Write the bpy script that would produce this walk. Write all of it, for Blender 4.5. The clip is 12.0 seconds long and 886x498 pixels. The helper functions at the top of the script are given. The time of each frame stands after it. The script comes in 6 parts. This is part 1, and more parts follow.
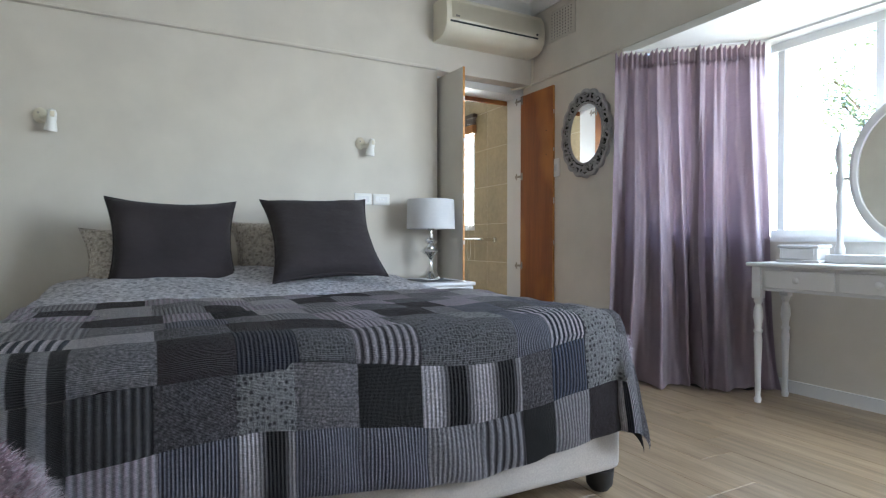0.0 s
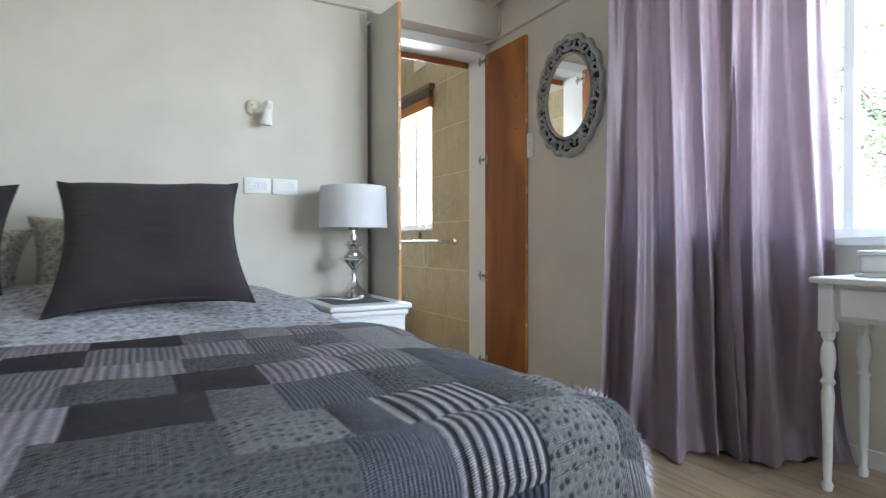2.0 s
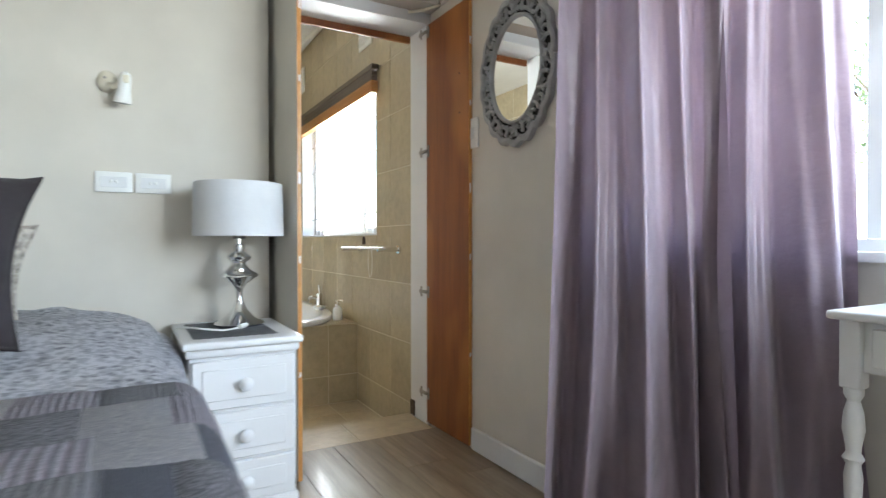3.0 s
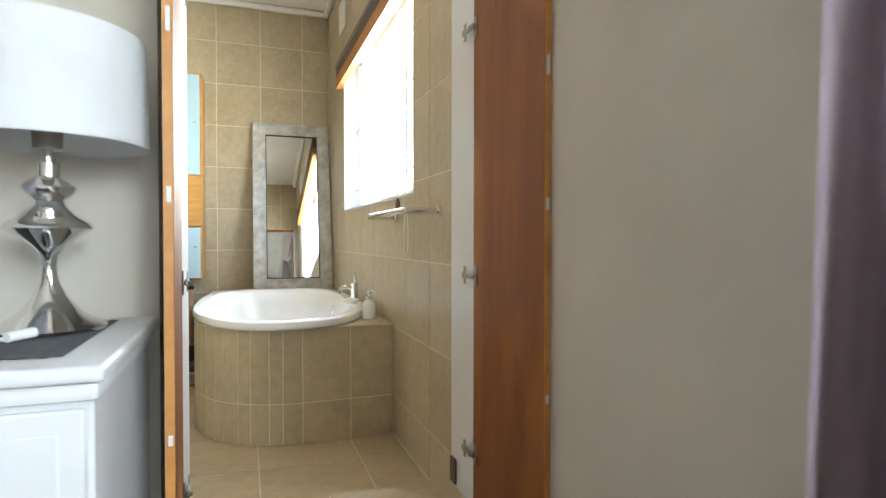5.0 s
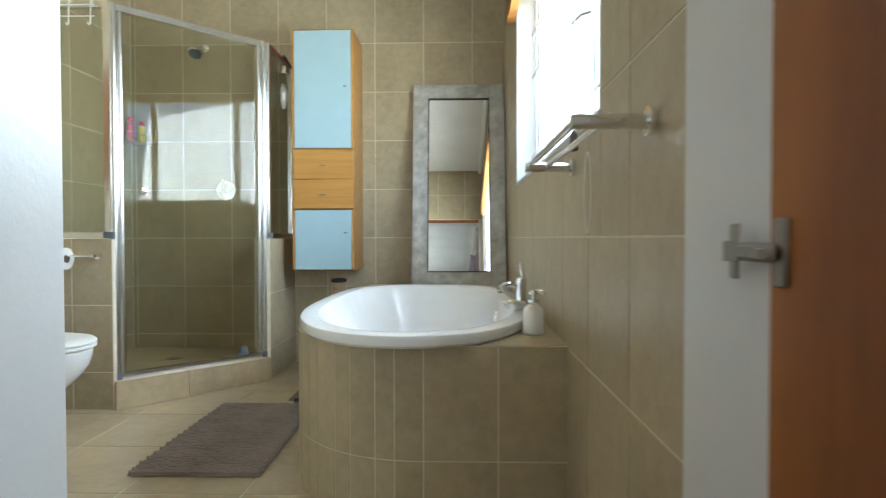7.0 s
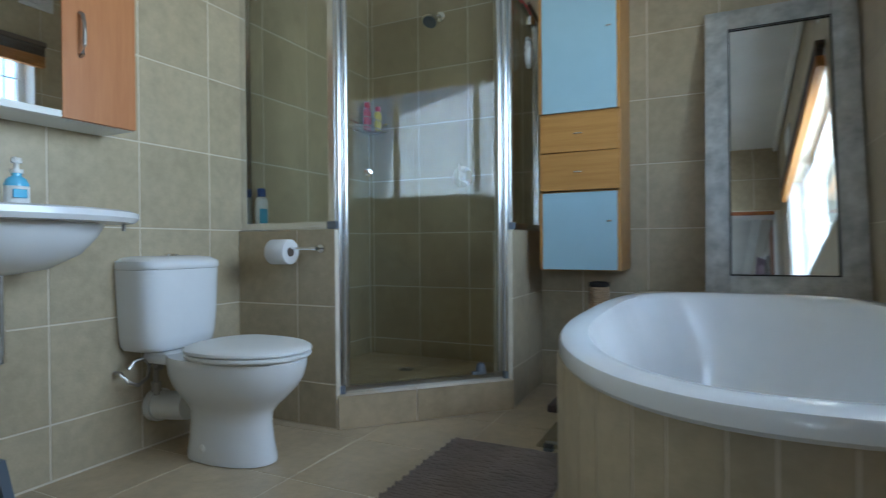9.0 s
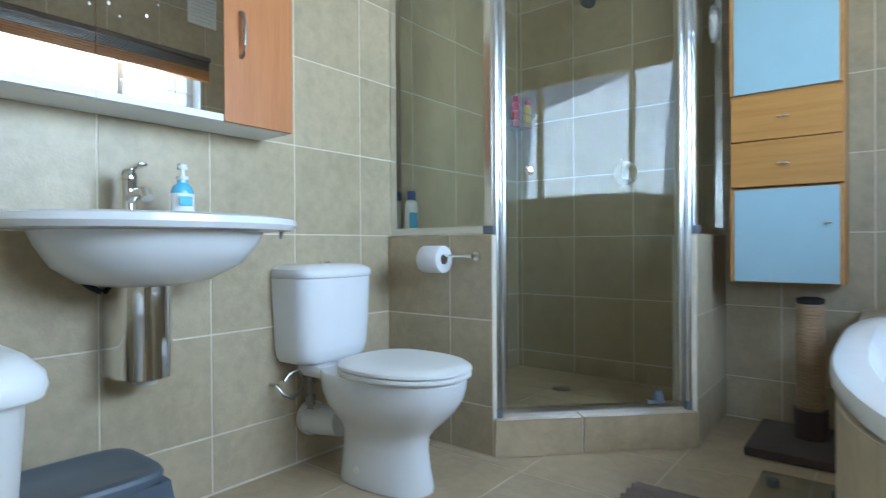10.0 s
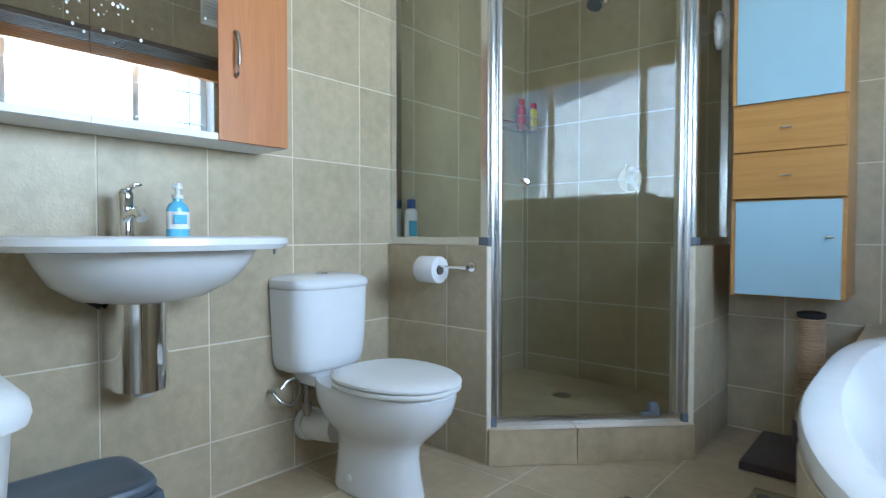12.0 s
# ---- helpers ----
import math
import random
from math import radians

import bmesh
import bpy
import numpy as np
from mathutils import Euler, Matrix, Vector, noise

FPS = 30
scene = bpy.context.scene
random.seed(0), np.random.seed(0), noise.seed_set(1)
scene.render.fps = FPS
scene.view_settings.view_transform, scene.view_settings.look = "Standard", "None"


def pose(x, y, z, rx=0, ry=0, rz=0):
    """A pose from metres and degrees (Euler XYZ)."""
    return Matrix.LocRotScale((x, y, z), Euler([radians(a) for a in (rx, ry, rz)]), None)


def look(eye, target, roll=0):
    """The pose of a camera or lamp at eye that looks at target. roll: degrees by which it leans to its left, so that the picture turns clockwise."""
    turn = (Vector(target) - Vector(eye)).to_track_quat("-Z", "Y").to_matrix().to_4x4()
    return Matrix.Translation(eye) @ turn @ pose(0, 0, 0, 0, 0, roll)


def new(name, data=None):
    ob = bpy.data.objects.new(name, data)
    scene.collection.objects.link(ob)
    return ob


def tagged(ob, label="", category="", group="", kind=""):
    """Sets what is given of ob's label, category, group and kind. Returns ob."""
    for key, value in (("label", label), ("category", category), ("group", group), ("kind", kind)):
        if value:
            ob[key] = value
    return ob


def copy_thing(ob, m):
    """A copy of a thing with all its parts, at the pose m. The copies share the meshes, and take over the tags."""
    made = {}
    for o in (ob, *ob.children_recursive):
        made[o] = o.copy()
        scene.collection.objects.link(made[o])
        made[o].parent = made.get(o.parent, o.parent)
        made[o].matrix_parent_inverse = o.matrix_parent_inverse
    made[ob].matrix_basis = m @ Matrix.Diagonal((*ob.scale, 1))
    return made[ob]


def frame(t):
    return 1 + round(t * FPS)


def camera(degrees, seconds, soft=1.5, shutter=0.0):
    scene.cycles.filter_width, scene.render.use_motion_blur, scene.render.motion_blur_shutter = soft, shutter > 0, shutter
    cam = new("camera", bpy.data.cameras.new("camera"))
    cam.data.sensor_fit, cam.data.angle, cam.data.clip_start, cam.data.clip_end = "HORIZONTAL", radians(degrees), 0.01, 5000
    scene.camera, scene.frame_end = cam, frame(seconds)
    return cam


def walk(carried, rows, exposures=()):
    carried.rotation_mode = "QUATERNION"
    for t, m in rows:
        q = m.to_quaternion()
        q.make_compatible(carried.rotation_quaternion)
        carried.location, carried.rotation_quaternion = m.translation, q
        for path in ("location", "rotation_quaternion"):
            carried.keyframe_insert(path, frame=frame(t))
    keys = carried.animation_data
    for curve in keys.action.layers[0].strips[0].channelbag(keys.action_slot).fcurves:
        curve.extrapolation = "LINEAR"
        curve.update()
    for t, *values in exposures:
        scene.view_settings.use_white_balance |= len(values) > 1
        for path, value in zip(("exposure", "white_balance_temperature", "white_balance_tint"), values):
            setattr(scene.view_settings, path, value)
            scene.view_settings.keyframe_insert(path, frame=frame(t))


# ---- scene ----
cam = camera(77.1, 12.0, 1.2, 0.4)

# seconds, stops, kelvin, tint
EXPOSURES = [(0, 4.32, 6250, 12), (2.7, 4.55, 6350, 10), (4.3, 4.62, 6800, 9), (5, 4.80, 6750, 9), (5.5, 4.88, 6900, 8), (6.5, 4.52, 6500, 6), (7, 4.30, 6200, 4), (9, 3.28, 5250, 5), (9.5, 3.65, 5180, 4), (10, 3.95, 5150, 5), (11, 3.88, 5150, 5), (12, 3.92, 5150, 6)]
PATH = [
    (0, -2.661, -3.538, 0.860, 89.32, -0.03, -27.96),
    (0.5, -2.536, -3.393, 0.872, 89.14, 0.03, -28.59),
    (1, -2.311, -3.216, 0.932, 89.01, -0.04, -28.68),
    (1.5, -2.119, -2.984, 0.916, 89.20, 0.08, -28.91),
    (2, -1.899, -2.752, 0.877, 89.37, 0.09, -28.92),
    (2.5, -1.650, -2.536, 0.889, 89.34, 0.19, -29.49),
    (2.7, -1.548, -2.458, 0.912, 89.34, 0.11, -29.47),
    (3.1, -1.262, -2.385, 0.925, 89.33, 0.02, -29.10),
    (3.65, -0.990, -2.165, 0.925, 89.30, -0.08, -27.60),
    (4.3, -0.855, -1.787, 0.897, 89.26, -0.12, -25.12),
    (4.5, -0.786, -1.662, 0.875, 89.13, -0.05, -23.72),
    (5, -0.649, -1.382, 0.781, 88.97, -0.04, -19.60),
    (5.5, -0.512, -1.077, 0.722, 88.90, 0.18, -15.68),
    (6, -0.376, -0.817, 0.718, 88.97, 0.18, -10.20),
    (6.5, -0.303, -0.610, 0.696, 88.89, 0.11, -4.25),
    (7, -0.303, -0.392, 0.688, 88.86, 0.09, 1.31),
    (7.2, -0.318, -0.298, 0.674, 88.95, 0.12, 4.19),
    (8, -0.427, 0.015, 0.646, 89.06, 0.28, 12.97),
    (8.8, -0.529, 0.329, 0.632, 89.20, 0.12, 22.37),
    (9, -0.569, 0.395, 0.615, 89.57, 0.47, 25.65),
    (9.5, -0.699, 0.484, 0.603, 89.61, 0.45, 32.36),
    (10, -0.831, 0.542, 0.642, 89.71, 0.38, 38.42),
    (10.5, -0.907, 0.582, 0.736, 89.40, 0.10, 42.21),
    (11, -0.897, 0.626, 0.822, 89.21, -0.18, 43.13),
    (11.5, -0.833, 0.639, 0.796, 88.90, -0.14, 42.84),
    (12, -0.739, 0.592, 0.731, 88.50, -0.03, 40.70),
]
walk(cam, [(t, pose(*r)) for t, *r in PATH], EXPOSURES)

# ---- world and light ----
world = bpy.data.worlds.new("sky")
scene.world = world
world.use_nodes = True
wn = world.node_tree.nodes
sky = wn.new("ShaderNodeTexSky")
sky.sky_type = "NISHITA"
sky.sun_disc = False
sky.sun_elevation = radians(58)
sky.sun_rotation = radians(-70)
wn["Background"].inputs["Strength"].default_value = 0.08
world.node_tree.links.new(sky.outputs["Color"], wn["Background"].inputs["Color"])

sun = new("sun", bpy.data.lights.new("sun", "SUN"))
sun.data.energy, sun.data.angle, sun.data.color = 4.5, radians(0.6), (1.0, 0.95, 0.88)
sun.matrix_world = look((-4, 6, 12), (0, 0, 0))


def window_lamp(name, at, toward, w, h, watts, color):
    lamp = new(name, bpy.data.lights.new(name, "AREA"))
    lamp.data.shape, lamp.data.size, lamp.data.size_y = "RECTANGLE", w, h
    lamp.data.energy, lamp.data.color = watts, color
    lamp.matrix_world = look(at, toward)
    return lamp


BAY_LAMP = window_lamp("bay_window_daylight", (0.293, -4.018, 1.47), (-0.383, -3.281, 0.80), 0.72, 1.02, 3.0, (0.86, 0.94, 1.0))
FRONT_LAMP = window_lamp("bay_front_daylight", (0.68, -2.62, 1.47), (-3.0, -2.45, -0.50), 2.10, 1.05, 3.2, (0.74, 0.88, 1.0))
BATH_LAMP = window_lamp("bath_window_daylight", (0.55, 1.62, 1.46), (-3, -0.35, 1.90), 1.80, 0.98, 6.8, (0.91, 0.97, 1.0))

# ---- materials ----


def nodes_of(name):
    m = bpy.data.materials.new(name)
    m.use_nodes = True
    return m, m.node_tree, m.node_tree.nodes["Principled BSDF"]


def ramp_of(nt, fac, stops):
    r = nt.nodes.new("ShaderNodeValToRGB")
    r.color_ramp.elements[0].position, r.color_ramp.elements[0].color = stops[0][0], (*stops[0][1], 1)
    r.color_ramp.elements[1].position, r.color_ramp.elements[1].color = stops[-1][0], (*stops[-1][1], 1)
    for p, c in stops[1:-1]:
        e = r.color_ramp.elements.new(p)
        e.color = (*c, 1)
    nt.links.new(fac, r.inputs["Fac"])
    return r.outputs["Color"]


def coords(nt, scale=(1, 1, 1), kind="Object", shift=False):
    tc = nt.nodes.new("ShaderNodeTexCoord")
    mp = nt.nodes.new("ShaderNodeMapping")
    mp.inputs["Scale"].default_value = scale
    nt.links.new(tc.outputs[kind], mp.inputs["Vector"])
    if shift:
        oi = nt.nodes.new("ShaderNodeObjectInfo")
        mul = nt.nodes.new("ShaderNodeVectorMath")
        mul.operation = "MULTIPLY"
        mul.inputs[1].default_value = (37.0, 51.0, 23.0)
        nt.links.new(oi.outputs["Random"], mul.inputs[0])
        nt.links.new(mul.outputs["Vector"], mp.inputs["Location"])
    return mp.outputs["Vector"]


def noise_of(nt, vec, scale, detail=3.0, rough=0.55):
    n = nt.nodes.new("ShaderNodeTexNoise")
    n.inputs["Scale"].default_value, n.inputs["Detail"].default_value, n.inputs["Roughness"].default_value = scale, detail, rough
    nt.links.new(vec, n.inputs["Vector"])
    return n.outputs["Fac"]


def mixed(nt, fac, a, b, mode="MIX"):
    x = nt.nodes.new("ShaderNodeMix")
    x.data_type, x.blend_type = "RGBA", mode
    for sock, v in ((x.inputs[0], fac), (x.inputs[6], a), (x.inputs[7], b)):
        if isinstance(v, (int, float)):
            sock.default_value = v
        elif isinstance(v, tuple):
            sock.default_value = (*v, 1)
        else:
            nt.links.new(v, sock)
    return x.outputs[2]


def bump(nt, bsdf, height, strength, distance=0.01):
    b = nt.nodes.new("ShaderNodeBump")
    b.inputs["Strength"].default_value, b.inputs["Distance"].default_value = strength, distance
    nt.links.new(height, b.inputs["Height"])
    nt.links.new(b.outputs["Normal"], bsdf.inputs["Normal"])


def painted(name, color, rough=0.6, vary=0.06, grain=0.08, scale=3.0, fine=90.0):
    """Paint or plaster: faint patches, fine roller grain."""
    m, nt, b = nodes_of(name)
    v = coords(nt)
    n = noise_of(nt, v, scale, 4)
    lo, hi = tuple(c * (1 - vary) for c in color), tuple(min(c * (1 + vary), 1) for c in color)
    nt.links.new(ramp_of(nt, n, [(0.3, lo), (0.7, hi)]), b.inputs["Base Color"])
    b.inputs["Roughness"].default_value = rough
    bump(nt, b, noise_of(nt, v, fine, 3), grain, 0.004)
    return m


def tile_mat(name, color, rough):
    """Stone-look ceramic: cloudy, finely pitted, each tile a little different."""
    m, nt, b = nodes_of(name)
    v = coords(nt, shift=True)
    big, mid, fine = noise_of(nt, v, 4.0, 5, 0.6), noise_of(nt, v, 22.0, 5, 0.65), noise_of(nt, v, 120.0, 2)
    c0, c1, c2 = (tuple(x * k for x in color) for k in (0.80, 1.0, 1.16))
    base = ramp_of(nt, big, [(0.28, c0), (0.5, c1), (0.72, c2)])
    base = mixed(nt, 0.42, base, ramp_of(nt, mid, [(0.35, tuple(x * 0.78 for x in color)), (0.65, tuple(x * 1.15 for x in color))]))
    oi = nt.nodes.new("ShaderNodeObjectInfo")
    base = mixed(nt, 1.0, base, ramp_of(nt, oi.outputs["Random"], [(0, (0.93, 0.92, 0.90)), (1, (1.0, 1.0, 1.0))]), "MULTIPLY")
    nt.links.new(base, b.inputs["Base Color"])
    b.inputs["Roughness"].default_value = rough
    bump(nt, b, mixed(nt, 0.4, mid, fine), 0.34, 0.005)
    return m


def wood_mat(name, dark, light, rough=0.45, grain=(2.0, 40.0, 40.0), coat=0.0, random_tone=0.12, knots=False, figure=None):
    m, nt, b = nodes_of(name)
    v = coords(nt, grain, shift=True)
    n1, n2 = noise_of(nt, v, 1.0, 6, 0.6), noise_of(nt, v, 5.0, 3, 0.6)
    mid = tuple((a + c) / 2 for a, c in zip(dark, light))
    base = ramp_of(nt, n1, [(0.3, dark), (0.5, mid), (0.7, light)])
    base = mixed(nt, 0.25, base, ramp_of(nt, n2, [(0.35, dark), (0.65, light)]))
    if figure:
        cloud = noise_of(nt, coords(nt, (3.0, 3.0, 1.6), shift=True), 1.0, 2, 0.45)
        base = mixed(nt, ramp_of(nt, cloud, [(0.50, (0, 0, 0)), (0.68, (0.75, 0.75, 0.75))]), base, figure)
    if knots:
        k = noise_of(nt, coords(nt, (7.0, 3.0, 7.0), shift=True), 1.0, 2, 0.5)
        base = mixed(nt, ramp_of(nt, k, [(0.66, (0, 0, 0)), (0.76, (0.55, 0.55, 0.55))]), base, tuple(c * 0.55 for c in dark))
    oi = nt.nodes.new("ShaderNodeObjectInfo")
    base = mixed(nt, 1.0, base, ramp_of(nt, oi.outputs["Random"], [(0, (1 - random_tone,) * 3), (1, (1, 1, 1))]), "MULTIPLY")
    nt.links.new(base, b.inputs["Base Color"])
    b.inputs["Roughness"].default_value = rough
    b.inputs["Coat Weight"].default_value = coat
    bump(nt, b, n2, 0.08, 0.003)
    return m


def plain(name, color, rough=0.4, metal=0.0, coat=0.0, bumpy=0.0, scale=60.0, vary=0.05):
    m, nt, b = nodes_of(name)
    v = coords(nt)
    n = noise_of(nt, v, 9.0, 3)
    nt.links.new(ramp_of(nt, n, [(0.3, tuple(c * (1 - vary) for c in color)), (0.7, tuple(min(1, c * (1 + vary)) for c in color))]), b.inputs["Base Color"])
    b.inputs["Roughness"].default_value, b.inputs["Metallic"].default_value = rough, metal
    b.inputs["Coat Weight"].default_value = coat
    if bumpy:
        bump(nt, b, noise_of(nt, v, scale, 3), bumpy, 0.004)
    return m


def metal_mat(name, color, rough):
    m, nt, b = nodes_of(name)
    b.inputs["Base Color"].default_value, b.inputs["Metallic"].default_value = (*color, 1), 1.0
    n = noise_of(nt, coords(nt), 3.0, 2)
    nt.links.new(ramp_of(nt, n, [(0.3, (rough * 0.9,) * 3), (0.7, (rough * 1.15,) * 3)]), b.inputs["Roughness"])
    return m


def glass_mat(name, tint, rough=0.0, gloss=1.0):
    """Thin sheet glass: clear, with a reflection that grows at a slant."""
    m = bpy.data.materials.new(name)
    m.use_nodes = True
    nt = m.node_tree
    nt.nodes.remove(nt.nodes["Principled BSDF"])
    out = nt.nodes["Material Output"]
    t, g, f, x = (nt.nodes.new("ShaderNode" + k) for k in ("BsdfTransparent", "BsdfGlossy", "LayerWeight", "MixShader"))
    t.inputs["Color"].default_value = (*tint, 1)
    g.inputs["Roughness"].default_value = rough
    g.inputs["Color"].default_value = (gloss, gloss, gloss, 1)
    f.inputs["Blend"].default_value = 0.5
    pw, ma = nt.nodes.new("ShaderNodeMath"), nt.nodes.new("ShaderNodeMath")
    pw.operation, ma.operation = "POWER", "MULTIPLY_ADD"
    pw.inputs[1].default_value, ma.inputs[1].default_value, ma.inputs[2].default_value = 4.5, 0.8, 0.030
    nt.links.new(f.outputs["Facing"], pw.inputs[0])
    nt.links.new(pw.outputs[0], ma.inputs[0])
    nt.links.new(ma.outputs[0], x.inputs[0])
    nt.links.new(t.outputs[0], x.inputs[1])
    nt.links.new(g.outputs[0], x.inputs[2])
    nt.links.new(x.outputs[0], out.inputs["Surface"])
    return m


def cloth_mat(name, color, rough=0.85, weave=420.0, vary=0.12, strength=0.25, sheen=0.2, color2=None, blotch=6.0, crease=0.0):
    m, nt, b = nodes_of(name)
    v = coords(nt)
    n = noise_of(nt, v, blotch, 4)
    c2 = color2 or tuple(c * (1 + vary) for c in color)
    c1 = color if color2 else tuple(c * (1 - vary) for c in color)
    base = ramp_of(nt, n, [(0.35, c1), (0.65, c2)])
    w = noise_of(nt, v, weave, 2)
    base = mixed(nt, 1.0, base, ramp_of(nt, w, [(0.3, (0.8, 0.8, 0.8)), (0.7, (1, 1, 1))]), "MULTIPLY")
    nt.links.new(base, b.inputs["Base Color"])
    b.inputs["Roughness"].default_value, b.inputs["Sheen Weight"].default_value = rough, sheen
    if crease:
        fold = nt.nodes.new("ShaderNodeBump")
        fold.inputs["Strength"].default_value, fold.inputs["Distance"].default_value = 0.9, crease
        nt.links.new(noise_of(nt, coords(nt, (1.0, 1.0, 1.9)), 7.0, 3, 0.5), fold.inputs["Height"])
    bump(nt, b, w, strength, 0.002)
    if crease:
        nt.links.new(fold.outputs["Normal"], b.inputs["Normal"].links[0].from_node.inputs["Normal"])
    return m


def floral_mat(name, ground, dark, scale):
    """Printed cotton: small mottled leaves on a pale ground."""
    m, nt, b = nodes_of(name)
    v = coords(nt)
    vo = nt.nodes.new("ShaderNodeTexVoronoi")
    vo.inputs["Scale"].default_value = scale
    nt.links.new(v, vo.inputs["Vector"])
    n = noise_of(nt, v, scale * 1.3, 4, 0.7)
    leaf = ramp_of(nt, n, [(0.46, (0, 0, 0)), (0.54, (1, 1, 1))])
    spot = ramp_of(nt, vo.outputs["Distance"], [(0.25, (1, 1, 1)), (0.45, (0, 0, 0))])
    base = mixed(nt, mixed(nt, 0.5, leaf, spot), ground, dark)
    nt.links.new(base, b.inputs["Base Color"])
    b.inputs["Roughness"].default_value = 0.85
    bump(nt, b, noise_of(nt, v, 25.0, 3), 0.25, 0.01)
    return m


def knit_mat(name, a, c, pattern, reps=9, kx=52):
    """Knitted wool square. Colours a and c; pattern in the square's own u and v."""
    m, nt, b = nodes_of(name)
    tc = nt.nodes.new("ShaderNodeTexCoord")
    sep = nt.nodes.new("ShaderNodeSeparateXYZ")
    nt.links.new(tc.outputs["UV"], sep.inputs[0])

    def wave(out, n, phase=0.0):
        k = nt.nodes.new("ShaderNodeMath")
        k.operation = "MULTIPLY_ADD"
        k.inputs[1].default_value, k.inputs[2].default_value = n * math.tau, phase
        nt.links.new(out, k.inputs[0])
        s_ = nt.nodes.new("ShaderNodeMath")
        s_.operation = "SINE"
        nt.links.new(k.outputs[0], s_.inputs[0])
        h_ = nt.nodes.new("ShaderNodeMath")
        h_.operation = "MULTIPLY_ADD"
        h_.inputs[1].default_value, h_.inputs[2].default_value = 0.5, 0.5
        nt.links.new(s_.outputs[0], h_.inputs[0])
        return h_.outputs[0]

    def times(p, q):
        k = nt.nodes.new("ShaderNodeMath")
        k.operation = "MULTIPLY"
        nt.links.new(p, k.inputs[0])
        nt.links.new(q, k.inputs[1])
        return k.outputs[0]

    u, w = sep.outputs["X"], sep.outputs["Y"]
    oc = coords(nt, shift=True)
    stitch = times(wave(u, kx), wave(w, kx * 0.9))
    mott = noise_of(nt, oc, 150.0, 3)
    if pattern == "plain":
        fac, height = ramp_of(nt, mott, [(0.35, (0, 0, 0)), (0.7, (1, 1, 1))]), stitch
    elif pattern == "rib":
        height = wave(u, reps)
        fac = ramp_of(nt, height, [(0.15, (0, 0, 0)), (0.75, (1, 1, 1))])
    elif pattern == "stripe":
        height = wave(u, reps)
        fac = ramp_of(nt, height, [(0.42, (0, 0, 0)), (0.55, (1, 1, 1))])
    elif pattern == "fade":
        height = wave(u, reps * 2.0)
        fac = ramp_of(nt, wave(u, 1.0, 0.6), [(0.2, (0, 0, 0)), (0.9, (1, 1, 1))])
    else:
        vo = nt.nodes.new("ShaderNodeTexVoronoi")
        vo.inputs["Scale"].default_value, vo.inputs["Randomness"].default_value = reps, 0.45
        nt.links.new(tc.outputs["UV"], vo.inputs["Vector"])
        height = vo.outputs["Distance"]
        fac = ramp_of(nt, height, [(0.22, (0, 0, 0)), (0.42, (1, 1, 1))])
    base = mixed(nt, fac, a, c)
    base = mixed(nt, 1.0, base, ramp_of(nt, mott, [(0.3, (0.74, 0.74, 0.75)), (0.7, (1.2, 1.19, 1.19))]), "MULTIPLY")
    base = mixed(nt, 1.0, base, ramp_of(nt, stitch, [(0.05, (0.80, 0.80, 0.80)), (0.55, (1.12, 1.12, 1.12))]), "MULTIPLY")
    nt.links.new(base, b.inputs["Base Color"])
    b.inputs["Roughness"].default_value, b.inputs["Sheen Weight"].default_value = 0.95, 0.15
    hh = nt.nodes.new("ShaderNodeMath")
    hh.operation = "MULTIPLY_ADD"
    hh.inputs[1].default_value = 0.5
    nt.links.new(stitch, hh.inputs[0])
    nt.links.new(height, hh.inputs[2])
    bump(nt, b, hh.outputs[0], 1.0, 0.010)
    return m


WALL = painted("greige_wall_paint", (0.62, 0.578, 0.512), 0.65)
WALL_HI = painted("upper_wall_paint", (0.61, 0.572, 0.51), 0.65)
CEIL = painted("ceiling_white", (0.80, 0.79, 0.76), 0.8)
WHITE = painted("white_gloss_paint", (0.71, 0.715, 0.72), 0.38, 0.04, 0.12)
FURN = painted("white_furniture_paint", (0.68, 0.68, 0.685), 0.35, 0.03, 0.08, 6.0, 50.0)
TILE = tile_mat("beige_wall_tile", (0.475, 0.400, 0.268), 0.38)
FTILE = tile_mat("sand_floor_tile", (0.50, 0.40, 0.26), 0.34)
GROUT = painted("pale_grout", (0.70, 0.64, 0.52), 0.85, 0.08, 0.2, 20.0, 200.0)
PLANK = wood_mat("greyed_oak_laminate", (0.155, 0.108, 0.066), (0.40, 0.31, 0.21), 0.32, (22.0, 1.3, 22.0), 0.15, 0.26, True)
DOORWOOD = wood_mat("varnished_orange_wood", (0.165, 0.043, 0.007), (0.32, 0.096, 0.016), 0.50, (9.0, 9.0, 0.9), 0.0, 0.05, False, (0.50, 0.19, 0.036))
BEECH = wood_mat("beech_veneer", (0.37, 0.170, 0.036), (0.51, 0.265, 0.070), 0.4, (1.5, 20.0, 30.0), 0.15, 0.05)
CHERRY = wood_mat("reddish_veneer", (0.40, 0.150, 0.050), (0.54, 0.235, 0.090), 0.35, (20.0, 20.0, 1.5), 0.2, 0.05)
CHROME = metal_mat("chrome", (0.80, 0.80, 0.80), 0.08)
ALU = metal_mat("satin_aluminium", (0.80, 0.81, 0.82), 0.22)
STEEL = metal_mat("hinge_steel", (0.36, 0.34, 0.31), 0.38)
MIRROR = metal_mat("mirror_silver", (0.90, 0.91, 0.90), 0.015)
GLASS = glass_mat("window_glass", (0.97, 0.98, 0.97))
SHGLASS = glass_mat("shower_glass", (0.90, 0.91, 0.88), 0.0, 0.42)
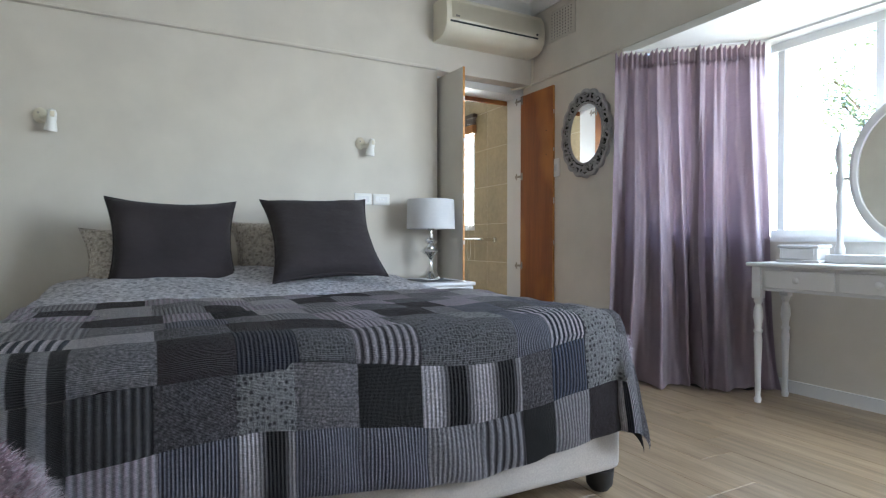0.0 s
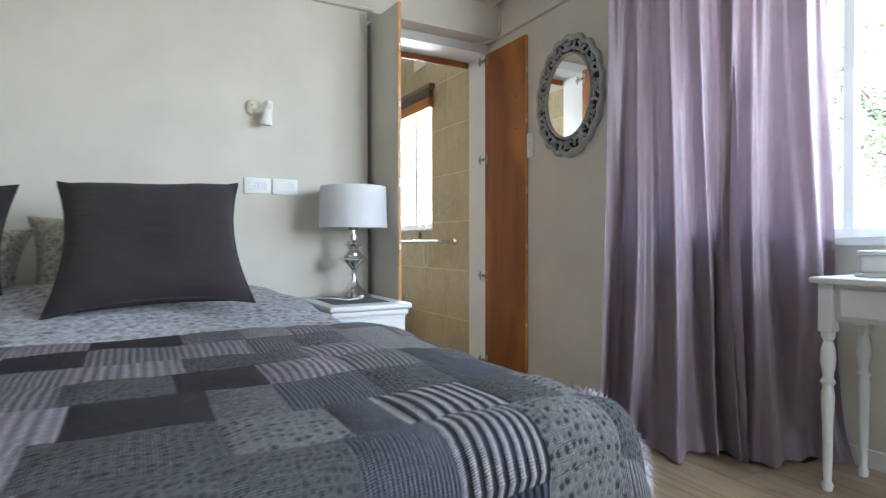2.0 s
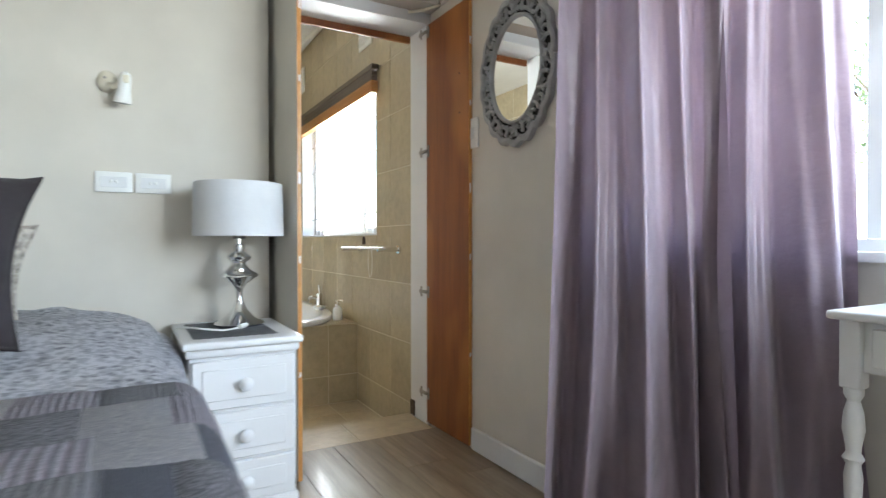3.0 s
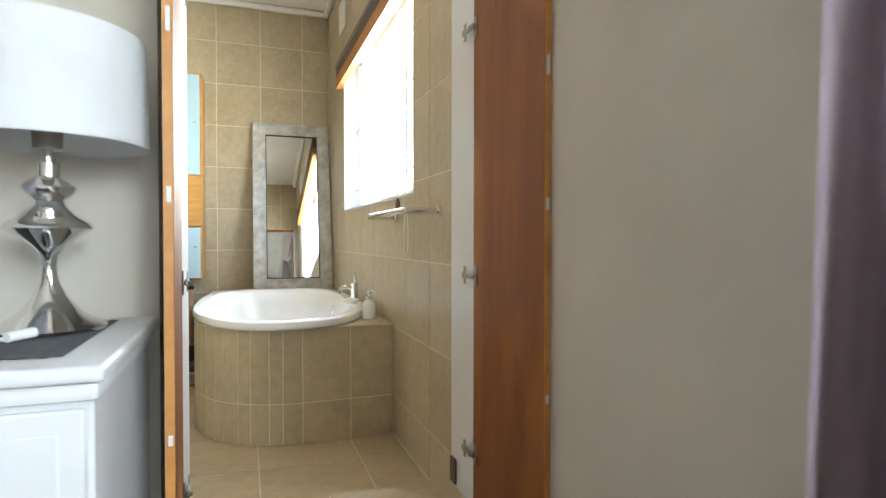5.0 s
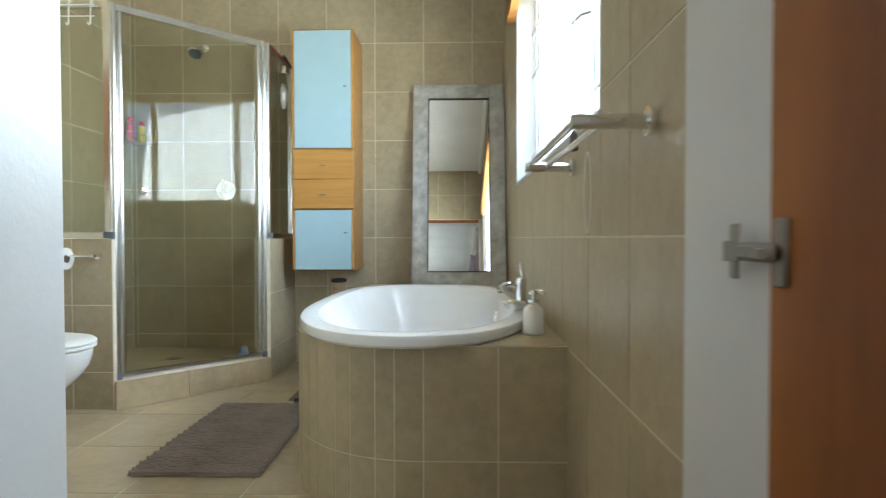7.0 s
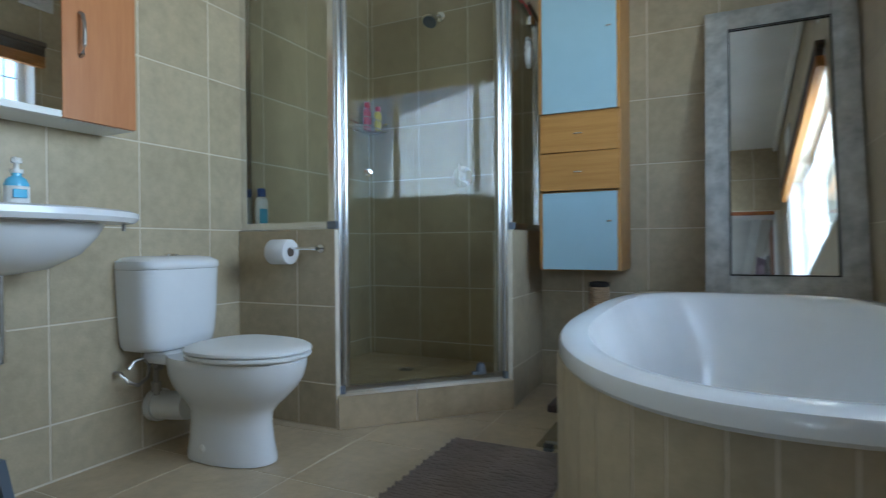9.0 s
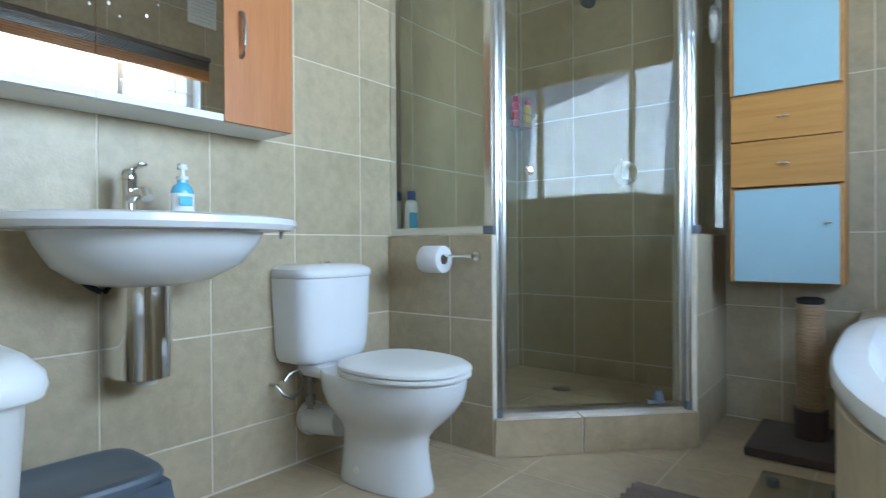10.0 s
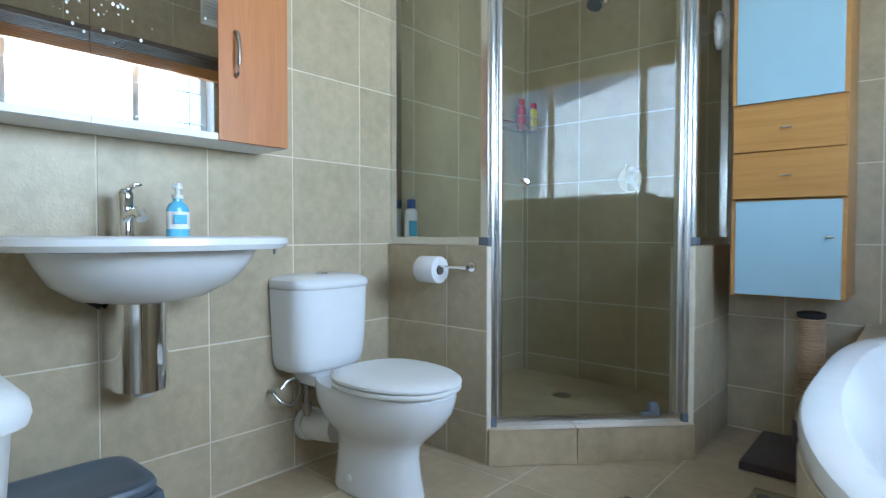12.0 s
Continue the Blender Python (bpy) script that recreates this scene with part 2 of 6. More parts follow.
CERAMIC = plain("white_ceramic", (0.80, 0.81, 0.82), 0.20, coat=0.2, vary=0.02)
PLASTIC_W = plain("white_plastic", (0.80, 0.80, 0.78), 0.4, vary=0.02)
CREAM = plain("cream_plastic", (0.72, 0.67, 0.55), 0.42, vary=0.03)
GREYPL = plain("slate_grey_plastic", (0.10, 0.125, 0.16), 0.4, vary=0.06)
DARK = plain("dark_void", (0.02, 0.02, 0.02), 0.6)
RUBBER = plain("grey_plastic_cap", (0.14, 0.16, 0.19), 0.5)
LILAC = cloth_mat("mauve_satin_curtain", (0.42, 0.335, 0.385), 0.34, 500.0, 0.06, 0.10, 0.25, None, 4.0, 0.010)
PILLOW = cloth_mat("charcoal_linen", (0.030, 0.023, 0.026), 0.95, 300.0, 0.22, 0.6, 0.05, None, 4.0, 0.014)
DUVET = floral_mat("grey_floral_cotton", (0.78, 0.77, 0.81), (0.30, 0.30, 0.34), 36.0)
SHAM = floral_mat("taupe_floral_cotton", (0.52, 0.47, 0.41), (0.21, 0.18, 0.16), 46.0)
SHEET = cloth_mat("bed_base_fabric", (0.47, 0.43, 0.39), 0.9, 260.0, 0.05, 0.3)
FUR = cloth_mat("lilac_faux_fur", (0.24, 0.14, 0.17), 0.95, 200.0, 0.3, 0.4, 0.8)
FURP = cloth_mat("pale_lilac_faux_fur", (0.50, 0.42, 0.52), 0.95, 200.0, 0.25, 0.4, 0.8)
MATWEAVE = cloth_mat("grey_woven_mat", (0.10, 0.10, 0.115), 0.95, 350.0, 0.5, 0.6)
BATHMAT = cloth_mat("taupe_chenille", (0.27, 0.215, 0.19), 0.98, 220.0, 0.15, 0.6, 0.6)
SISAL = cloth_mat("sisal_rope", (0.42, 0.29, 0.17), 0.95, 260.0, 0.25, 0.6)
PLUSH = cloth_mat("brown_plush", (0.075, 0.05, 0.045), 0.98, 200.0, 0.2, 0.5)
GREYWOOD = painted("distressed_grey_frame", (0.48, 0.475, 0.45), 0.6, 0.28, 0.4, 16.0, 60.0)
CARVED = painted("grey_carved_frame", (0.36, 0.355, 0.355), 0.6, 0.15, 0.3, 20.0, 90.0)
ICE = plain("ice_blue_glass", (0.36, 0.52, 0.60), 0.18, coat=0.6, vary=0.02)
SHADE = plain("white_pleated_shade", (0.74, 0.735, 0.73), 0.7, bumpy=0.1, vary=0.02)
LAMPSHADE = plain("pale_thread_shade", (0.63, 0.63, 0.645), 0.75, bumpy=0.15, vary=0.05)
SOAPBLUE = plain("blue_liquid_bottle", (0.16, 0.50, 0.75), 0.15, coat=0.5)
RED = plain("red_bottle", (0.62, 0.05, 0.06), 0.3)
YELLOW = plain("yellow_bottle", (0.80, 0.62, 0.05), 0.3)
NAVY = plain("navy_cap", (0.03, 0.07, 0.25), 0.35)
AMBER = wood_mat("orange_wood_blind", (0.48, 0.20, 0.05), (0.66, 0.32, 0.09), 0.4, (20.0, 1.5, 20.0), 0.1, 0.15)
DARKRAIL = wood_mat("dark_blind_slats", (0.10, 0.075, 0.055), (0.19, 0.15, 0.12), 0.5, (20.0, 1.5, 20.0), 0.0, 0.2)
LEAF = plain("leaf_green", (0.12, 0.16, 0.075), 0.6, vary=0.4)
BARK = plain("bark", (0.12, 0.09, 0.07), 0.9, bumpy=0.6, scale=30.0)
GROUND = painted("garden_ground", (0.13, 0.13, 0.10), 0.9, 0.3, 0.5, 2.0, 40.0)


# ---- mesh helpers ----


def bm_box(size, at=(0, 0, 0), bevel=0.0, segs=1, turn=None):
    bm = bmesh.new()
    bmesh.ops.create_cube(bm, size=1.0)
    bmesh.ops.scale(bm, vec=size, verts=bm.verts)
    if bevel:
        bmesh.ops.bevel(bm, geom=bm.edges[:], offset=min(bevel, min(size) * 0.45), segments=segs, profile=0.5, affect="EDGES")
    if turn is not None:
        bmesh.ops.transform(bm, matrix=turn, verts=bm.verts)
    bmesh.ops.translate(bm, vec=at, verts=bm.verts)
    return bm


def bm_span(x0, x1, y0, y1, z0, z1, bevel=0.0, segs=1):
    return bm_box((abs(x1 - x0), abs(y1 - y0), abs(z1 - z0)), ((x0 + x1) / 2, (y0 + y1) / 2, (z0 + z1) / 2), bevel, segs)


def bm_join(*bms):
    out = bms[0]
    for b in bms[1:]:
        me = bpy.data.meshes.new("tmp")
        b.to_mesh(me)
        out.from_mesh(me)
        bpy.data.meshes.remove(me)
        b.free()
    return out


def bm_lathe(profile, n=24, at=(0, 0, 0)):
    """Turned shape round z; profile rows of (radius, height)."""
    bm = bmesh.new()
    rings = []
    for r, z in profile:
        rings.append([bm.verts.new((at[0] + r * math.cos(math.tau * k / n), at[1] + r * math.sin(math.tau * k / n), at[2] + z)) for k in range(n)])
    for a, b in zip(rings, rings[1:]):
        for k in range(n):
            bm.faces.new((a[k], a[(k + 1) % n], b[(k + 1) % n], b[k]))
    bm.faces.new(rings[0][::-1])
    bm.faces.new(rings[-1])
    return bm


def bm_tube(points, r, n=10, closed=False):
    bm = bmesh.new()
    pts = [Vector(p) for p in points]
    rings = []
    for i, p in enumerate(pts):
        if closed:
            d = pts[(i + 1) % len(pts)] - pts[i - 1]
        else:
            d = pts[min(i + 1, len(pts) - 1)] - pts[max(i - 1, 0)]
        d.normalize()
        side = d.cross(Vector((0, 0, 1)) if abs(d.z) < 0.9 else Vector((1, 0, 0))).normalized()
        up = side.cross(d)
        rings.append([bm.verts.new(p + r * (math.cos(math.tau * k / n) * side + math.sin(math.tau * k / n) * up)) for k in range(n)])
    pairs = list(zip(rings, rings[1:])) + ([(rings[-1], rings[0])] if closed else [])
    for a, b in pairs:
        for k in range(n):
            bm.faces.new((a[k], a[(k + 1) % n], b[(k + 1) % n], b[k]))
    if not closed:
        bm.faces.new(rings[0][::-1])
        bm.faces.new(rings[-1])
    bmesh.ops.recalc_face_normals(bm, faces=bm.faces)
    return bm


def bm_prism(outline, z0, z1, bevel=0.0):
    """Upright prism over a flat outline of (x, y)."""
    bm = bmesh.new()
    lo = [bm.verts.new((x, y, z0)) for x, y in outline]
    hi = [bm.verts.new((x, y, z1)) for x, y in outline]
    n = len(outline)
    for k in range(n):
        bm.faces.new((lo[k], lo[(k + 1) % n], hi[(k + 1) % n], hi[k]))
    bm.faces.new(lo[::-1])
    bm.faces.new(hi)
    bmesh.ops.recalc_face_normals(bm, faces=bm.faces)
    return bm


def bm_loft(rings, cap=True):
    """Skin through rings of points, one above another."""
    bm = bmesh.new()
    vs = [[bm.verts.new(p) for p in ring] for ring in rings]
    n = len(rings[0])
    for a, b in zip(vs, vs[1:]):
        for k in range(n):
            bm.faces.new((a[k], a[(k + 1) % n], b[(k + 1) % n], b[k]))
    if cap:
        bm.faces.new(vs[0][::-1])
        bm.faces.new(vs[-1])
    bmesh.ops.recalc_face_normals(bm, faces=bm.faces)
    return bm


def bm_sheet(f, nu, nv, thick=0.0, uv=False):
    """Grid surface f(u, v), u and v from 0 to 1, optionally given thickness."""
    bm = bmesh.new()
    layer = bm.loops.layers.uv.new("UVMap") if uv else None
    g = [[bm.verts.new(f(i / nu, j / nv)) for j in range(nv + 1)] for i in range(nu + 1)]
    for i in range(nu):
        for j in range(nv):
            fc = bm.faces.new((g[i][j], g[i + 1][j], g[i + 1][j + 1], g[i][j + 1]))
            if uv:
                for lp, (a, c) in zip(fc.loops, ((i, j), (i + 1, j), (i + 1, j + 1), (i, j + 1))):
                    lp[layer].uv = (a / nu, c / nv)
    if thick:
        bmesh.ops.solidify(bm, geom=bm.faces[:], thickness=thick)
    bmesh.ops.recalc_face_normals(bm, faces=bm.faces)
    return bm


def mesh_of(name, bm, material, smooth=None):
    me = bpy.data.meshes.new(name)
    bm.to_mesh(me)
    bm.free()
    me.materials.append(material)
    if smooth is None:
        smooth = True
    if smooth:
        me.shade_smooth()
        me.set_sharp_from_angle(angle=radians(38))
    return me


def part(name, bm, material, parent=None, label="", smooth=None):
    ob = new(name, mesh_of(name, bm, material, smooth))
    if parent is not None:
        ob.parent = parent
        ob.matrix_parent_inverse = parent.matrix_world.inverted()
    if label:
        ob["label"] = label
    return ob


def thing(name, at, label, category, group="", kind=""):
    e = new(name)
    e.location = at
    e.empty_display_size = 0.05
    bpy.context.view_layer.update()
    return tagged(e, label, category, group, kind)


def structure(name, bm, material, label, category):
    return tagged(part(name, bm, material), label, category, kind="structure")

# ---- large structure: bedroom ----
CEIL_Z, RAIL_Z, BATH_Z = 2.70, 2.085, -0.17
X_L, Y_B = -4.0, -4.6

floor = structure("floor", bm_span(X_L, 0.62, Y_B, 0.035, -0.3, -0.012), DARK, "greyed oak laminate floor of long planks", "floor")
wall_head = structure("wall_head", bm_join(
    bm_span(X_L, -0.83, 0, 0.30, -0.3, RAIL_Z),
    bm_span(X_L, 0.0, -0.007, 0.30, RAIL_Z + 0.001, CEIL_Z), bm_span(X_L, -0.80, -0.020, -0.0075, RAIL_Z + 0.001, RAIL_Z + 0.020, 0.004)), WALL,
    "greige painted wall behind the bed with a picture line", "wall")
wall_right = structure("wall_right", bm_join(
    bm_span(0, 0.2, -0.95, 0.315, -0.3, RAIL_Z),
    bm_span(-0.006, 0.2, Y_B, 0.30, RAIL_Z + 0.001, CEIL_Z), bm_span(-0.018, -0.0065, -0.95, -0.021, RAIL_Z + 0.001, RAIL_Z + 0.018, 0.004),
    bm_span(0, 0.2, Y_B, -4.30, -0.3, RAIL_Z)), WALL, "greige painted wall beside the window bay", "wall")
structure("wall_back", bm_span(X_L - 0.2, 0.2, Y_B - 0.2, Y_B, -0.3, CEIL_Z), WALL, "plain greige painted bedroom wall", "wall")
structure("wall_left", bm_span(X_L - 0.2, X_L, Y_B, 0.3, -0.3, CEIL_Z), WALL, "plain greige painted bedroom wall", "wall")
structure("ceiling", bm_span(X_L - 0.2, 0.9, Y_B - 0.2, 0.31, CEIL_Z, CEIL_Z + 0.15), CEIL, "white painted bedroom ceiling", "ceiling")


def cornice(name, a, b, inward):
    """Coved cornice between two wall points; inward is the way into the room."""
    prof = [(0, 0), (0.0, -0.085), (0.012, -0.085), (0.02, -0.06), (0.045, -0.03), (0.075, -0.018), (0.085, 0)]
    bm = bmesh.new()
    ends = []
    for p in (a, b):
        ends.append([bm.verts.new((p[0] + d * inward[0], p[1] + d * inward[1], CEIL_Z + h)) for d, h in prof])
    n = len(prof)
    for k in range(n):
        bm.faces.new((ends[0][k], ends[0][(k + 1) % n], ends[1][(k + 1) % n], ends[1][k]))
    bm.faces.new(ends[0])
    bm.faces.new(ends[1])
    bmesh.ops.recalc_face_normals(bm, faces=bm.faces)
    return structure(name, bm, CEIL, "white coved plaster cornice", "cornice")


cornice("cornice_head", (X_L, -0.007), (-0.006, -0.007), (0, -1))
cornice("cornice_right", (-0.006, Y_B), (-0.006, -0.007), (-1, 0))

# baseboards
structure("baseboard_right", bm_span(-0.018, 0, -0.945, -0.30, 0, 0.10, 0.006), WHITE, "white painted skirting board", "baseboard")
structure("baseboard_head", bm_span(X_L, -0.84, -0.018, 0, 0, 0.10, 0.006), WHITE, "white painted skirting board", "baseboard")

# window bay: an angled side, a long front, an angled far side
BAY = [(0.0, -0.95), (0.60, -1.50), (0.60, -3.75), (0.0, -4.30)]
SILL = 0.865


def slab(p, q, z0, z1, t0, t1):
    """Upright slab along p-q; t0..t1 is its reach outward from that line."""
    d = Vector((q[0] - p[0], q[1] - p[1], 0)).normalized()
    o = Vector((-d.y, d.x, 0))
    if o.x < 0:
        o = -o
    a, b = Vector((*p, 0)), Vector((*q, 0))
    pts = [a + o * t0, b + o * t0, b + o * t1, a + o * t1]
    return bm_prism([(v.x, v.y) for v in pts], z0, z1)


for i, (p, q) in enumerate(zip(BAY, BAY[1:])):
    structure("wall_bay_%d" % (i + 1), slab(p, q, -0.3, SILL, 0, 0.14), WALL, "low greige wall under the bay window", "wall")
    structure("baseboard_bay_%d" % (i + 1), slab(p, q, 0.0, 0.07, -0.014, 0.0), WHITE, "white painted skirting board", "baseboard")
    win = thing("window_%d" % (i + 1), ((p[0] + q[0]) / 2, (p[1] + q[1]) / 2, SILL), "white framed bay window full of daylight", "window", kind="structure")
    part("window_sill", slab(p, q, SILL, SILL + 0.03, -0.03 if i else 0.004, 0.14), WHITE, win)
    part("window_head", slab(p, q, RAIL_Z - 0.09, RAIL_Z - 0.043, 0.05, 0.12), WHITE, win)
    part("window_rail", slab(p, q, SILL + 0.031, SILL + 0.07, 0.06, 0.11), WHITE, win)
    length = math.hypot(q[0] - p[0], q[1] - p[1])
    count = 4 if i == 1 else 1
    for k in range(count + 1):
        f0 = min(max(k / count, 0.025), 0.975)
        c = (p[0] + (q[0] - p[0]) * f0, p[1] + (q[1] - p[1]) * f0)
        dx, dy = (q[0] - p[0]) / length * 0.02, (q[1] - p[1]) / length * 0.02
        part("window_post", slab((c[0] - dx, c[1] - dy), (c[0] + dx, c[1] + dy), SILL + 0.071, RAIL_Z - 0.091, 0.062, 0.108), WHITE, win)
    for k in range(count):
        a0, a1 = k / count, (k + 1) / count
        pane = part("pane", slab((p[0] + (q[0] - p[0]) * a0, p[1] + (q[1] - p[1]) * a0), (p[0] + (q[0] - p[0]) * a1, p[1] + (q[1] - p[1]) * a1), SILL + 0.06, RAIL_Z - 0.08, 0.083, 0.087), GLASS, win)
        pane.visible_shadow = False
structure("ceiling_bay", bm_prism([(0.201, -0.95), (0.80, -1.42), (0.80, -3.83), (0.201, -4.30)], RAIL_Z + 0.001, RAIL_Z + 0.12), CEIL, "white soffit over the window bay", "ceiling")
structure("soffit_bay", bm_prism([(-0.004, -0.952), (0.78, -1.55), (0.78, -3.70), (-0.004, -4.298)], RAIL_Z - 0.042, RAIL_Z - 0.001), CEIL, "white soffit over the window bay", "ceiling")
structure("bay_corner_bead", bm_span(-0.004, 0.02, -0.975, -0.949, 0.07, RAIL_Z - 0.043, 0.003), WHITE, "white corner bead where the bay begins", "trim")

# ---- large structure: doorway and bathroom ----
X_W, X_T, Y_F, Y_D = 0.03, -2.563, 3.45, 0.32
structure("door_frame_left", bm_span(-0.83, -0.797, 0.105, 0.30, -0.01, 2.03, 0.003), WHITE, "white painted door jamb board", "door frame")
structure("door_frame_right", bm_span(-0.022, -0.0005, 0.105, 0.30, -0.01, 2.03, 0.003), WHITE, "white painted door jamb board", "door frame")
structure("door_frame_head", bm_span(-0.83, -0.0005, 0.105, 0.30, 2.0305, RAIL_Z, 0.003), WHITE, "white painted door head board", "door frame")
structure("door_head_strip", bm_span(-0.797, -0.022, 0.30, 0.322, 1.995, 2.029, 0.003), DOORWOOD, "varnished wooden strip under the door head", "trim")
tagged(part("door_stop_block", bm_span(-0.030, -0.0225, 0.245, 0.292, 0.003, 0.085, 0.003), BARK), "small brown block at the foot of the door jamb", "door stop")
structure("door_niche_lining", bm_join(bm_span(-0.845, -0.8305, 0.0005, 0.104, 0, RAIL_Z - 0.001)), WALL, "greige plaster return of the door niche", "wall")

bath_floor = structure("floor_bathroom", bm_span(X_T - 0.1, X_W + 0.1, Y_D - 0.02, Y_F + 0.1, BATH_Z - 0.15, BATH_Z - 0.004), GROUT, "sand coloured ceramic tiled bathroom floor", "floor")
step = structure("threshold_step", bm_span(-0.797, -0.022, 0.036, Y_D, -0.3, -0.006), GROUT, "tiled threshold step down into the bathroom", "step")

WIN_Y0, WIN_Y1, WIN_Z0, WIN_Z1 = 0.907, 2.66, 0.985, 2.02
wall_window = structure("wall_bath_window", bm_join(
    bm_span(X_W + 0.004, X_W + 0.22, 0.30, WIN_Y0, BATH_Z - 0.15, CEIL_Z),
    bm_span(X_W + 0.004, X_W + 0.22, WIN_Y1, Y_F + 0.2, BATH_Z - 0.15, CEIL_Z),
    bm_span(X_W + 0.004, X_W + 0.22, WIN_Y0, WIN_Y1, BATH_Z - 0.15, WIN_Z0),
    bm_span(X_W + 0.004, X_W + 0.22, WIN_Y0, WIN_Y1, WIN_Z1, CEIL_Z)), GROUT, "beige tiled bathroom wall with the window", "wall")
wall_far = structure("wall_bath_far", bm_span(X_T - 0.2, X_W, Y_F + 0.004, Y_F + 0.2, BATH_Z - 0.15, CEIL_Z), GROUT, "beige tiled bathroom end wall", "wall")
wall_sink = structure("wall_bath_sink", bm_span(X_T - 0.2, X_T - 0.004, 0.30, Y_F, BATH_Z - 0.15, CEIL_Z), GROUT, "beige tiled bathroom wall behind basin and toilet", "wall")
wall_door = structure("wall_bath_door", bm_join(
    bm_span(X_T, -0.83, 0.301, Y_D - 0.004, BATH_Z - 0.15, CEIL_Z),
    bm_span(-0.83, X_W, 0.301, Y_D - 0.004, 2.03, CEIL_Z)), GROUT, "beige tiled bathroom wall with the doorway", "wall")
structure("ceiling_bathroom", bm_span(X_T - 0.2, X_W + 0.22, 0.315, Y_F + 0.2, CEIL_Z + 0.001, CEIL_Z + 0.15), CEIL, "white painted bathroom ceiling", "ceiling")
structure("cornice_bath_far", bm_span(X_T, X_W, Y_F - 0.05, Y_F - 0.001, CEIL_Z - 0.05, CEIL_Z, 0.018, 3), CEIL, "white cornice", "cornice")
structure("cornice_bath_window", bm_span(X_W - 0.05, X_W - 0.001, Y_D, Y_F - 0.051, CEIL_Z - 0.05, CEIL_Z, 0.018, 3), CEIL, "white cornice", "cornice")


# ---- bedroom things ----


def door_leaf(hinge, turn, flip, h, label):
    """Cupboard-style flush leaf: varnished inside, painted outside, concealed hinges."""
    w, t = 0.392, 0.018
    e = thing("door_leaf", (0, 0, 0), label, "door", kind="structure")
    part("wood_face", bm_span(0, w, 0, t * 0.55, 0.01, h, 0.0015), DOORWOOD, e)
    part("painted_face", bm_span(0.001, w - 0.001, t * 0.56, t, 0.011, h - 0.001, 0.0015), WALL, e, "greige painted outer face")
    part("edge_band", bm_span(w, w + 0.002, 0.001, t - 0.001, 0.012, h - 0.002), AMBER, e)
    for z in (0.16, 0.675, 1.385, 1.985):
        hz = part("hinge", bm_join(
            bm_span(0.012, 0.03, -0.005, -0.0005, z - 0.03, z + 0.03, 0.002),
            bm_span(-0.030, 0.026, -0.016, -0.0055, z - 0.0085, z + 0.0085, 0.004),
            bm_lathe([(0.0, -0.006), (0.009, -0.005), (0.009, 0.003), (0.0, 0.004)], 12, (0.012, -0.012, z))), STEEL, e, "dull steel concealed hinge")
        part("hinge_plate", bm_join(
            bm_span(-0.046, -0.030, -0.0125, -0.0095, z - 0.026, z + 0.026, 0.002),
            bm_span(-0.055, -0.025, -0.014, -0.0127, z - 0.010, z + 0.010, 0.002)), STEEL, hz)
    for z in (1.52, 1.70):
        part("screw_hole", bm_tube([(w - 0.075, -0.0022, z), (w - 0.075, -0.0004, z)], 0.004, 10), DARK, e, "dark empty screw hole")
    for z, l in ((0.42, 0.010), (0.86, 0.014), (1.17, 0.022), (1.55, 0.012), (1.83, 0.016)):
        part("paint_chip", bm_box((0.0016, 0.008, l * 2), (w + 0.0024, t * 0.45, z), 0.0007), WHITE, e, "pale chip on the worn edge")
    m = Matrix.Translation(hinge) @ Matrix.Rotation(radians(turn), 4, "Z") @ Matrix.Diagonal((1, flip, 1, 1))
    for c in e.children:
        me = c.data
        for o in (c, *c.children):
            o.data.transform(m)
            if flip < 0:
                o.data.flip_normals()
    return e


# local +x runs along the leaf, local -y is the varnished face
door_leaf((-0.794, 0.105, 0), -86.2, -1, 2.045, "open cupboard-style door leaf, varnished inside, painted outside")
door_leaf((-0.026, 0.105, 0), -89.0, 1, 2.022, "open varnished orange-brown door leaf with steel hinges against the wall")


def wall_light(x):
    e = thing("wall_light", (x, 0, 1.496), "small cream swivel spotlight on the wall above the bed", "wall light", "wall spotlights over the bed")
    base = bm_lathe([(0.0, 0.0), (0.031, 0.0), (0.033, 0.006), (0.029, 0.016), (0.018, 0.023), (0.0, 0.025)], 24)
    bmesh.ops.scale(base, vec=(1.0, 1.25, 1.0), verts=base.verts)
    bmesh.ops.transform(base, matrix=pose(x - 0.035, -0.0005, 1.518, 90, 0, 0), verts=base.verts)
    part("base_plate", base, CREAM, e)
    part("screw", bm_tube([(x - 0.042, -0.020, 1.528), (x - 0.042, -0.027, 1.528)], 0.005, 8), STEEL, e)
    part("swivel_arm", bm_tube([(x - 0.030, -0.02, 1.504), (x - 0.018, -0.040, 1.494), (x - 0.002, -0.058, 1.498), (x + 0.010, -0.065, 1.506)], 0.011, 10), CREAM, e)
    head = bm_lathe([(0.004, 0.036), (0.015, 0.030), (0.021, 0.014), (0.022, -0.030), (0.029, -0.066), (0.030, -0.078), (0.024, -0.080), (0.017, -0.066), (0.0, -0.060)], 24)
    bmesh.ops.transform(head, matrix=pose(x + 0.022, -0.068, 1.511, 8, 6, 0), verts=head.verts)
    part("lamp_head", head, PLASTIC_W, e, "white bell-shaped lamp head")
    part("vent_notch", bm_box((0.020, 0.008, 0.028), (x + 0.026, -0.088, 1.516), 0.003, 2), CREAM, e)
    return e


for lx in (-3.115, -1.375):
    wall_light(lx)


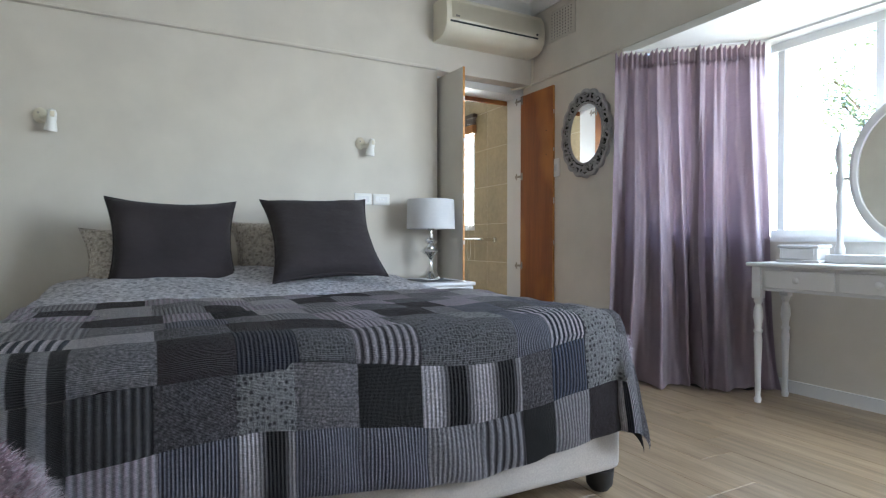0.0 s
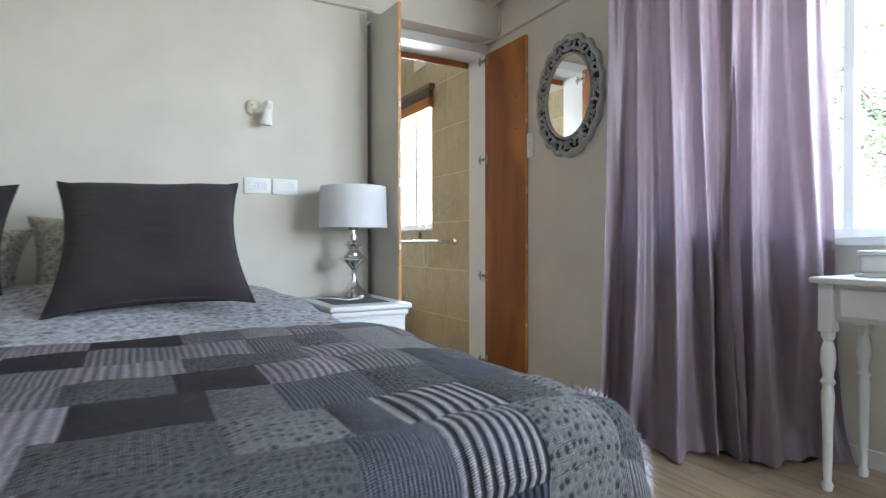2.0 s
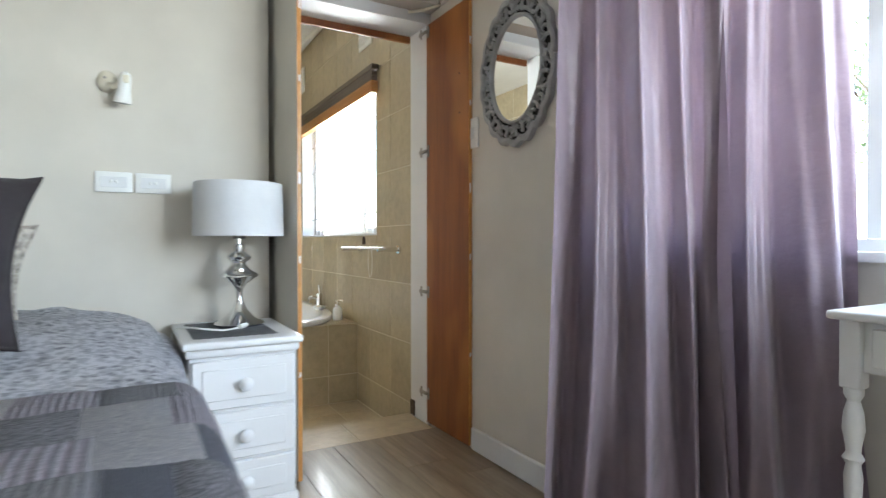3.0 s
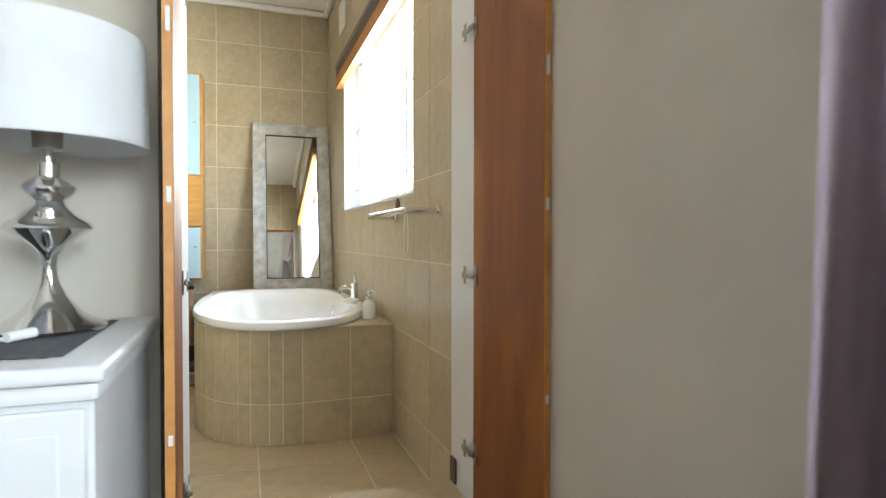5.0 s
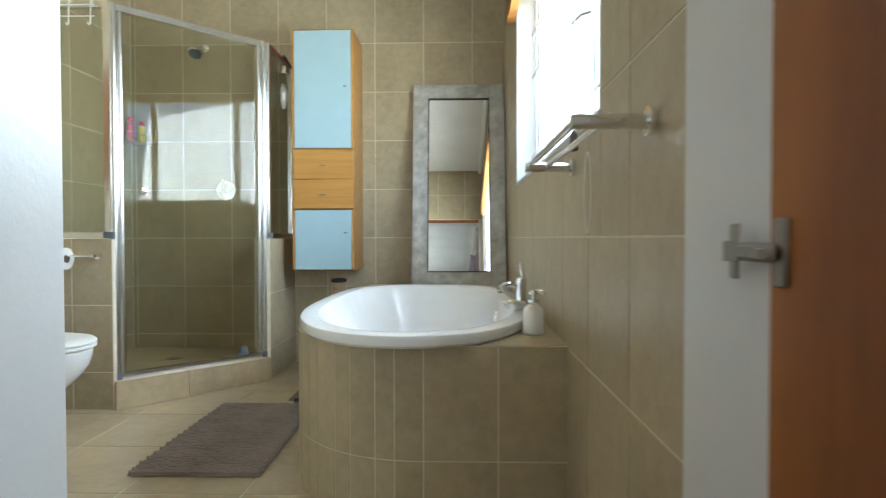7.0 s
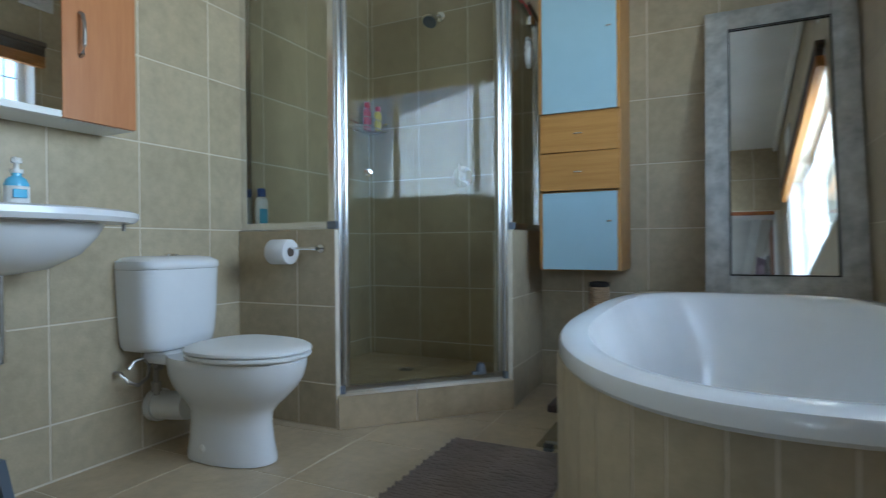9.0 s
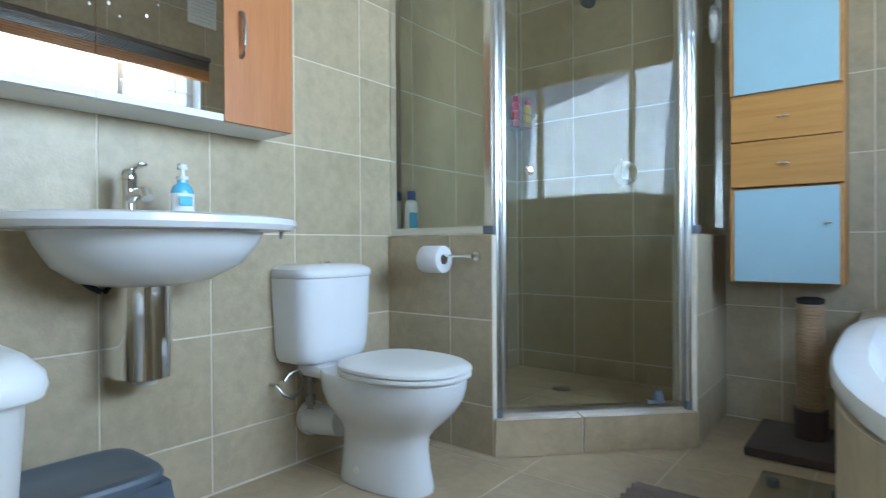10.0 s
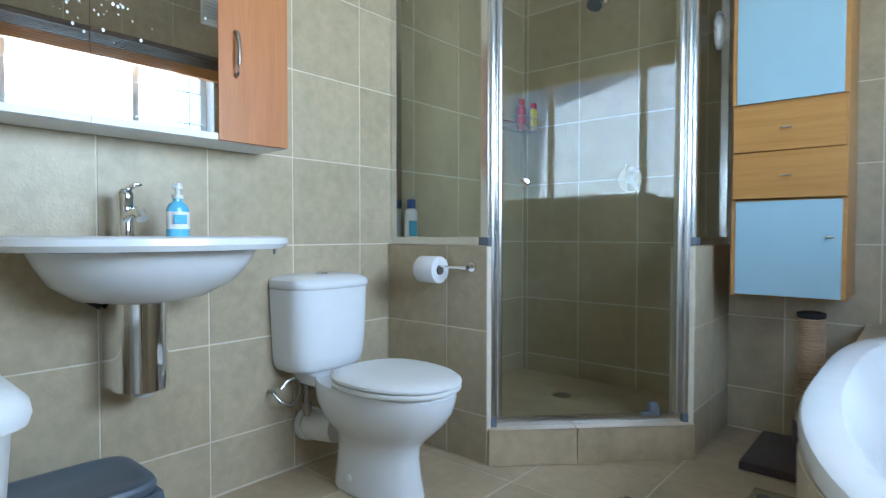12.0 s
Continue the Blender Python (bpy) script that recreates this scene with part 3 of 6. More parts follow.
def outlet(x0):
    e = thing("wall_switch", (x0 + 0.065, 0, 1.15), "white double wall switch plate beside the bed", "switch", "switch plates by the bed")
    part("plate", bm_span(x0, x0 + 0.122, -0.011, -0.0005, 1.112, 1.188, 0.004, 2), PLASTIC_W, e)
    part("rocker", bm_span(x0 + 0.018, x0 + 0.104, -0.013, -0.0115, 1.130, 1.170, 0.001), WHITE, e)
    for k in (0, 1):
        part("button", bm_span(x0 + 0.047 + 0.018 * k, x0 + 0.057 + 0.018 * k, -0.0165, -0.0132, 1.145, 1.157, 0.002), PLASTIC_W, e)
    return e


outlet(-1.452)
outlet(-1.322)
sw = thing("light_switch", (0, -0.30, 1.41), "white wall light switch beside the door leaf", "switch")
part("plate", bm_span(-0.010, -0.0005, -0.345, -0.268, 1.345, 1.478, 0.003, 2), PLASTIC_W, sw)
part("rocker", bm_span(-0.014, -0.0105, -0.322, -0.292, 1.385, 1.435, 0.002), WHITE, sw)

# air conditioner, high in the corner over the door
ac = thing("air_conditioner", (-0.45, 0, 2.28), "cream wall-mounted air conditioner with a louvred outlet", "air conditioner")
prof = [(0, 2.275), (-0.12, 2.275), (-0.175, 2.30), (-0.205, 2.345), (-0.21, 2.42), (-0.20, 2.50), (-0.17, 2.545), (0, 2.555)]
rings = []
for x in (-0.865, -0.855, -0.045, -0.035):
    k = 0.97 if x in (-0.865, -0.035) else 1.0
    rings.append([(x, y * k - 0.0075, 2.41 + (z - 2.41) * k) for y, z in prof])
part("housing", bm_loft(rings), CREAM, ac)
part("front_panel", bm_sheet(lambda u, v: (-0.83 + 0.76 * u, -0.2155 - 0.004 * math.sin(math.pi * v), 2.39 + 0.115 * v), 8, 6, 0.004), CREAM, ac)
part("louvre", bm_box((0.76, 0.07, 0.006), (-0.47, -0.176, 2.327), 0.002, 1, Matrix.Rotation(radians(-40), 4, "X")), CREAM, ac)
part("outlet_slot", bm_box((0.74, 0.050, 0.004), (-0.47, -0.206, 2.352), 0.001, 1, Matrix.Rotation(radians(-62), 4, "X")), DARK, ac)
part("badge", bm_span(-0.80, -0.77, -0.2235, -0.2205, 2.40, 2.412), STEEL, ac)
part("receiver", bm_span(-0.12, -0.105, -0.224, -0.2205, 2.385, 2.40), DARK, ac)
pipe = tagged(part("air_conditioner_pipe", bm_tube([(-0.012, -0.03, 2.28), (-0.012, -0.03, 2.12), (-0.02, -0.02, 2.08), (-0.09, 0.05, 2.065), (-0.14, 0.08, 2.06)], 0.008, 8), CREAM), "thin cream drain pipe below the air conditioner", "pipe")

vent = thing("wall_vent", (0, -0.37, 2.46), "painted plaster air vent with small holes, high on the wall", "air vent")
part("frame", bm_join(bm_span(-0.016, -0.0065, -0.52, -0.22, 2.34, 2.36), bm_span(-0.016, -0.0065, -0.52, -0.22, 2.56, 2.58),
                      bm_span(-0.016, -0.0065, -0.52, -0.50, 2.361, 2.559), bm_span(-0.016, -0.0065, -0.24, -0.22, 2.361, 2.559)), WALL_HI, vent)
# black sheet on the wall face, standing in for shade inside the holes
part("backing", bm_span(-0.009, -0.0062, -0.499, -0.241, 2.361, 2.559), DARK, vent)
for k in range(9):
    y = -0.49 + k * 0.03
    part("bar", bm_span(-0.014, -0.0095, y - 0.008, y + 0.008, 2.361, 2.559), WALL_HI, vent)
for k in range(9):
    z = 2.372 + k * 0.022
    part("cross_bar", bm_span(-0.0152, -0.0142, -0.499, -0.241, z - 0.006, z + 0.006), WALL_HI, vent)


def oval_mirror():
    """Carved oval frame: scallops, pierced scrolls, bead round the glass."""
    cy, cz, a, b = -0.630, 1.605, 0.236, 0.292
    e = thing("oval_mirror", (0, cy, cz), "grey carved oval wall mirror with pierced scrollwork", "mirror")
    n = 96

    def ring(f, x, wav=0.0):
        return [(x, cy + a * f * (1 + wav * abs(math.sin(k * math.tau / n * 9))) * math.cos(k * math.tau / n), cz + b * f * (1 + wav * abs(math.sin(k * math.tau / n * 9))) * math.sin(k * math.tau / n)) for k in range(n)]

    # near-black sheet paints the shadow seen through the pierced scrollwork
    part("backing", bm_loft([ring(0.70, -0.004), ring(0.985, -0.004, -0.05), ring(0.985, -0.010, -0.05), ring(0.70, -0.010)], False), DARK, e)
    part("outer_rim", bm_loft([ring(0.90, -0.010, 0.06), ring(0.90, -0.026, 0.06), ring(0.945, -0.030, 0.06), ring(0.985, -0.024, 0.06), ring(0.99, -0.003, 0.06)], False), CARVED, e)
    part("inner_rim", bm_loft([ring(0.685, -0.012), ring(0.685, -0.024), ring(0.705, -0.030), ring(0.73, -0.025), ring(0.74, -0.010)], False), CARVED, e)
    for k in range(24):
        t = math.tau * (k + 0.5) / 24
        c = Vector((-0.022, cy + a * 0.825 * math.cos(t), cz + b * 0.825 * math.sin(t)))
        rad = Vector((0, a * math.cos(t), b * math.sin(t))).normalized()
        tan = Vector((0, -rad.z, rad.y))
        pts = []
        flip = 1 if k % 2 else -1
        for j in range(15):
            q = j / 14
            ang = q * 4.6 * flip
            r = 0.022 * (1 - 0.72 * q)
            pts.append(c + rad * (r * math.cos(ang)) + tan * (r * math.sin(ang)))
        part("scroll", bm_tube(pts, 0.0075, 6), CARVED, e)
        part("leaf_spur", bm_tube([c + tan * 0.028 - rad * 0.022, c + tan * 0.021, c + tan * 0.030 + rad * 0.022], 0.0080, 6), CARVED, e)
    for k in range(4):
        t = math.tau * k / 4
        c = Vector((-0.028, cy + a * 0.835 * math.cos(t), cz + b * 0.835 * math.sin(t)))
        out = []
        for j in range(4):
            out.append(bm_box((0.012, 0.030, 0.013), c, 0.004, 1, Matrix.Rotation(j * math.pi / 4, 4, "X")))
        part("rosette", bm_join(*out), CARVED, e)
    part("glass", bm_loft([ring(0.695, -0.011), ring(0.695, -0.016)]), MIRROR, e, "silvered oval mirror glass", False)
    return e


oval_mirror()


def curtain(name, s0, s1, seed, label):
    """Gathered curtain along the angled bay side: pinched heading, deep folds, puddled hem."""
    rnd = random.Random(seed)
    A, B = Vector((-0.015, -0.962, 0)), Vector((0.545, -1.485, 0))
    d = (B - A).normalized()
    inn = Vector((-d.y, d.x, 0))
    if inn.x > 0:
        inn = -inn
    L = (B - A).length
    folds = [(rnd.uniform(5.6, 6.8), rnd.uniform(0, 6), 1.0), (rnd.uniform(11, 14), rnd.uniform(0, 6), 0.42), (rnd.uniform(2.2, 3.4), rnd.uniform(0, 6), 0.9)]

    def wave(u, v):
        g = sum(k * math.sin(f * math.tau * u * (s1 - s0) + p + 3.4 * math.sin(1.9 * v + p) * (1 - v) + 0.8 * math.sin(5 * u + p)) for f, p, k in folds)
        return g / 2.0

    def f(u, v):
        s = s0 + (s1 - s0) * u
        low = (1 - v) ** 1.5
        spread = 0.10 * low * (u - 0.5) + 0.035 * low * math.sin(7 * u + seed)
        z = 0.012 + 2.015 * v
        amp = 0.044 + 0.072 * low
        if v > 0.955:
            k = (v - 0.955) / 0.045
            amp = 0.020 + 0.014 * k
            fine = 0.010 * math.sin(u * math.tau * 26 * (s1 - s0))
        else:
            fine = 0.004 * math.sin(u * math.tau * 26 * (s1 - s0)) * v ** 6
        off = 0.055 + amp * wave(u, v) + fine + 0.035 * low + 0.05 * max(0, 0.05 - v) * 20 * abs(math.sin(9 * u + seed))
        p = A + d * (L * s + spread) + inn * off
        return Vector((p.x, p.y, z + (0.012 * math.sin(u * math.tau * 26 * (s1 - s0)) if v > 0.985 else 0)))

    e = thing(name, A + d * L * (s0 + s1) / 2, label, "curtain", "mauve bay curtains")
    part("cloth", bm_sheet(f, 150, 60, 0.003), LILAC, e)
    tape = bm_sheet(lambda u, v: f(u, 0.955 + 0.012 * v) + inn * 0.0035, 150, 2, 0.002)
    part("heading_tape", tape, LILAC, e)
    return e


curtain("curtain", -0.06, 0.58, 3, "mauve satin floor-length curtain gathered on a track")
curtain("curtain", 0.52, 1.04, 8, "mauve satin curtain bunched beside the bright window")
rail = tagged(part("curtain_track", bm_join(slab((0.0, -0.952), (0.60, -1.502), 2.030, 2.042, -0.085, -0.060), slab((0.60, -1.502), (0.60, -3.75), 2.030, 2.042, -0.085, -0.060)), WHITE), "white curtain track under the bay soffit", "curtain track")


def wardrobe():
    e = thing("wardrobe", (-1.6, -4.3, 0), "white built-in wardrobe with a wooden top trim", "wardrobe")
    part("carcass", bm_span(-3.0, -0.2, Y_B + 0.001, -4.12, 0.0, 2.05), WHITE, e)
    part("top_trim", bm_span(-3.01, -0.19, Y_B + 0.001, -4.09, 2.051, 2.10, 0.004), DOORWOOD, e, "orange-brown wooden trim")
    for k in range(5):
        a = -3.0 + 0.56 * k
        d = part("door", bm_span(a + 0.004, a + 0.556, -4.119, -4.10, 0.08, 2.04, 0.004), WHITE, e)
        part("knob", bm_tube([(a + 0.50, -4.0995, 1.0), (a + 0.50, -4.075, 1.0)], 0.012, 12), STEEL, d)


wardrobe()

# bed
BX0, BX1, BY0, BY1, BTOP = -3.10, -1.215, -2.14, -0.06, 0.60


def bed():
    e = thing("bed", ((BX0 + BX1) / 2, (BY0 + BY1) / 2, 0), "upholstered double bed with base and mattress", "bed")
    part("bed_base", bm_span(BX0, BX1, BY0, BY1, 0.075, 0.33, 0.03, 3), SHEET, e)
    part("mattress", bm_span(BX0 - 0.005, BX1 + 0.005, BY0 - 0.005, BY1, 0.335, BTOP - 0.02, 0.05, 4), SHEET, e)
    for x in (BX0 + 0.1, BX1 - 0.055):
        for y in (BY0 + 0.055, BY1 - 0.1):
            part("leg", bm_lathe([(0.03, 0.0), (0.045, 0.02), (0.05, 0.075)], 16, (x, y, 0)), DARK, e, "dark bed foot")


bed()


def drape(x, y, lift=0.0):
    """Cover over the bed: flat on top, rounded over the edges, hanging beyond. x and y measured along the cloth."""
    r = 0.07
    top = BTOP + lift

    def side(c, lo, hi):
        if c > hi:
            over = c - hi
            arc = r * math.pi / 2
            if over < arc:
                a = over / r
                return hi + r * math.sin(a), -r * (1 - math.cos(a)), over
            return hi + r + 0.03 * math.sin(min(1, (over - arc) / 0.4)), -r - (over - arc), over
        if c < lo:
            px, dz, o = side(2 * lo - c, lo, lo)
            return 2 * lo - px, dz, o
        return c, 0.0, 0.0

    px, dzx, ox = side(x, BX0 + r, BX1 - r + 0.02)
    py, dzy, oy = side(y, BY0 + r - 0.02, BY1)
    dz = dzx + dzy
    if ox > 1e-6 and oy > 1e-6:
        o = math.hypot(ox, oy)
        ang = min(o / r, math.pi / 2)
        rad = r * math.sin(ang) + 0.09 * min(1.0, max(0.0, o - 0.1) / 0.4)
        cx, sx = ox / o, (1 if x > BX1 - r else -1)
        px = (BX1 - r + 0.02 if sx > 0 else BX0 + r) + sx * rad * cx
        py = BY0 + r - 0.02 - rad * oy / o
        dz = -(r * (1 - math.cos(ang)) + max(0.0, o - r * math.pi / 2)) * 0.95
    w = noise.noise((x * 3, y * 3, 1.7)) * 0.012 + noise.noise((x * 9, y * 9, 4.1)) * 0.005
    hang = max(ox, oy)
    if hang > 0.12 and min(ox, oy) < 1e-6:
        ripple = 0.018 * math.sin(x * 17 + y * 13) * min(1, (hang - 0.12) / 0.3)
        if oy >= ox:
            py -= abs(ripple) * 0.6 - 0.004
            dz += 0.02 * math.sin(x * 5.0 + 1)
        else:
            px += abs(ripple) * 0.6
    return Vector((px, py, max(top + dz + w, 0.03)))


duvet = tagged(part("duvet", bm_sheet(lambda u, v: drape(-3.38 + 2.36 * u, -1.45 + 1.37 * v, 0.0) + Vector((0, 0, 0.125 * max(0.0, min(1.0, (v - 0.25) * 2.2)) * math.sin(math.pi * min(1, max(0, (u - 0.10) / 0.80))) ** 0.4 + (0.026 * noise.noise((u * 9, v * 6, 2.0)) + 0.014 * noise.noise((u * 24, v * 17, 5.0))) * v)), 90, 60, 0.012), DUVET), "rumpled grey and white floral duvet on the bed", "duvet")


def pillow(name, centre, w, h, t, lean, yaw, mat, label, group, roll=0.0, pinch=0.14):
    """Scatter cushion: puffed, with drawn-out corners and a seam."""

    def shell(sign):
        def f(u, v):
            a, b = 2 * u - 1, 2 * v - 1
            ex = 1 - pinch * (1 - b * b) * abs(a) ** 3
            ey = 1 - pinch * (1 - a * a) * abs(b) ** 3
            puff = ((1 - a ** 4) * (1 - b ** 4)) ** 0.55
            wr = 0.006 * noise.noise((a * 2.5 + centre[0], b * 2.5, sign)) + 0.012 * noise.noise((a * 1.2, b * 1.2 + centre[0], sign * 3))
            return Vector((a * w / 2 * ex, sign * (t / 2 * puff + wr * puff), b * h / 2 * ey))
        return bm_sheet(f, 26, 26)

    bm = bm_join(shell(1), shell(-1))
    bmesh.ops.remove_doubles(bm, verts=bm.verts, dist=0.0005)
    bmesh.ops.recalc_face_normals(bm, faces=bm.faces)
    m = pose(*centre, lean, roll, yaw)
    bmesh.ops.transform(bm, matrix=m, verts=bm.verts)
    e = thing(name, centre, label, "cushion" if name != "pillow" else "pillow", group)
    part("cover", bm, mat, e)
    edge = []
    n = 20
    for k in range(4 * n):
        q, j = divmod(k, n)
        s = 2 * j / n - 1
        a, b = ((s, -1), (1, s), (-s, 1), (-1, -s))[q]
        ex = 1 - pinch * (1 - b * b) * abs(a) ** 3
        ey = 1 - pinch * (1 - a * a) * abs(b) ** 3
        edge.append(m @ Vector((a * w / 2 * ex, 0, b * h / 2 * ey)))
    part("piping", bm_tube(edge, 0.005, 6, True), mat, e)
    return e


pillow("cushion", (-2.545, -0.50, 0.842), 0.60, 0.50, 0.17, -20, 2, PILLOW, "charcoal linen scatter cushion leaning at the head of the bed", "charcoal cushions", 0.5)
pillow("cushion", (-1.845, -0.655, 0.885), 0.58, 0.56, 0.16, -41, -3, PILLOW, "charcoal linen scatter cushion tilted on the bed", "charcoal cushions", -2.0)
pillow("pillow", (-2.60, -0.27, 0.745), 0.74, 0.40, 0.20, -22, 0, SHAM, "taupe floral pillow behind the dark cushion", "floral pillows")
pillow("pillow", (-1.93, -0.27, 0.785), 0.66, 0.42, 0.20, -22, -3, SHAM, "taupe floral pillow behind the dark cushion", "floral pillows")


def knit_set():
    blk, cha, gry, lgt, wht = (0.012, 0.011, 0.013), (0.090, 0.078, 0.092), (0.35, 0.33, 0.36), (0.62, 0.58, 0.63), (0.90, 0.85, 0.89)
    nav, blu, brn, lil = (0.040, 0.043, 0.070), (0.14, 0.17, 0.26), (0.075, 0.048, 0.054), (0.70, 0.60, 0.68)
    return {
        "K": knit_mat("knit_black", blk, (0.022, 0.021, 0.024), "plain"), "B": knit_mat("knit_brown_black", brn, cha, "plain"),
        "N": knit_mat("knit_navy", nav, (0.075, 0.080, 0.105), "rib", 14), "U": knit_mat("knit_slate_blue", nav, blu, "rib", 11),
        "G": knit_mat("knit_grey", (0.28, 0.27, 0.28), lgt, "plain"), "M": knit_mat("knit_mid_grey", cha, gry, "plain"),
        "R": knit_mat("knit_rib_grey", cha, lgt, "rib", 8), "r": knit_mat("knit_fine_rib", (0.15, 0.155, 0.19), (0.34, 0.34, 0.41), "rib", 20),
        "S": knit_mat("knit_white_stripe", nav, wht, "stripe", 8), "s": knit_mat("knit_thin_stripe", cha, (0.55, 0.54, 0.58), "rib", 6),
        "D": knit_mat("knit_crochet_holes", cha, (0.50, 0.50, 0.51), "dots", 10), "d": knit_mat("knit_dark_boucle", (0.085, 0.083, 0.09), (0.26, 0.255, 0.27), "dots", 15), "e": knit_mat("knit_charcoal_rib", (0.06, 0.057, 0.062), (0.17, 0.165, 0.175), "rib", 9),
        "F": knit_mat("knit_fade", blk, wht, "fade", 7), "L": knit_mat("knit_pale_lilac", lgt, lil, "rib", 10),
        "W": knit_mat("knit_off_white", wht, (0.90, 0.87, 0.86), "plain"), "g": knit_mat("knit_soft_grey", gry, (0.54, 0.52, 0.54), "rib", 12),
        "C": knit_mat("knit_dark_stripe", (0.030, 0.026, 0.028), (0.42, 0.40, 0.41), "stripe", 3),
    }


KNIT = knit_set()
blanket = thing("patchwork_blanket", ((BX0 + BX1) / 2, -1.5, BTOP), "knitted patchwork blanket in black, grey, white and navy squares", "blanket")
ORDER = ["MeeLrFrrgsKgBSML", "MCCeMDGKFFMUDgML", "MLCGBNdRddrSDdML", "MSSWdBBLdDrSdDML", "grgGrGgLBGrdrGdL", "LWgBLKWgdBLgrGgd", "BgLWgBLgLdGLWrsL", "gLBWGLWBgLgGWLdg", "GLgBLWgLBGWLgLLG"]
COLS = [-3.38, -3.20, -3.01, -2.82, -2.647, -2.484, -2.337, -2.182, -1.992, -1.815, -1.667, -1.539, -1.40, -1.27, -1.12, -0.97, -0.80]


def lining(u, v):
    """Woollen backing just inside the squares, on the top and down the hanging sides."""
    x, y = -3.37 + 2.40 * u, -2.53 + 1.45 * v
    p = drape(x, y + 0.010 * math.sin(4.3 * x), 0.008)
    side, front = min(1.0, max(0.0, (x - BX1 + 0.06) / 0.1)), min(1.0, max(0.0, (BY0 + 0.06 - y) / 0.1))
    return p + Vector((-0.014 * side, 0.014 * front, 0))


part("lining", bm_sheet(lining, 110, 70, 0.002), PILLOW, blanket, "dark woollen lining")
rnd = random.Random(5)
for j, row in enumerate(ORDER):
    y0, y1 = -2.545 + 0.164 * j, -2.545 + 0.164 * (j + 1)
    cuts = [c + (rnd.uniform(-0.03, 0.03) if j > 2 else rnd.uniform(-0.008, 0.008)) for c in COLS]
    for k, ch in enumerate(row):
        if k == 15 and j < 3:
            continue
        x, x1 = cuts[k], cuts[k + 1]
        g = 0.0003

        def surf(u, v, x=x, x1=x1, y0=y0, y1=y1):
            p = drape(x + g + (x1 - x - 2 * g) * u, y0 + g + (y1 - y0 - 2 * g) * v + 0.010 * math.sin(4.3 * (x + u * (x1 - x))), 0.026)
            puff = 0.008 * (math.sin(math.pi * u) * math.sin(math.pi * v)) ** 0.5
            return p + Vector((0, 0, puff)) if p.z > BTOP - 0.03 else p + Vector((0, -puff, 0))

        part("patch", bm_sheet(surf, 8, 8, 0.006, True), KNIT.get(ch, KNIT["G"]), blanket)


def fur_throw(name, at, size, count, seed, mat, label):
    """Shaggy tuft of faux fur lying on and over the edge of the bed."""
    rnd = random.Random(seed)
    bm = bmesh.new()
    for _ in range(count):
        a, b = rnd.uniform(0, math.tau), math.acos(rnd.uniform(-1, 1))
        nrm = Vector((math.sin(b) * math.cos(a), math.sin(b) * math.sin(a), math.cos(b)))
        root = Vector(at) + Vector((nrm.x * size[0], nrm.y * size[1], nrm.z * size[2]))
        tip = root + (nrm + Vector((rnd.uniform(-0.6, 0.6), rnd.uniform(-0.6, 0.6), rnd.uniform(-1.0, 0.1)))).normalized() * rnd.uniform(0.02, 0.045)
        s = nrm.cross(Vector((0.3, 0.2, 1))).normalized() * 0.0022
        mid = (root + tip) / 2 + nrm * 0.008
        v = [bm.verts.new(p) for p in (root - s, root + s, mid + s * 0.7, mid - s * 0.7, tip)]
        bm.faces.new((v[0], v[1], v[2], v[3]))
        bm.faces.new((v[3], v[2], v[4]))
    core = bm_lathe([(0.01, -1), (0.7, -0.7), (1.0, 0), (0.7, 0.7), (0.01, 1)], 20)
    bmesh.ops.scale(core, vec=(size[0] * 0.98, size[1] * 0.98, size[2] * 0.98), verts=core.verts)
    bmesh.ops.translate(core, vec=at, verts=core.verts)
    return tagged(part(name, bm_join(bm, core), mat, None, "", False), label, "cushion")


fur_throw("faux_fur_cushion", (-2.94, -2.43, 0.265), (0.165, 0.09, 0.26), 16000, 4, FUR, "shaggy plum faux fur cushion against the foot of the bed")
fur_throw("faux_fur_trim", (-1.10, -1.90, 0.46), (0.016, 0.14, 0.09), 5000, 6, FURP, "pale lilac shaggy faux fur edge hanging at the bed side")


# nightstand with lamp
def nightstand():
    x0, x1, y0, y1, h = -1.195, -0.835, -0.52, -0.03, 0.612
    e = thing("nightstand", ((x0 + x1) / 2, (y0 + y1) / 2, 0), "white painted nightstand with panelled drawers and round knobs", "nightstand")
    part("body", bm_span(x0 + 0.012, x1 - 0.012, y0 + 0.02, y1, 0.06, h - 0.05, 0.004), FURN, e)
    part("plinth", bm_span(x0 + 0.004, x1 - 0.004, y0 + 0.012, y1, 0, 0.075, 0.006, 2), FURN, e)
    part("top", bm_span(x0 - 0.008, x1 + 0.008, y0 - 0.012, y1 + 0.008, h - 0.024, h, 0.008, 3), FURN, e)
    part("moulding", bm_span(x0 + 0.002, x1 - 0.002, y0 + 0.004, y1, h - 0.052, h - 0.025, 0.008, 2), FURN, e)
    for z0, z1 in ((0.39, 0.55), (0.225, 0.38), (0.085, 0.215)):
        d = part("drawer", bm_join(bm_span(x0 + 0.02, x1 - 0.02, y0 + 0.006, y0 + 0.0195, z0, z1, 0.004),
                                   bm_span(x0 + 0.05, x1 - 0.05, y0 + 0.001, y0 + 0.0055, z0 + 0.03, z1 - 0.03, 0.003)), FURN, e)
        kn = bm_lathe([(0.009, 0), (0.008, 0.010), (0.020, 0.016), (0.022, 0.024), (0.015, 0.031), (0.003, 0.033)], 16)
        bmesh.ops.transform(kn, matrix=pose((x0 + x1) / 2, y0 + 0.001, (z0 + z1) / 2, 90, 0, 0), verts=kn.verts)
        part("knob", kn, FURN, d)
    return e


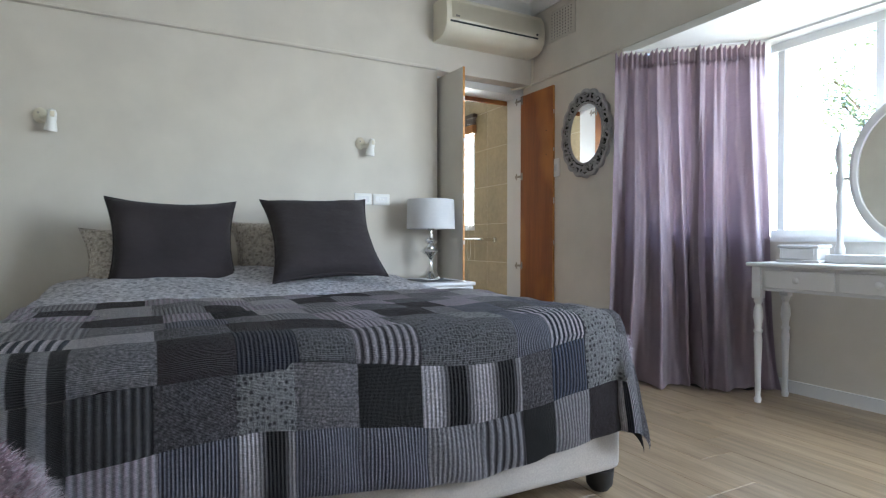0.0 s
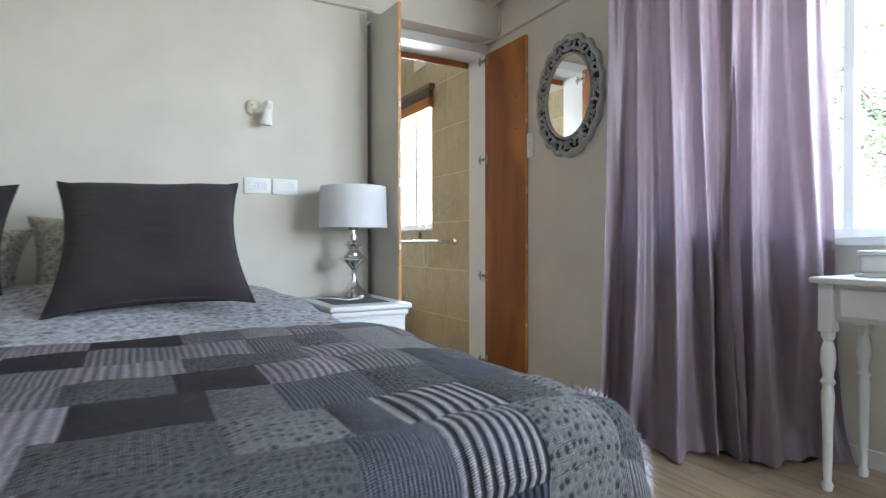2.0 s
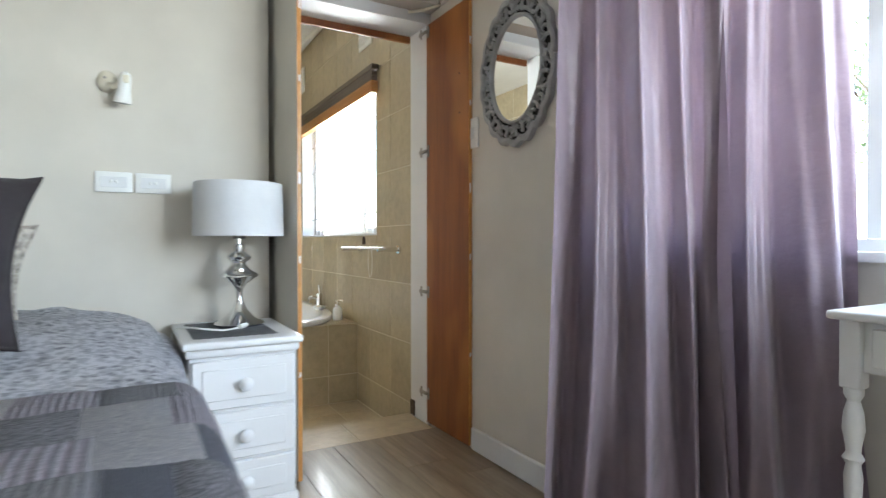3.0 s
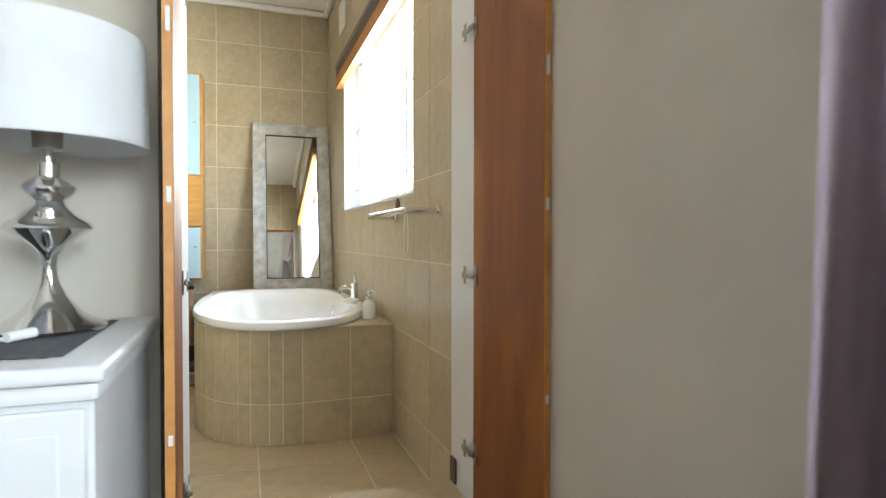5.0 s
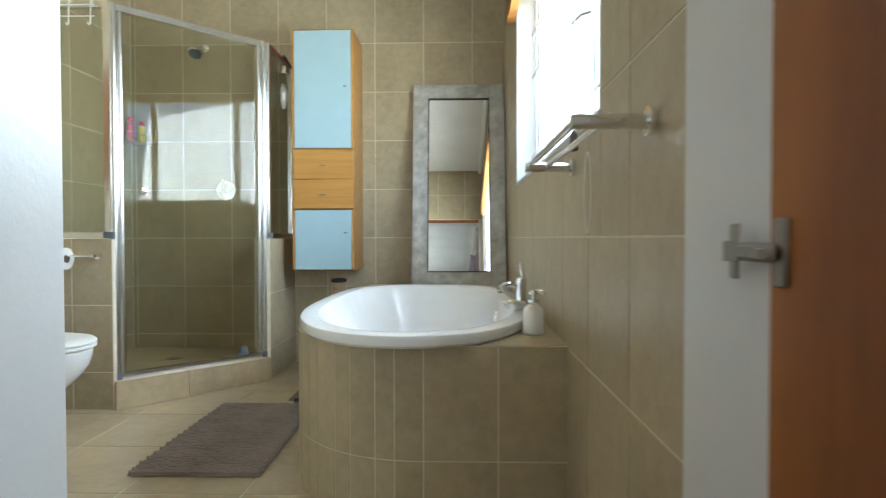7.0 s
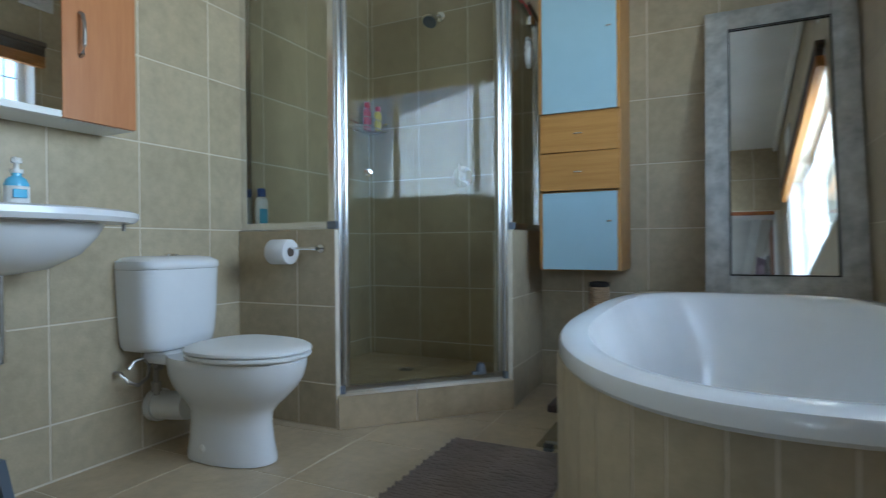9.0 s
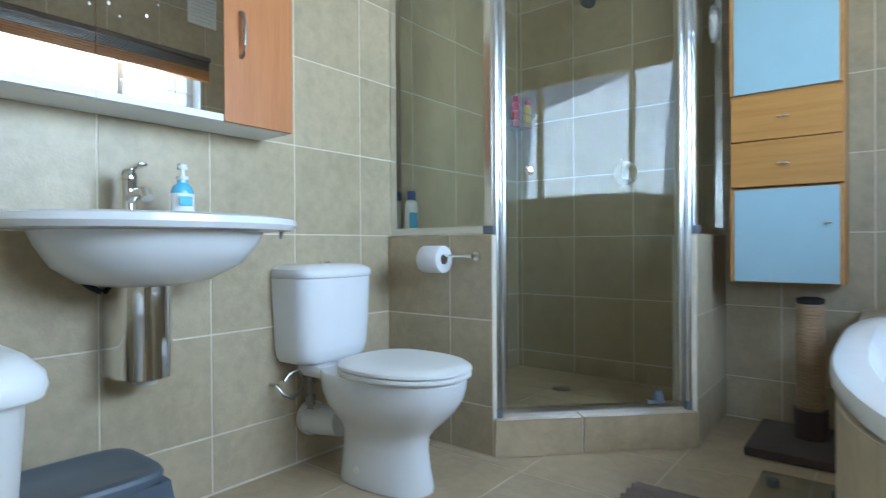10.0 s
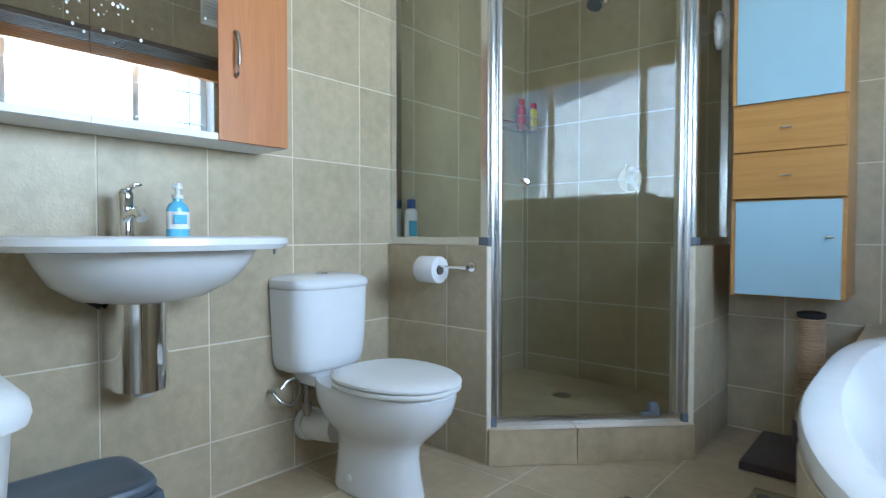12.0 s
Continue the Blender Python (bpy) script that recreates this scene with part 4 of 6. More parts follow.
nightstand()
mat_ = tagged(part("place_mat", bm_sheet(lambda u, v: (-1.165 + 0.27 * u + 0.0 * v, -0.46 + 0.38 * v, 0.6135 + 0.0012 * math.sin(u * 60)), 24, 12, 0.003), MATWEAVE), "dark grey woven mat on the nightstand", "mat")


def table_lamp(cx, cy, z):
    e = thing("table_lamp", (cx, cy, z), "chrome turned table lamp with a white pleated drum shade", "table lamp")
    part("stem", bm_lathe([(0.088, 0.0), (0.090, 0.006), (0.078, 0.014), (0.052, 0.030), (0.028, 0.058), (0.014, 0.09), (0.011, 0.115), (0.014, 0.135), (0.030, 0.155), (0.058, 0.174), (0.070, 0.183), (0.066, 0.192), (0.044, 0.205), (0.027, 0.222), (0.024, 0.232),
                           (0.040, 0.246), (0.044, 0.256), (0.030, 0.268), (0.018, 0.276), (0.018, 0.300), (0.009, 0.304), (0.008, 0.36)], 36, (cx, cy, z)), CHROME, e, "polished chrome stem")
    part("socket", bm_lathe([(0.010, 0.322), (0.023, 0.324), (0.024, 0.360), (0.010, 0.362)], 20, (cx, cy, z)), STEEL, e, "grey lamp socket")
    n = 120
    r0, r1, z0, z1 = 0.160, 0.155, z + 0.333, z + 0.530
    rings = []
    for r, h in ((r0, z0), (r0 + 0.001, z0 + 0.008), (r1 + 0.001, z1 - 0.008), (r1, z1), (r1 - 0.004, z1), (r0 - 0.004, z0)):
        rings.append([(cx + (r + 0.0013 * (k % 2)) * math.cos(math.tau * k / n), cy + (r + 0.0013 * (k % 2)) * math.sin(math.tau * k / n), h) for k in range(n)])
    sh = bm_loft(rings, False)
    part("shade", sh, LAMPSHADE, e, "white pleated drum shade")
    part("shade_ring", bm_tube([(cx + r1 * 0.97 * math.cos(math.tau * k / 24), cy + r1 * 0.97 * math.sin(math.tau * k / 24), z1 - 0.004) for k in range(24)], 0.002, 6, True), CHROME, e)
    for a in (0.3, 2.4, 4.5):
        part("spoke", bm_tube([(cx, cy, z + 0.355), (cx + r1 * 0.97 * math.cos(a), cy + r1 * 0.97 * math.sin(a), z1 - 0.004)], 0.0015, 6), CHROME, e)
    part("bulb", bm_lathe([(0.012, 0.36), (0.014, 0.38), (0.028, 0.42), (0.026, 0.445), (0.006, 0.458)], 16, (cx, cy, z)), PLASTIC_W, e)
    return e


table_lamp(-0.982, -0.200, 0.6165)
cable = tagged(part("lamp_cable", bm_tube([(-1.0, -0.32, 0.622), (-1.06, -0.36, 0.622), (-1.13, -0.34, 0.63), (-1.17, -0.25, 0.626), (-1.197, -0.22, 0.622), (-1.212, -0.20, 0.60), (-1.214, -0.19, 0.50)], 0.0035, 8), PLASTIC_W), "white lamp cable trailing over the nightstand", "cable")
plug = tagged(part("cable_connector", bm_tube([(-1.002, -0.335, 0.626), (-0.975, -0.30, 0.628)], 0.0085, 10), PLASTIC_W), "white plug lying on the nightstand mat", "plug")


# dressing table
def turned_leg(x, y, top):
    return bm_join(bm_span(x - 0.024, x + 0.024, y - 0.024, y + 0.024, top - 0.17, top, 0.003),
                   bm_lathe([(0.015, 0.0), (0.019, 0.02), (0.012, 0.035), (0.014, 0.06), (0.016, 0.20), (0.021, 0.34), (0.016, 0.37), (0.024, 0.385), (0.016, 0.40), (0.018, 0.42), (0.025, 0.46), (0.022, 0.50), (0.014, 0.53), (0.022, 0.545), (0.022, top - 0.17)], 20, (x, y, 0)))


def dressing_table():
    x0, x1, y0, y1, h = 0.190, 0.540, -2.85, -1.650, 0.755
    e = thing("dressing_table", ((x0 + x1) / 2, (y0 + y1) / 2, 0), "white painted dressing table with turned legs and drawers", "dressing table")
    part("tabletop", bm_span(x0, x1, y0, y1, h - 0.022, h, 0.008, 3), FURN, e)
    ax0, ax1, ay0, ay1 = x0 + 0.03, x1 - 0.03, y0 + 0.04, y1 - 0.04
    part("apron", bm_join(bm_span(ax0 + 0.012, ax0 + 0.03, ay0, ay1, h - 0.15, h - 0.0225), bm_span(ax1 - 0.03, ax1, ay0, ay1, h - 0.15, h - 0.0225),
                          bm_span(ax0 + 0.031, ax1 - 0.031, ay0, ay0 + 0.02, h - 0.15, h - 0.0225), bm_span(ax0 + 0.031, ax1 - 0.031, ay1 - 0.02, ay1, h - 0.15, h - 0.0225)), FURN, e)
    for x in (ax0 + 0.018, ax1 - 0.024):
        for y in (ay0 + 0.02, ay1 - 0.005):
            part("leg", turned_leg(x, y, h - 0.023), FURN, e)
    for k in range(3):
        a = ay1 - 0.05 - k * 0.36
        d = part("drawer", bm_join(bm_span(ax0 - 0.002, ax0 + 0.0115, a - 0.34, a, h - 0.135, h - 0.038, 0.004)), FURN, e)
        kn = bm_lathe([(0.007, 0), (0.006, 0.008), (0.016, 0.014), (0.017, 0.02), (0.010, 0.026), (0.002, 0.027)], 16)
        bmesh.ops.transform(kn, matrix=pose(ax0 - 0.002, a - 0.17, h - 0.087, 0, -90, 0), verts=kn.verts)
        part("knob", kn, FURN, d)
    return e


dressing_table()


def dresser_mirror():
    """Swing mirror on the table: oval glass between turned posts on a low drawer box."""
    cx, cy, cz, a, b = 0.43, -2.32, 1.20, 0.28, 0.36
    e = thing("dressing_mirror", (cx, cy, 0.76), "white oval swing mirror on turned posts on the dressing table", "mirror")
    n = 72

    def ring(f, x):
        return [(x, cy + a * f * math.cos(math.tau * k / n), cz + b * f * math.sin(math.tau * k / n)) for k in range(n)]

    part("frame", bm_loft([ring(0.86, cx - 0.012), ring(0.87, cx - 0.02), ring(0.93, cx - 0.025), ring(0.99, cx - 0.018), ring(1.0, cx), ring(0.98, cx + 0.014), ring(0.86, cx + 0.012)], False), FURN, e)
    part("glass", bm_loft([ring(0.875, cx - 0.010), ring(0.875, cx - 0.006)]), MIRROR, e, "oval mirror glass", False)
    part("mirror_back", bm_loft([ring(0.88, cx + 0.0), ring(0.88, cx + 0.01)]), FURN, e, "", False)
    for sy in (1, -1):
        y = cy + sy * (a + 0.045)
        part("post", bm_lathe([(0.022, 0.80), (0.024, 0.83), (0.013, 0.86), (0.016, 0.95), (0.020, 1.05), (0.013, 1.12), (0.021, 1.15), (0.021, 1.20), (0.012, 1.23), (0.021, 1.27), (0.023, 1.31), (0.012, 1.37), (0.004, 1.42)], 18, (cx, y, 0)), FURN, e, "turned white post with a pointed finial")
        part("pivot", bm_tube([(cx, y, 1.18), (cx, cy + sy * (a - 0.004), 1.18)], 0.007, 10), STEEL, e)
    part("base", bm_span(cx - 0.05, cx + 0.05, cy - a - 0.09, cy + a + 0.09, 0.7555, 0.80, 0.008, 2), FURN, e)
    return e


dresser_mirror()
box_ = thing("trinket_box", (0.40, -1.84, 0.755), "small white painted wooden box with a drawer on the dressing table", "box")
part("foot", bm_span(0.330, 0.470, -1.95, -1.73, 0.7555, 0.769, 0.005, 2), FURN, box_)
part("body", bm_span(0.342, 0.460, -1.935, -1.745, 0.7695, 0.832, 0.003), FURN, box_)
part("drawer", bm_span(0.338, 0.3415, -1.920, -1.760, 0.776, 0.826, 0.002), FURN, box_)
part("lid", bm_span(0.333, 0.467, -1.944, -1.736, 0.8325, 0.848, 0.005, 2), FURN, box_)

# ---- bathroom things ----


def superring(cx, cy, a, b, z, n=64, p=2.6, far=None):
    out = []
    for k in range(n):
        t = math.tau * k / n
        c, s_ = math.cos(t), math.sin(t)
        q = far if far and s_ > 0 else p
        out.append((cx + a * math.copysign(abs(c) ** (2 / q), c), cy + b * math.copysign(abs(s_) ** (2 / q), s_), z))
    return out


# bath in its tiled surround
DECK = 0.368
TUB_X, TUB_Y = -0.455, 2.075
SUR_X, SUR_Y, SUR_RX, SUR_RY = -0.900, 1.255, 0.50, 0.56


def surround_line(n=16):
    """Outline of the surround: flat front, rounded corner, straight side to the end wall."""
    pts = [(X_W, SUR_Y), (SUR_X + SUR_RX, SUR_Y)]
    for k in range(1, n + 1):
        t = math.pi / 2 * k / n
        pts.append((SUR_X + SUR_RX - SUR_RX * math.sin(t) ** 0.92, SUR_Y + SUR_RY - SUR_RY * math.cos(t) ** 0.92))
    pts.append((SUR_X, Y_F))
    return pts


def bath_surround():
    e = thing("bath_surround", (-0.4, 2.3, BATH_Z), "curved bath surround clad in beige tiles", "bath surround", kind="structure")
    line = surround_line()
    bm = bm_prism(line + [(min(x + 0.04, X_W), min(y + 0.04, Y_F)) for x, y in line[::-1]], BATH_Z, DECK - 0.003)
    part("core", bm, GROUT, e)
    # tiled deck with the opening for the tub
    inner = superring(TUB_X, TUB_Y, 0.415, 0.82, DECK, 64, 2.2, 3.4)
    outer = []
    for x, y, _ in inner:
        d = Vector((x - TUB_X, y - TUB_Y)).normalized()
        best = 9.0
        loop = line + [(X_W, Y_F)]
        for (ax, ay), (bx, by) in zip(loop, loop[1:] + loop[:1]):
            ex, ey = bx - ax, by - ay
            den = d.x * ey - d.y * ex
            if abs(den) > 1e-9:
                t = ((ax - TUB_X) * ey - (ay - TUB_Y) * ex) / den
                u = ((ax - TUB_X) * d.y - (ay - TUB_Y) * d.x) / den
                if t > 0 and -0.001 <= u <= 1.001:
                    best = min(best, t)
        outer.append((TUB_X + d.x * best, TUB_Y + d.y * best, DECK))
    part("deck", bm_loft([[(x, y, DECK - 0.012) for x, y, _ in inner], inner, outer, [(x, y, DECK - 0.002) for x, y, _ in outer]], False), TILE, e, "", False)
    # facing tiles: whole ones on the flat, narrow strips round the curve
    dense = surround_line(60)
    acc = [0.0]
    for p, q in zip(dense, dense[1:]):
        acc.append(acc[-1] + math.hypot(q[0] - p[0], q[1] - p[1]))

    def at(s):
        for k in range(len(acc) - 1):
            if s <= acc[k + 1]:
                f = (s - acc[k]) / (acc[k + 1] - acc[k])
                return Vector((dense[k][0] + f * (dense[k + 1][0] - dense[k][0]), dense[k][1] + f * (dense[k + 1][1] - dense[k][1])))
        return Vector(dense[-1])

    cuts = [0.0, 0.207, 0.430]
    while cuts[-1] < 1.50:
        cuts.append(cuts[-1] + (0.088 if len(cuts) % 2 else 0.062))
    while cuts[-1] < acc[-1] - 0.02:
        cuts.append(min(cuts[-1] + 0.335, acc[-1]))
    for s0, s1 in zip(cuts, cuts[1:]):
        for z0, z1 in ((BATH_Z + 0.002, 0.018), (0.022, DECK - 0.004)):
            inner, outer = [], []
            for k in range(6):
                s = s0 + 0.002 + (s1 - s0 - 0.004) * k / 5
                d = (at(s + 0.004) - at(s - 0.004 if s > 0.004 else 0)).normalized()
                o = Vector((d.y, -d.x))
                if o.dot(Vector((-1, -1))) < 0:
                    o = -o
                inner.append(tuple(at(s) - o * 0.004))
                outer.append(tuple(at(s) + o * 0.0012))
            bm = bm_prism(inner + outer[::-1], z0, z1)
            part("tile", bm, TILE, e, "", False)
    return e


bath_surround()


def bathtub():
    cx, cy, a, b = TUB_X, TUB_Y, 0.462, 0.882
    e = thing("bathtub", (cx, cy, DECK), "white oval built-in bathtub with a broad rolled rim", "bathtub")
    rows = [(-0.012, -0.012, 0.001), (0.0, 0.0, 0.002), (0.006, 0.008, 0.010), (0.006, 0.008, 0.028), (0.001, 0.002, 0.038), (-0.008, -0.008, 0.0415), (-0.040, -0.045, 0.043), (-0.060, -0.07, 0.040), (-0.072, -0.095, 0.024),
            (-0.112, -0.13, -0.05), (-0.140, -0.18, -0.18), (-0.165, -0.25, -0.30), (-0.205, -0.34, -0.36), (-0.24, -0.48, -0.378), (-0.38, -0.80, -0.382)]
    part("tub", bm_loft([superring(cx, cy, a + da, b + db, DECK + h, 72, 2.25 if k < 10 else 2.2, 3.6 if k < 10 else 3.0) for k, (da, db, h) in enumerate(rows)], False), CERAMIC, e, "glossy white tub shell")
    part("drain", bm_lathe([(0.0, 0.0), (0.028, 0.0), (0.03, 0.003), (0.02, 0.005), (0.0, 0.005)], 16, (cx, cy, DECK - 0.381)), CHROME, e)
    ov = bm_lathe([(0.0, 0.0), (0.03, 0.0), (0.032, 0.006), (0.027, 0.012), (0.0, 0.014)], 20)
    bmesh.ops.transform(ov, matrix=pose(-0.106, 2.29, DECK - 0.055, 0, -78, 0), verts=ov.verts)
    part("overflow", ov, CHROME, e, "chrome overflow rosette")
    return e


bathtub()


def bath_mixer():
    """Tall deck mixer: round foot and body, spout reaching over the tub, upright lever."""
    x, y, z = -0.026, 1.97, DECK + 0.0432
    e = thing("bath_mixer", (x, y, z), "chrome bath mixer with an upright lever on the tub rim", "tap")
    part("body", bm_lathe([(0.0, 0.0), (0.028, 0.0), (0.029, 0.006), (0.022, 0.011), (0.021, 0.075), (0.023, 0.080), (0.023, 0.100), (0.016, 0.108), (0.0, 0.110)], 24, (x, y, z)), CHROME, e)
    part("spout", bm_tube([(x - 0.012, y, z + 0.070), (x - 0.045, y, z + 0.080), (x - 0.070, y, z + 0.078), (x - 0.086, y, z + 0.066), (x - 0.088, y, z + 0.052)], 0.013, 14), CHROME, e)
    part("aerator", bm_tube([(x - 0.0882, y, z + 0.0515), (x - 0.0884, y, z + 0.042)], 0.011, 14), STEEL, e)
    part("lever", bm_box((0.016, 0.020, 0.070), (x + 0.004, y, z + 0.138), 0.006, 2, Matrix.Rotation(radians(-8), 4, "Y")), CHROME, e)
    return e


bath_mixer()


def pump_bottle(name, at, r, h, body, label, oval=1.0, band=None, cap=PLASTIC_W):
    e = thing(name, at, label, "soap dispenser")
    b = bm_lathe([(r * 0.92, 0.0), (r, 0.004), (r, h * 0.10), (r * 0.97, h * 0.72), (r * 0.8, h * 0.84), (r * 0.42, h * 0.93), (r * 0.40, h)], 24)
    bmesh.ops.scale(b, vec=(oval, 1, 1), verts=b.verts)
    bmesh.ops.translate(b, vec=at, verts=b.verts)
    part("bottle", b, body, e)
    if band is not None:
        w = bm_lathe([(r * 1.01, h * 0.22), (r * 1.015, h * 0.24), (r * 1.0, h * 0.64), (r * 0.995, h * 0.66)], 24)
        bmesh.ops.scale(w, vec=(oval, 1, 1), verts=w.verts)
        bmesh.ops.translate(w, vec=at, verts=w.verts)
        part("wrapper", w, band, e, "printed paper wrapper")
    part("collar", bm_lathe([(r * 0.5, 0.0), (r * 0.5, h * 0.09), (r * 0.2, h * 0.10), (r * 0.18, h * 0.26)], 16, (at[0], at[1], at[2] + h)), cap, e)
    top = (at[0], at[1], at[2] + h * 1.26)
    part("pump_head", bm_join(bm_lathe([(r * 0.42, 0.0), (r * 0.44, h * 0.04), (r * 0.36, h * 0.13), (r * 0.1, h * 0.14)], 16, top),
                              bm_tube([(top[0], top[1], top[2] + h * 0.09), (top[0] + r * 0.7, top[1] - r * 0.5, top[2] + h * 0.09), (top[0] + r * 0.95, top[1] - r * 0.7, top[2] + h * 0.04)], r * 0.16, 8)), cap, e)
    return e


pump_bottle("soap_dispenser", (-0.045, 1.455, DECK + 0.001), 0.036, 0.105, CERAMIC, "white ceramic soap dispenser with a chrome pump on the bath deck", 1.0, None, CHROME)


# leaning mirror
def leaning_mirror():
    x0, x1, z0, z1, y_lo, y_hi = -0.588, 0.024, DECK + 0.001, 1.732, 3.165, 3.415
    e = thing("leaning_mirror", ((x0 + x1) / 2, y_lo, z0), "tall mirror in a distressed grey frame leaning on the wall", "mirror")
    fw, t = 0.100, 0.022
    h = math.hypot(z1 - z0, y_hi - y_lo)
    m = Matrix.Translation((x0, y_lo, z0)) @ Matrix.Rotation(-math.atan2(y_hi - y_lo, z1 - z0), 4, "X")
    w = x1 - x0
    pieces = (("stile", bm_span(0, fw, 0, t, 0, h, 0.004, 2)), ("stile", bm_span(w - fw, w, 0, t, 0, h, 0.004, 2)),
              ("rail", bm_span(fw, w - fw, 0.0015, t, 0, fw, 0.004, 2)), ("rail", bm_span(fw, w - fw, 0.0015, t, h - fw, h, 0.004, 2)))
    for name, bm in pieces:
        bmesh.ops.transform(bm, matrix=m, verts=bm.verts)
        part(name, bm, GREYWOOD, e)
    slip = bm_join(bm_span(fw, fw + 0.006, -0.002, 0.010, fw, h - fw), bm_span(w - fw - 0.006, w - fw, -0.002, 0.010, fw, h - fw), bm_span(fw, w - fw, -0.002, 0.0014, fw, fw + 0.006), bm_span(fw, w - fw, -0.002, 0.0014, h - fw - 0.006, h - fw))
    bmesh.ops.transform(slip, matrix=m, verts=slip.verts)
    part("inner_slip", slip, DARK, e, "thin dark inner edge")
    g = bm_span(fw, w - fw, 0.008, 0.012, fw, h - fw)
    bmesh.ops.transform(g, matrix=m, verts=g.verts)
    part("glass", g, MIRROR, e, "clear mirror glass", False)
    return e


leaning_mirror()


# hanging cabinet
def tall_cabinet():
    x0, x1, y0, y1, z0, z1 = -1.333, -0.945, 3.100, Y_F - 0.001, 0.483, 2.003
    e = thing("wall_cabinet", ((x0 + x1) / 2, (y0 + y1) / 2, z0), "narrow beech wall cabinet with ice-blue glass doors and two drawers", "cabinet")
    t = 0.017
    part("side_panel", bm_span(x0, x0 + t, y0 + 0.018, y1, z0, z1, 0.001), BEECH, e)
    part("side_panel", bm_span(x1 - t, x1, y0 + 0.018, y1, z0, z1, 0.001), BEECH, e)
    for z in (z0, 0.854, 1.241, z1 - t):
        part("shelf", bm_span(x0 + t, x1 - t, y0 + 0.019, y1, z, z + t, 0.001), BEECH, e)
    part("back_panel", bm_span(x0 + t, x1 - t, y1 - 0.006, y1, z0 + t, z1 - t), BEECH, e)
    for a, b in ((z0 + 0.006, 0.864), (1.255, z1 - 0.012)):
        d = part("door", bm_span(x0 + 0.015, x1 - 0.015, y0, y0 + 0.016, a, b, 0.002), ICE, e, "ice-blue satin glass door")
        for xe in (x0 + 0.0005, x1 - 0.0145):
            part("door_edge", bm_span(xe, xe + 0.014, y0 + 0.003, y0 + 0.0175, a, b), BEECH, d)
        zc = a + 0.62 * (b - a) if a < 1 else a + 0.52 * (b - a)
        part("knob", bm_join(bm_tube([(x1 - 0.055, y0 - 0.001, zc), (x1 - 0.055, y0 - 0.016, zc)], 0.004, 8), bm_box((0.024, 0.006, 0.008), (x1 - 0.050, y0 - 0.017, zc), 0.002)), CHROME, d)
    for a, b in ((0.874, 1.057), (1.061, 1.241)):
        proud = 0.006 if a < 1 else 0.0
        d = part("drawer", bm_span(x0 + 0.004, x1 - 0.006 + proud, y0 - 0.002 - proud, y0 + 0.016, a, b, 0.002), BEECH, e)
        part("handle", bm_box((0.042, 0.010, 0.007), ((x0 + x1) / 2, y0 - 0.014 - proud, (a + b) / 2 - 0.005), 0.003, 2), CHROME, d)
        for s_ in (-0.015, 0.015):
            part("handle_post", bm_tube([((x0 + x1) / 2 + s_, y0 - 0.002 - proud, (a + b) / 2 - 0.005), ((x0 + x1) / 2 + s_, y0 - 0.012 - proud, (a + b) / 2 - 0.005)], 0.003, 6), CHROME, d)
    return e


tall_cabinet()


# shower
SL, SR = Vector((-2.007, 2.338)), Vector((-1.419, 2.926))
STUB_Z, SH_TOP, SH_FLOOR, KERB_Z = 0.688, 1.865, -0.075, -0.030
stub_l = structure("shower_stub_wall_left", bm_span(X_T, -2.011, 2.334, 2.430, BATH_Z - 0.05, STUB_Z - 0.006), GROUT, "low tiled shower wall carrying the glass", "wall")
stub_r = structure("shower_stub_wall_right", bm_span(-1.517, -1.423, 2.930, Y_F, BATH_Z - 0.05, STUB_Z - 0.006), GROUT, "low tiled shower wall carrying the glass", "wall")
kerb_n = Vector((0.7071, -0.7071))
SET_BACK = 0.040
kerb = structure("shower_kerb", bm_prism([tuple(SL + kerb_n * 0.010), tuple(SR + kerb_n * 0.010), tuple(SR - kerb_n * 0.10), tuple(SL - kerb_n * 0.10)], BATH_Z - 0.05, KERB_Z - 0.004), GROUT, "tiled shower kerb", "kerb")
for k in range(2):
    a, b = (0.003, 0.417) if k == 0 else (0.423, 0.997)
    p, q = SL.lerp(SR, a), SL.lerp(SR, b)
    part("tile", bm_prism([tuple(p + kerb_n * 0.0105), tuple(q + kerb_n * 0.0105), tuple(q + kerb_n * 0.015), tuple(p + kerb_n * 0.015)], BATH_Z + 0.001, KERB_Z), FTILE, kerb, "", False)
    part("tile", bm_prism([tuple(p + kerb_n * 0.015), tuple(q + kerb_n * 0.015), tuple(q - kerb_n * 0.10), tuple(p - kerb_n * 0.10)], KERB_Z - 0.0035, KERB_Z + 0.001), FTILE, kerb, "", False)
tray = structure("shower_floor", bm_prism([(X_T, 2.431), (-2.011, 2.431), (-1.967, 2.440), (-1.517, 2.890), (-1.518, Y_F), (X_T, Y_F)], BATH_Z - 0.1, SH_FLOOR - 0.004), GROUT, "small beige tiles on the shower floor", "floor")
tagged(part("shower_drain", bm_lathe([(0.0, 0.0), (0.045, 0.0), (0.047, 0.003), (0.03, 0.0045), (0.028, 0.002), (0.0, 0.002)], 24, (-2.095, 3.085, SH_FLOOR)), STEEL), "round steel shower drain grate", "drain")


def diag_box(s0, s1, n0, n1, z0, z1):
    """Upright box on the shower's slanting front: s along it from the left end, n outward."""
    d = (SR - SL).normalized()
    n0, n1 = n0 - SET_BACK, n1 - SET_BACK
    pts = [SL + d * s0 + kerb_n * n0, SL + d * s1 + kerb_n * n0, SL + d * s1 + kerb_n * n1, SL + d * s0 + kerb_n * n1]
    return bm_prism([tuple(p) for p in pts], z0, z1)


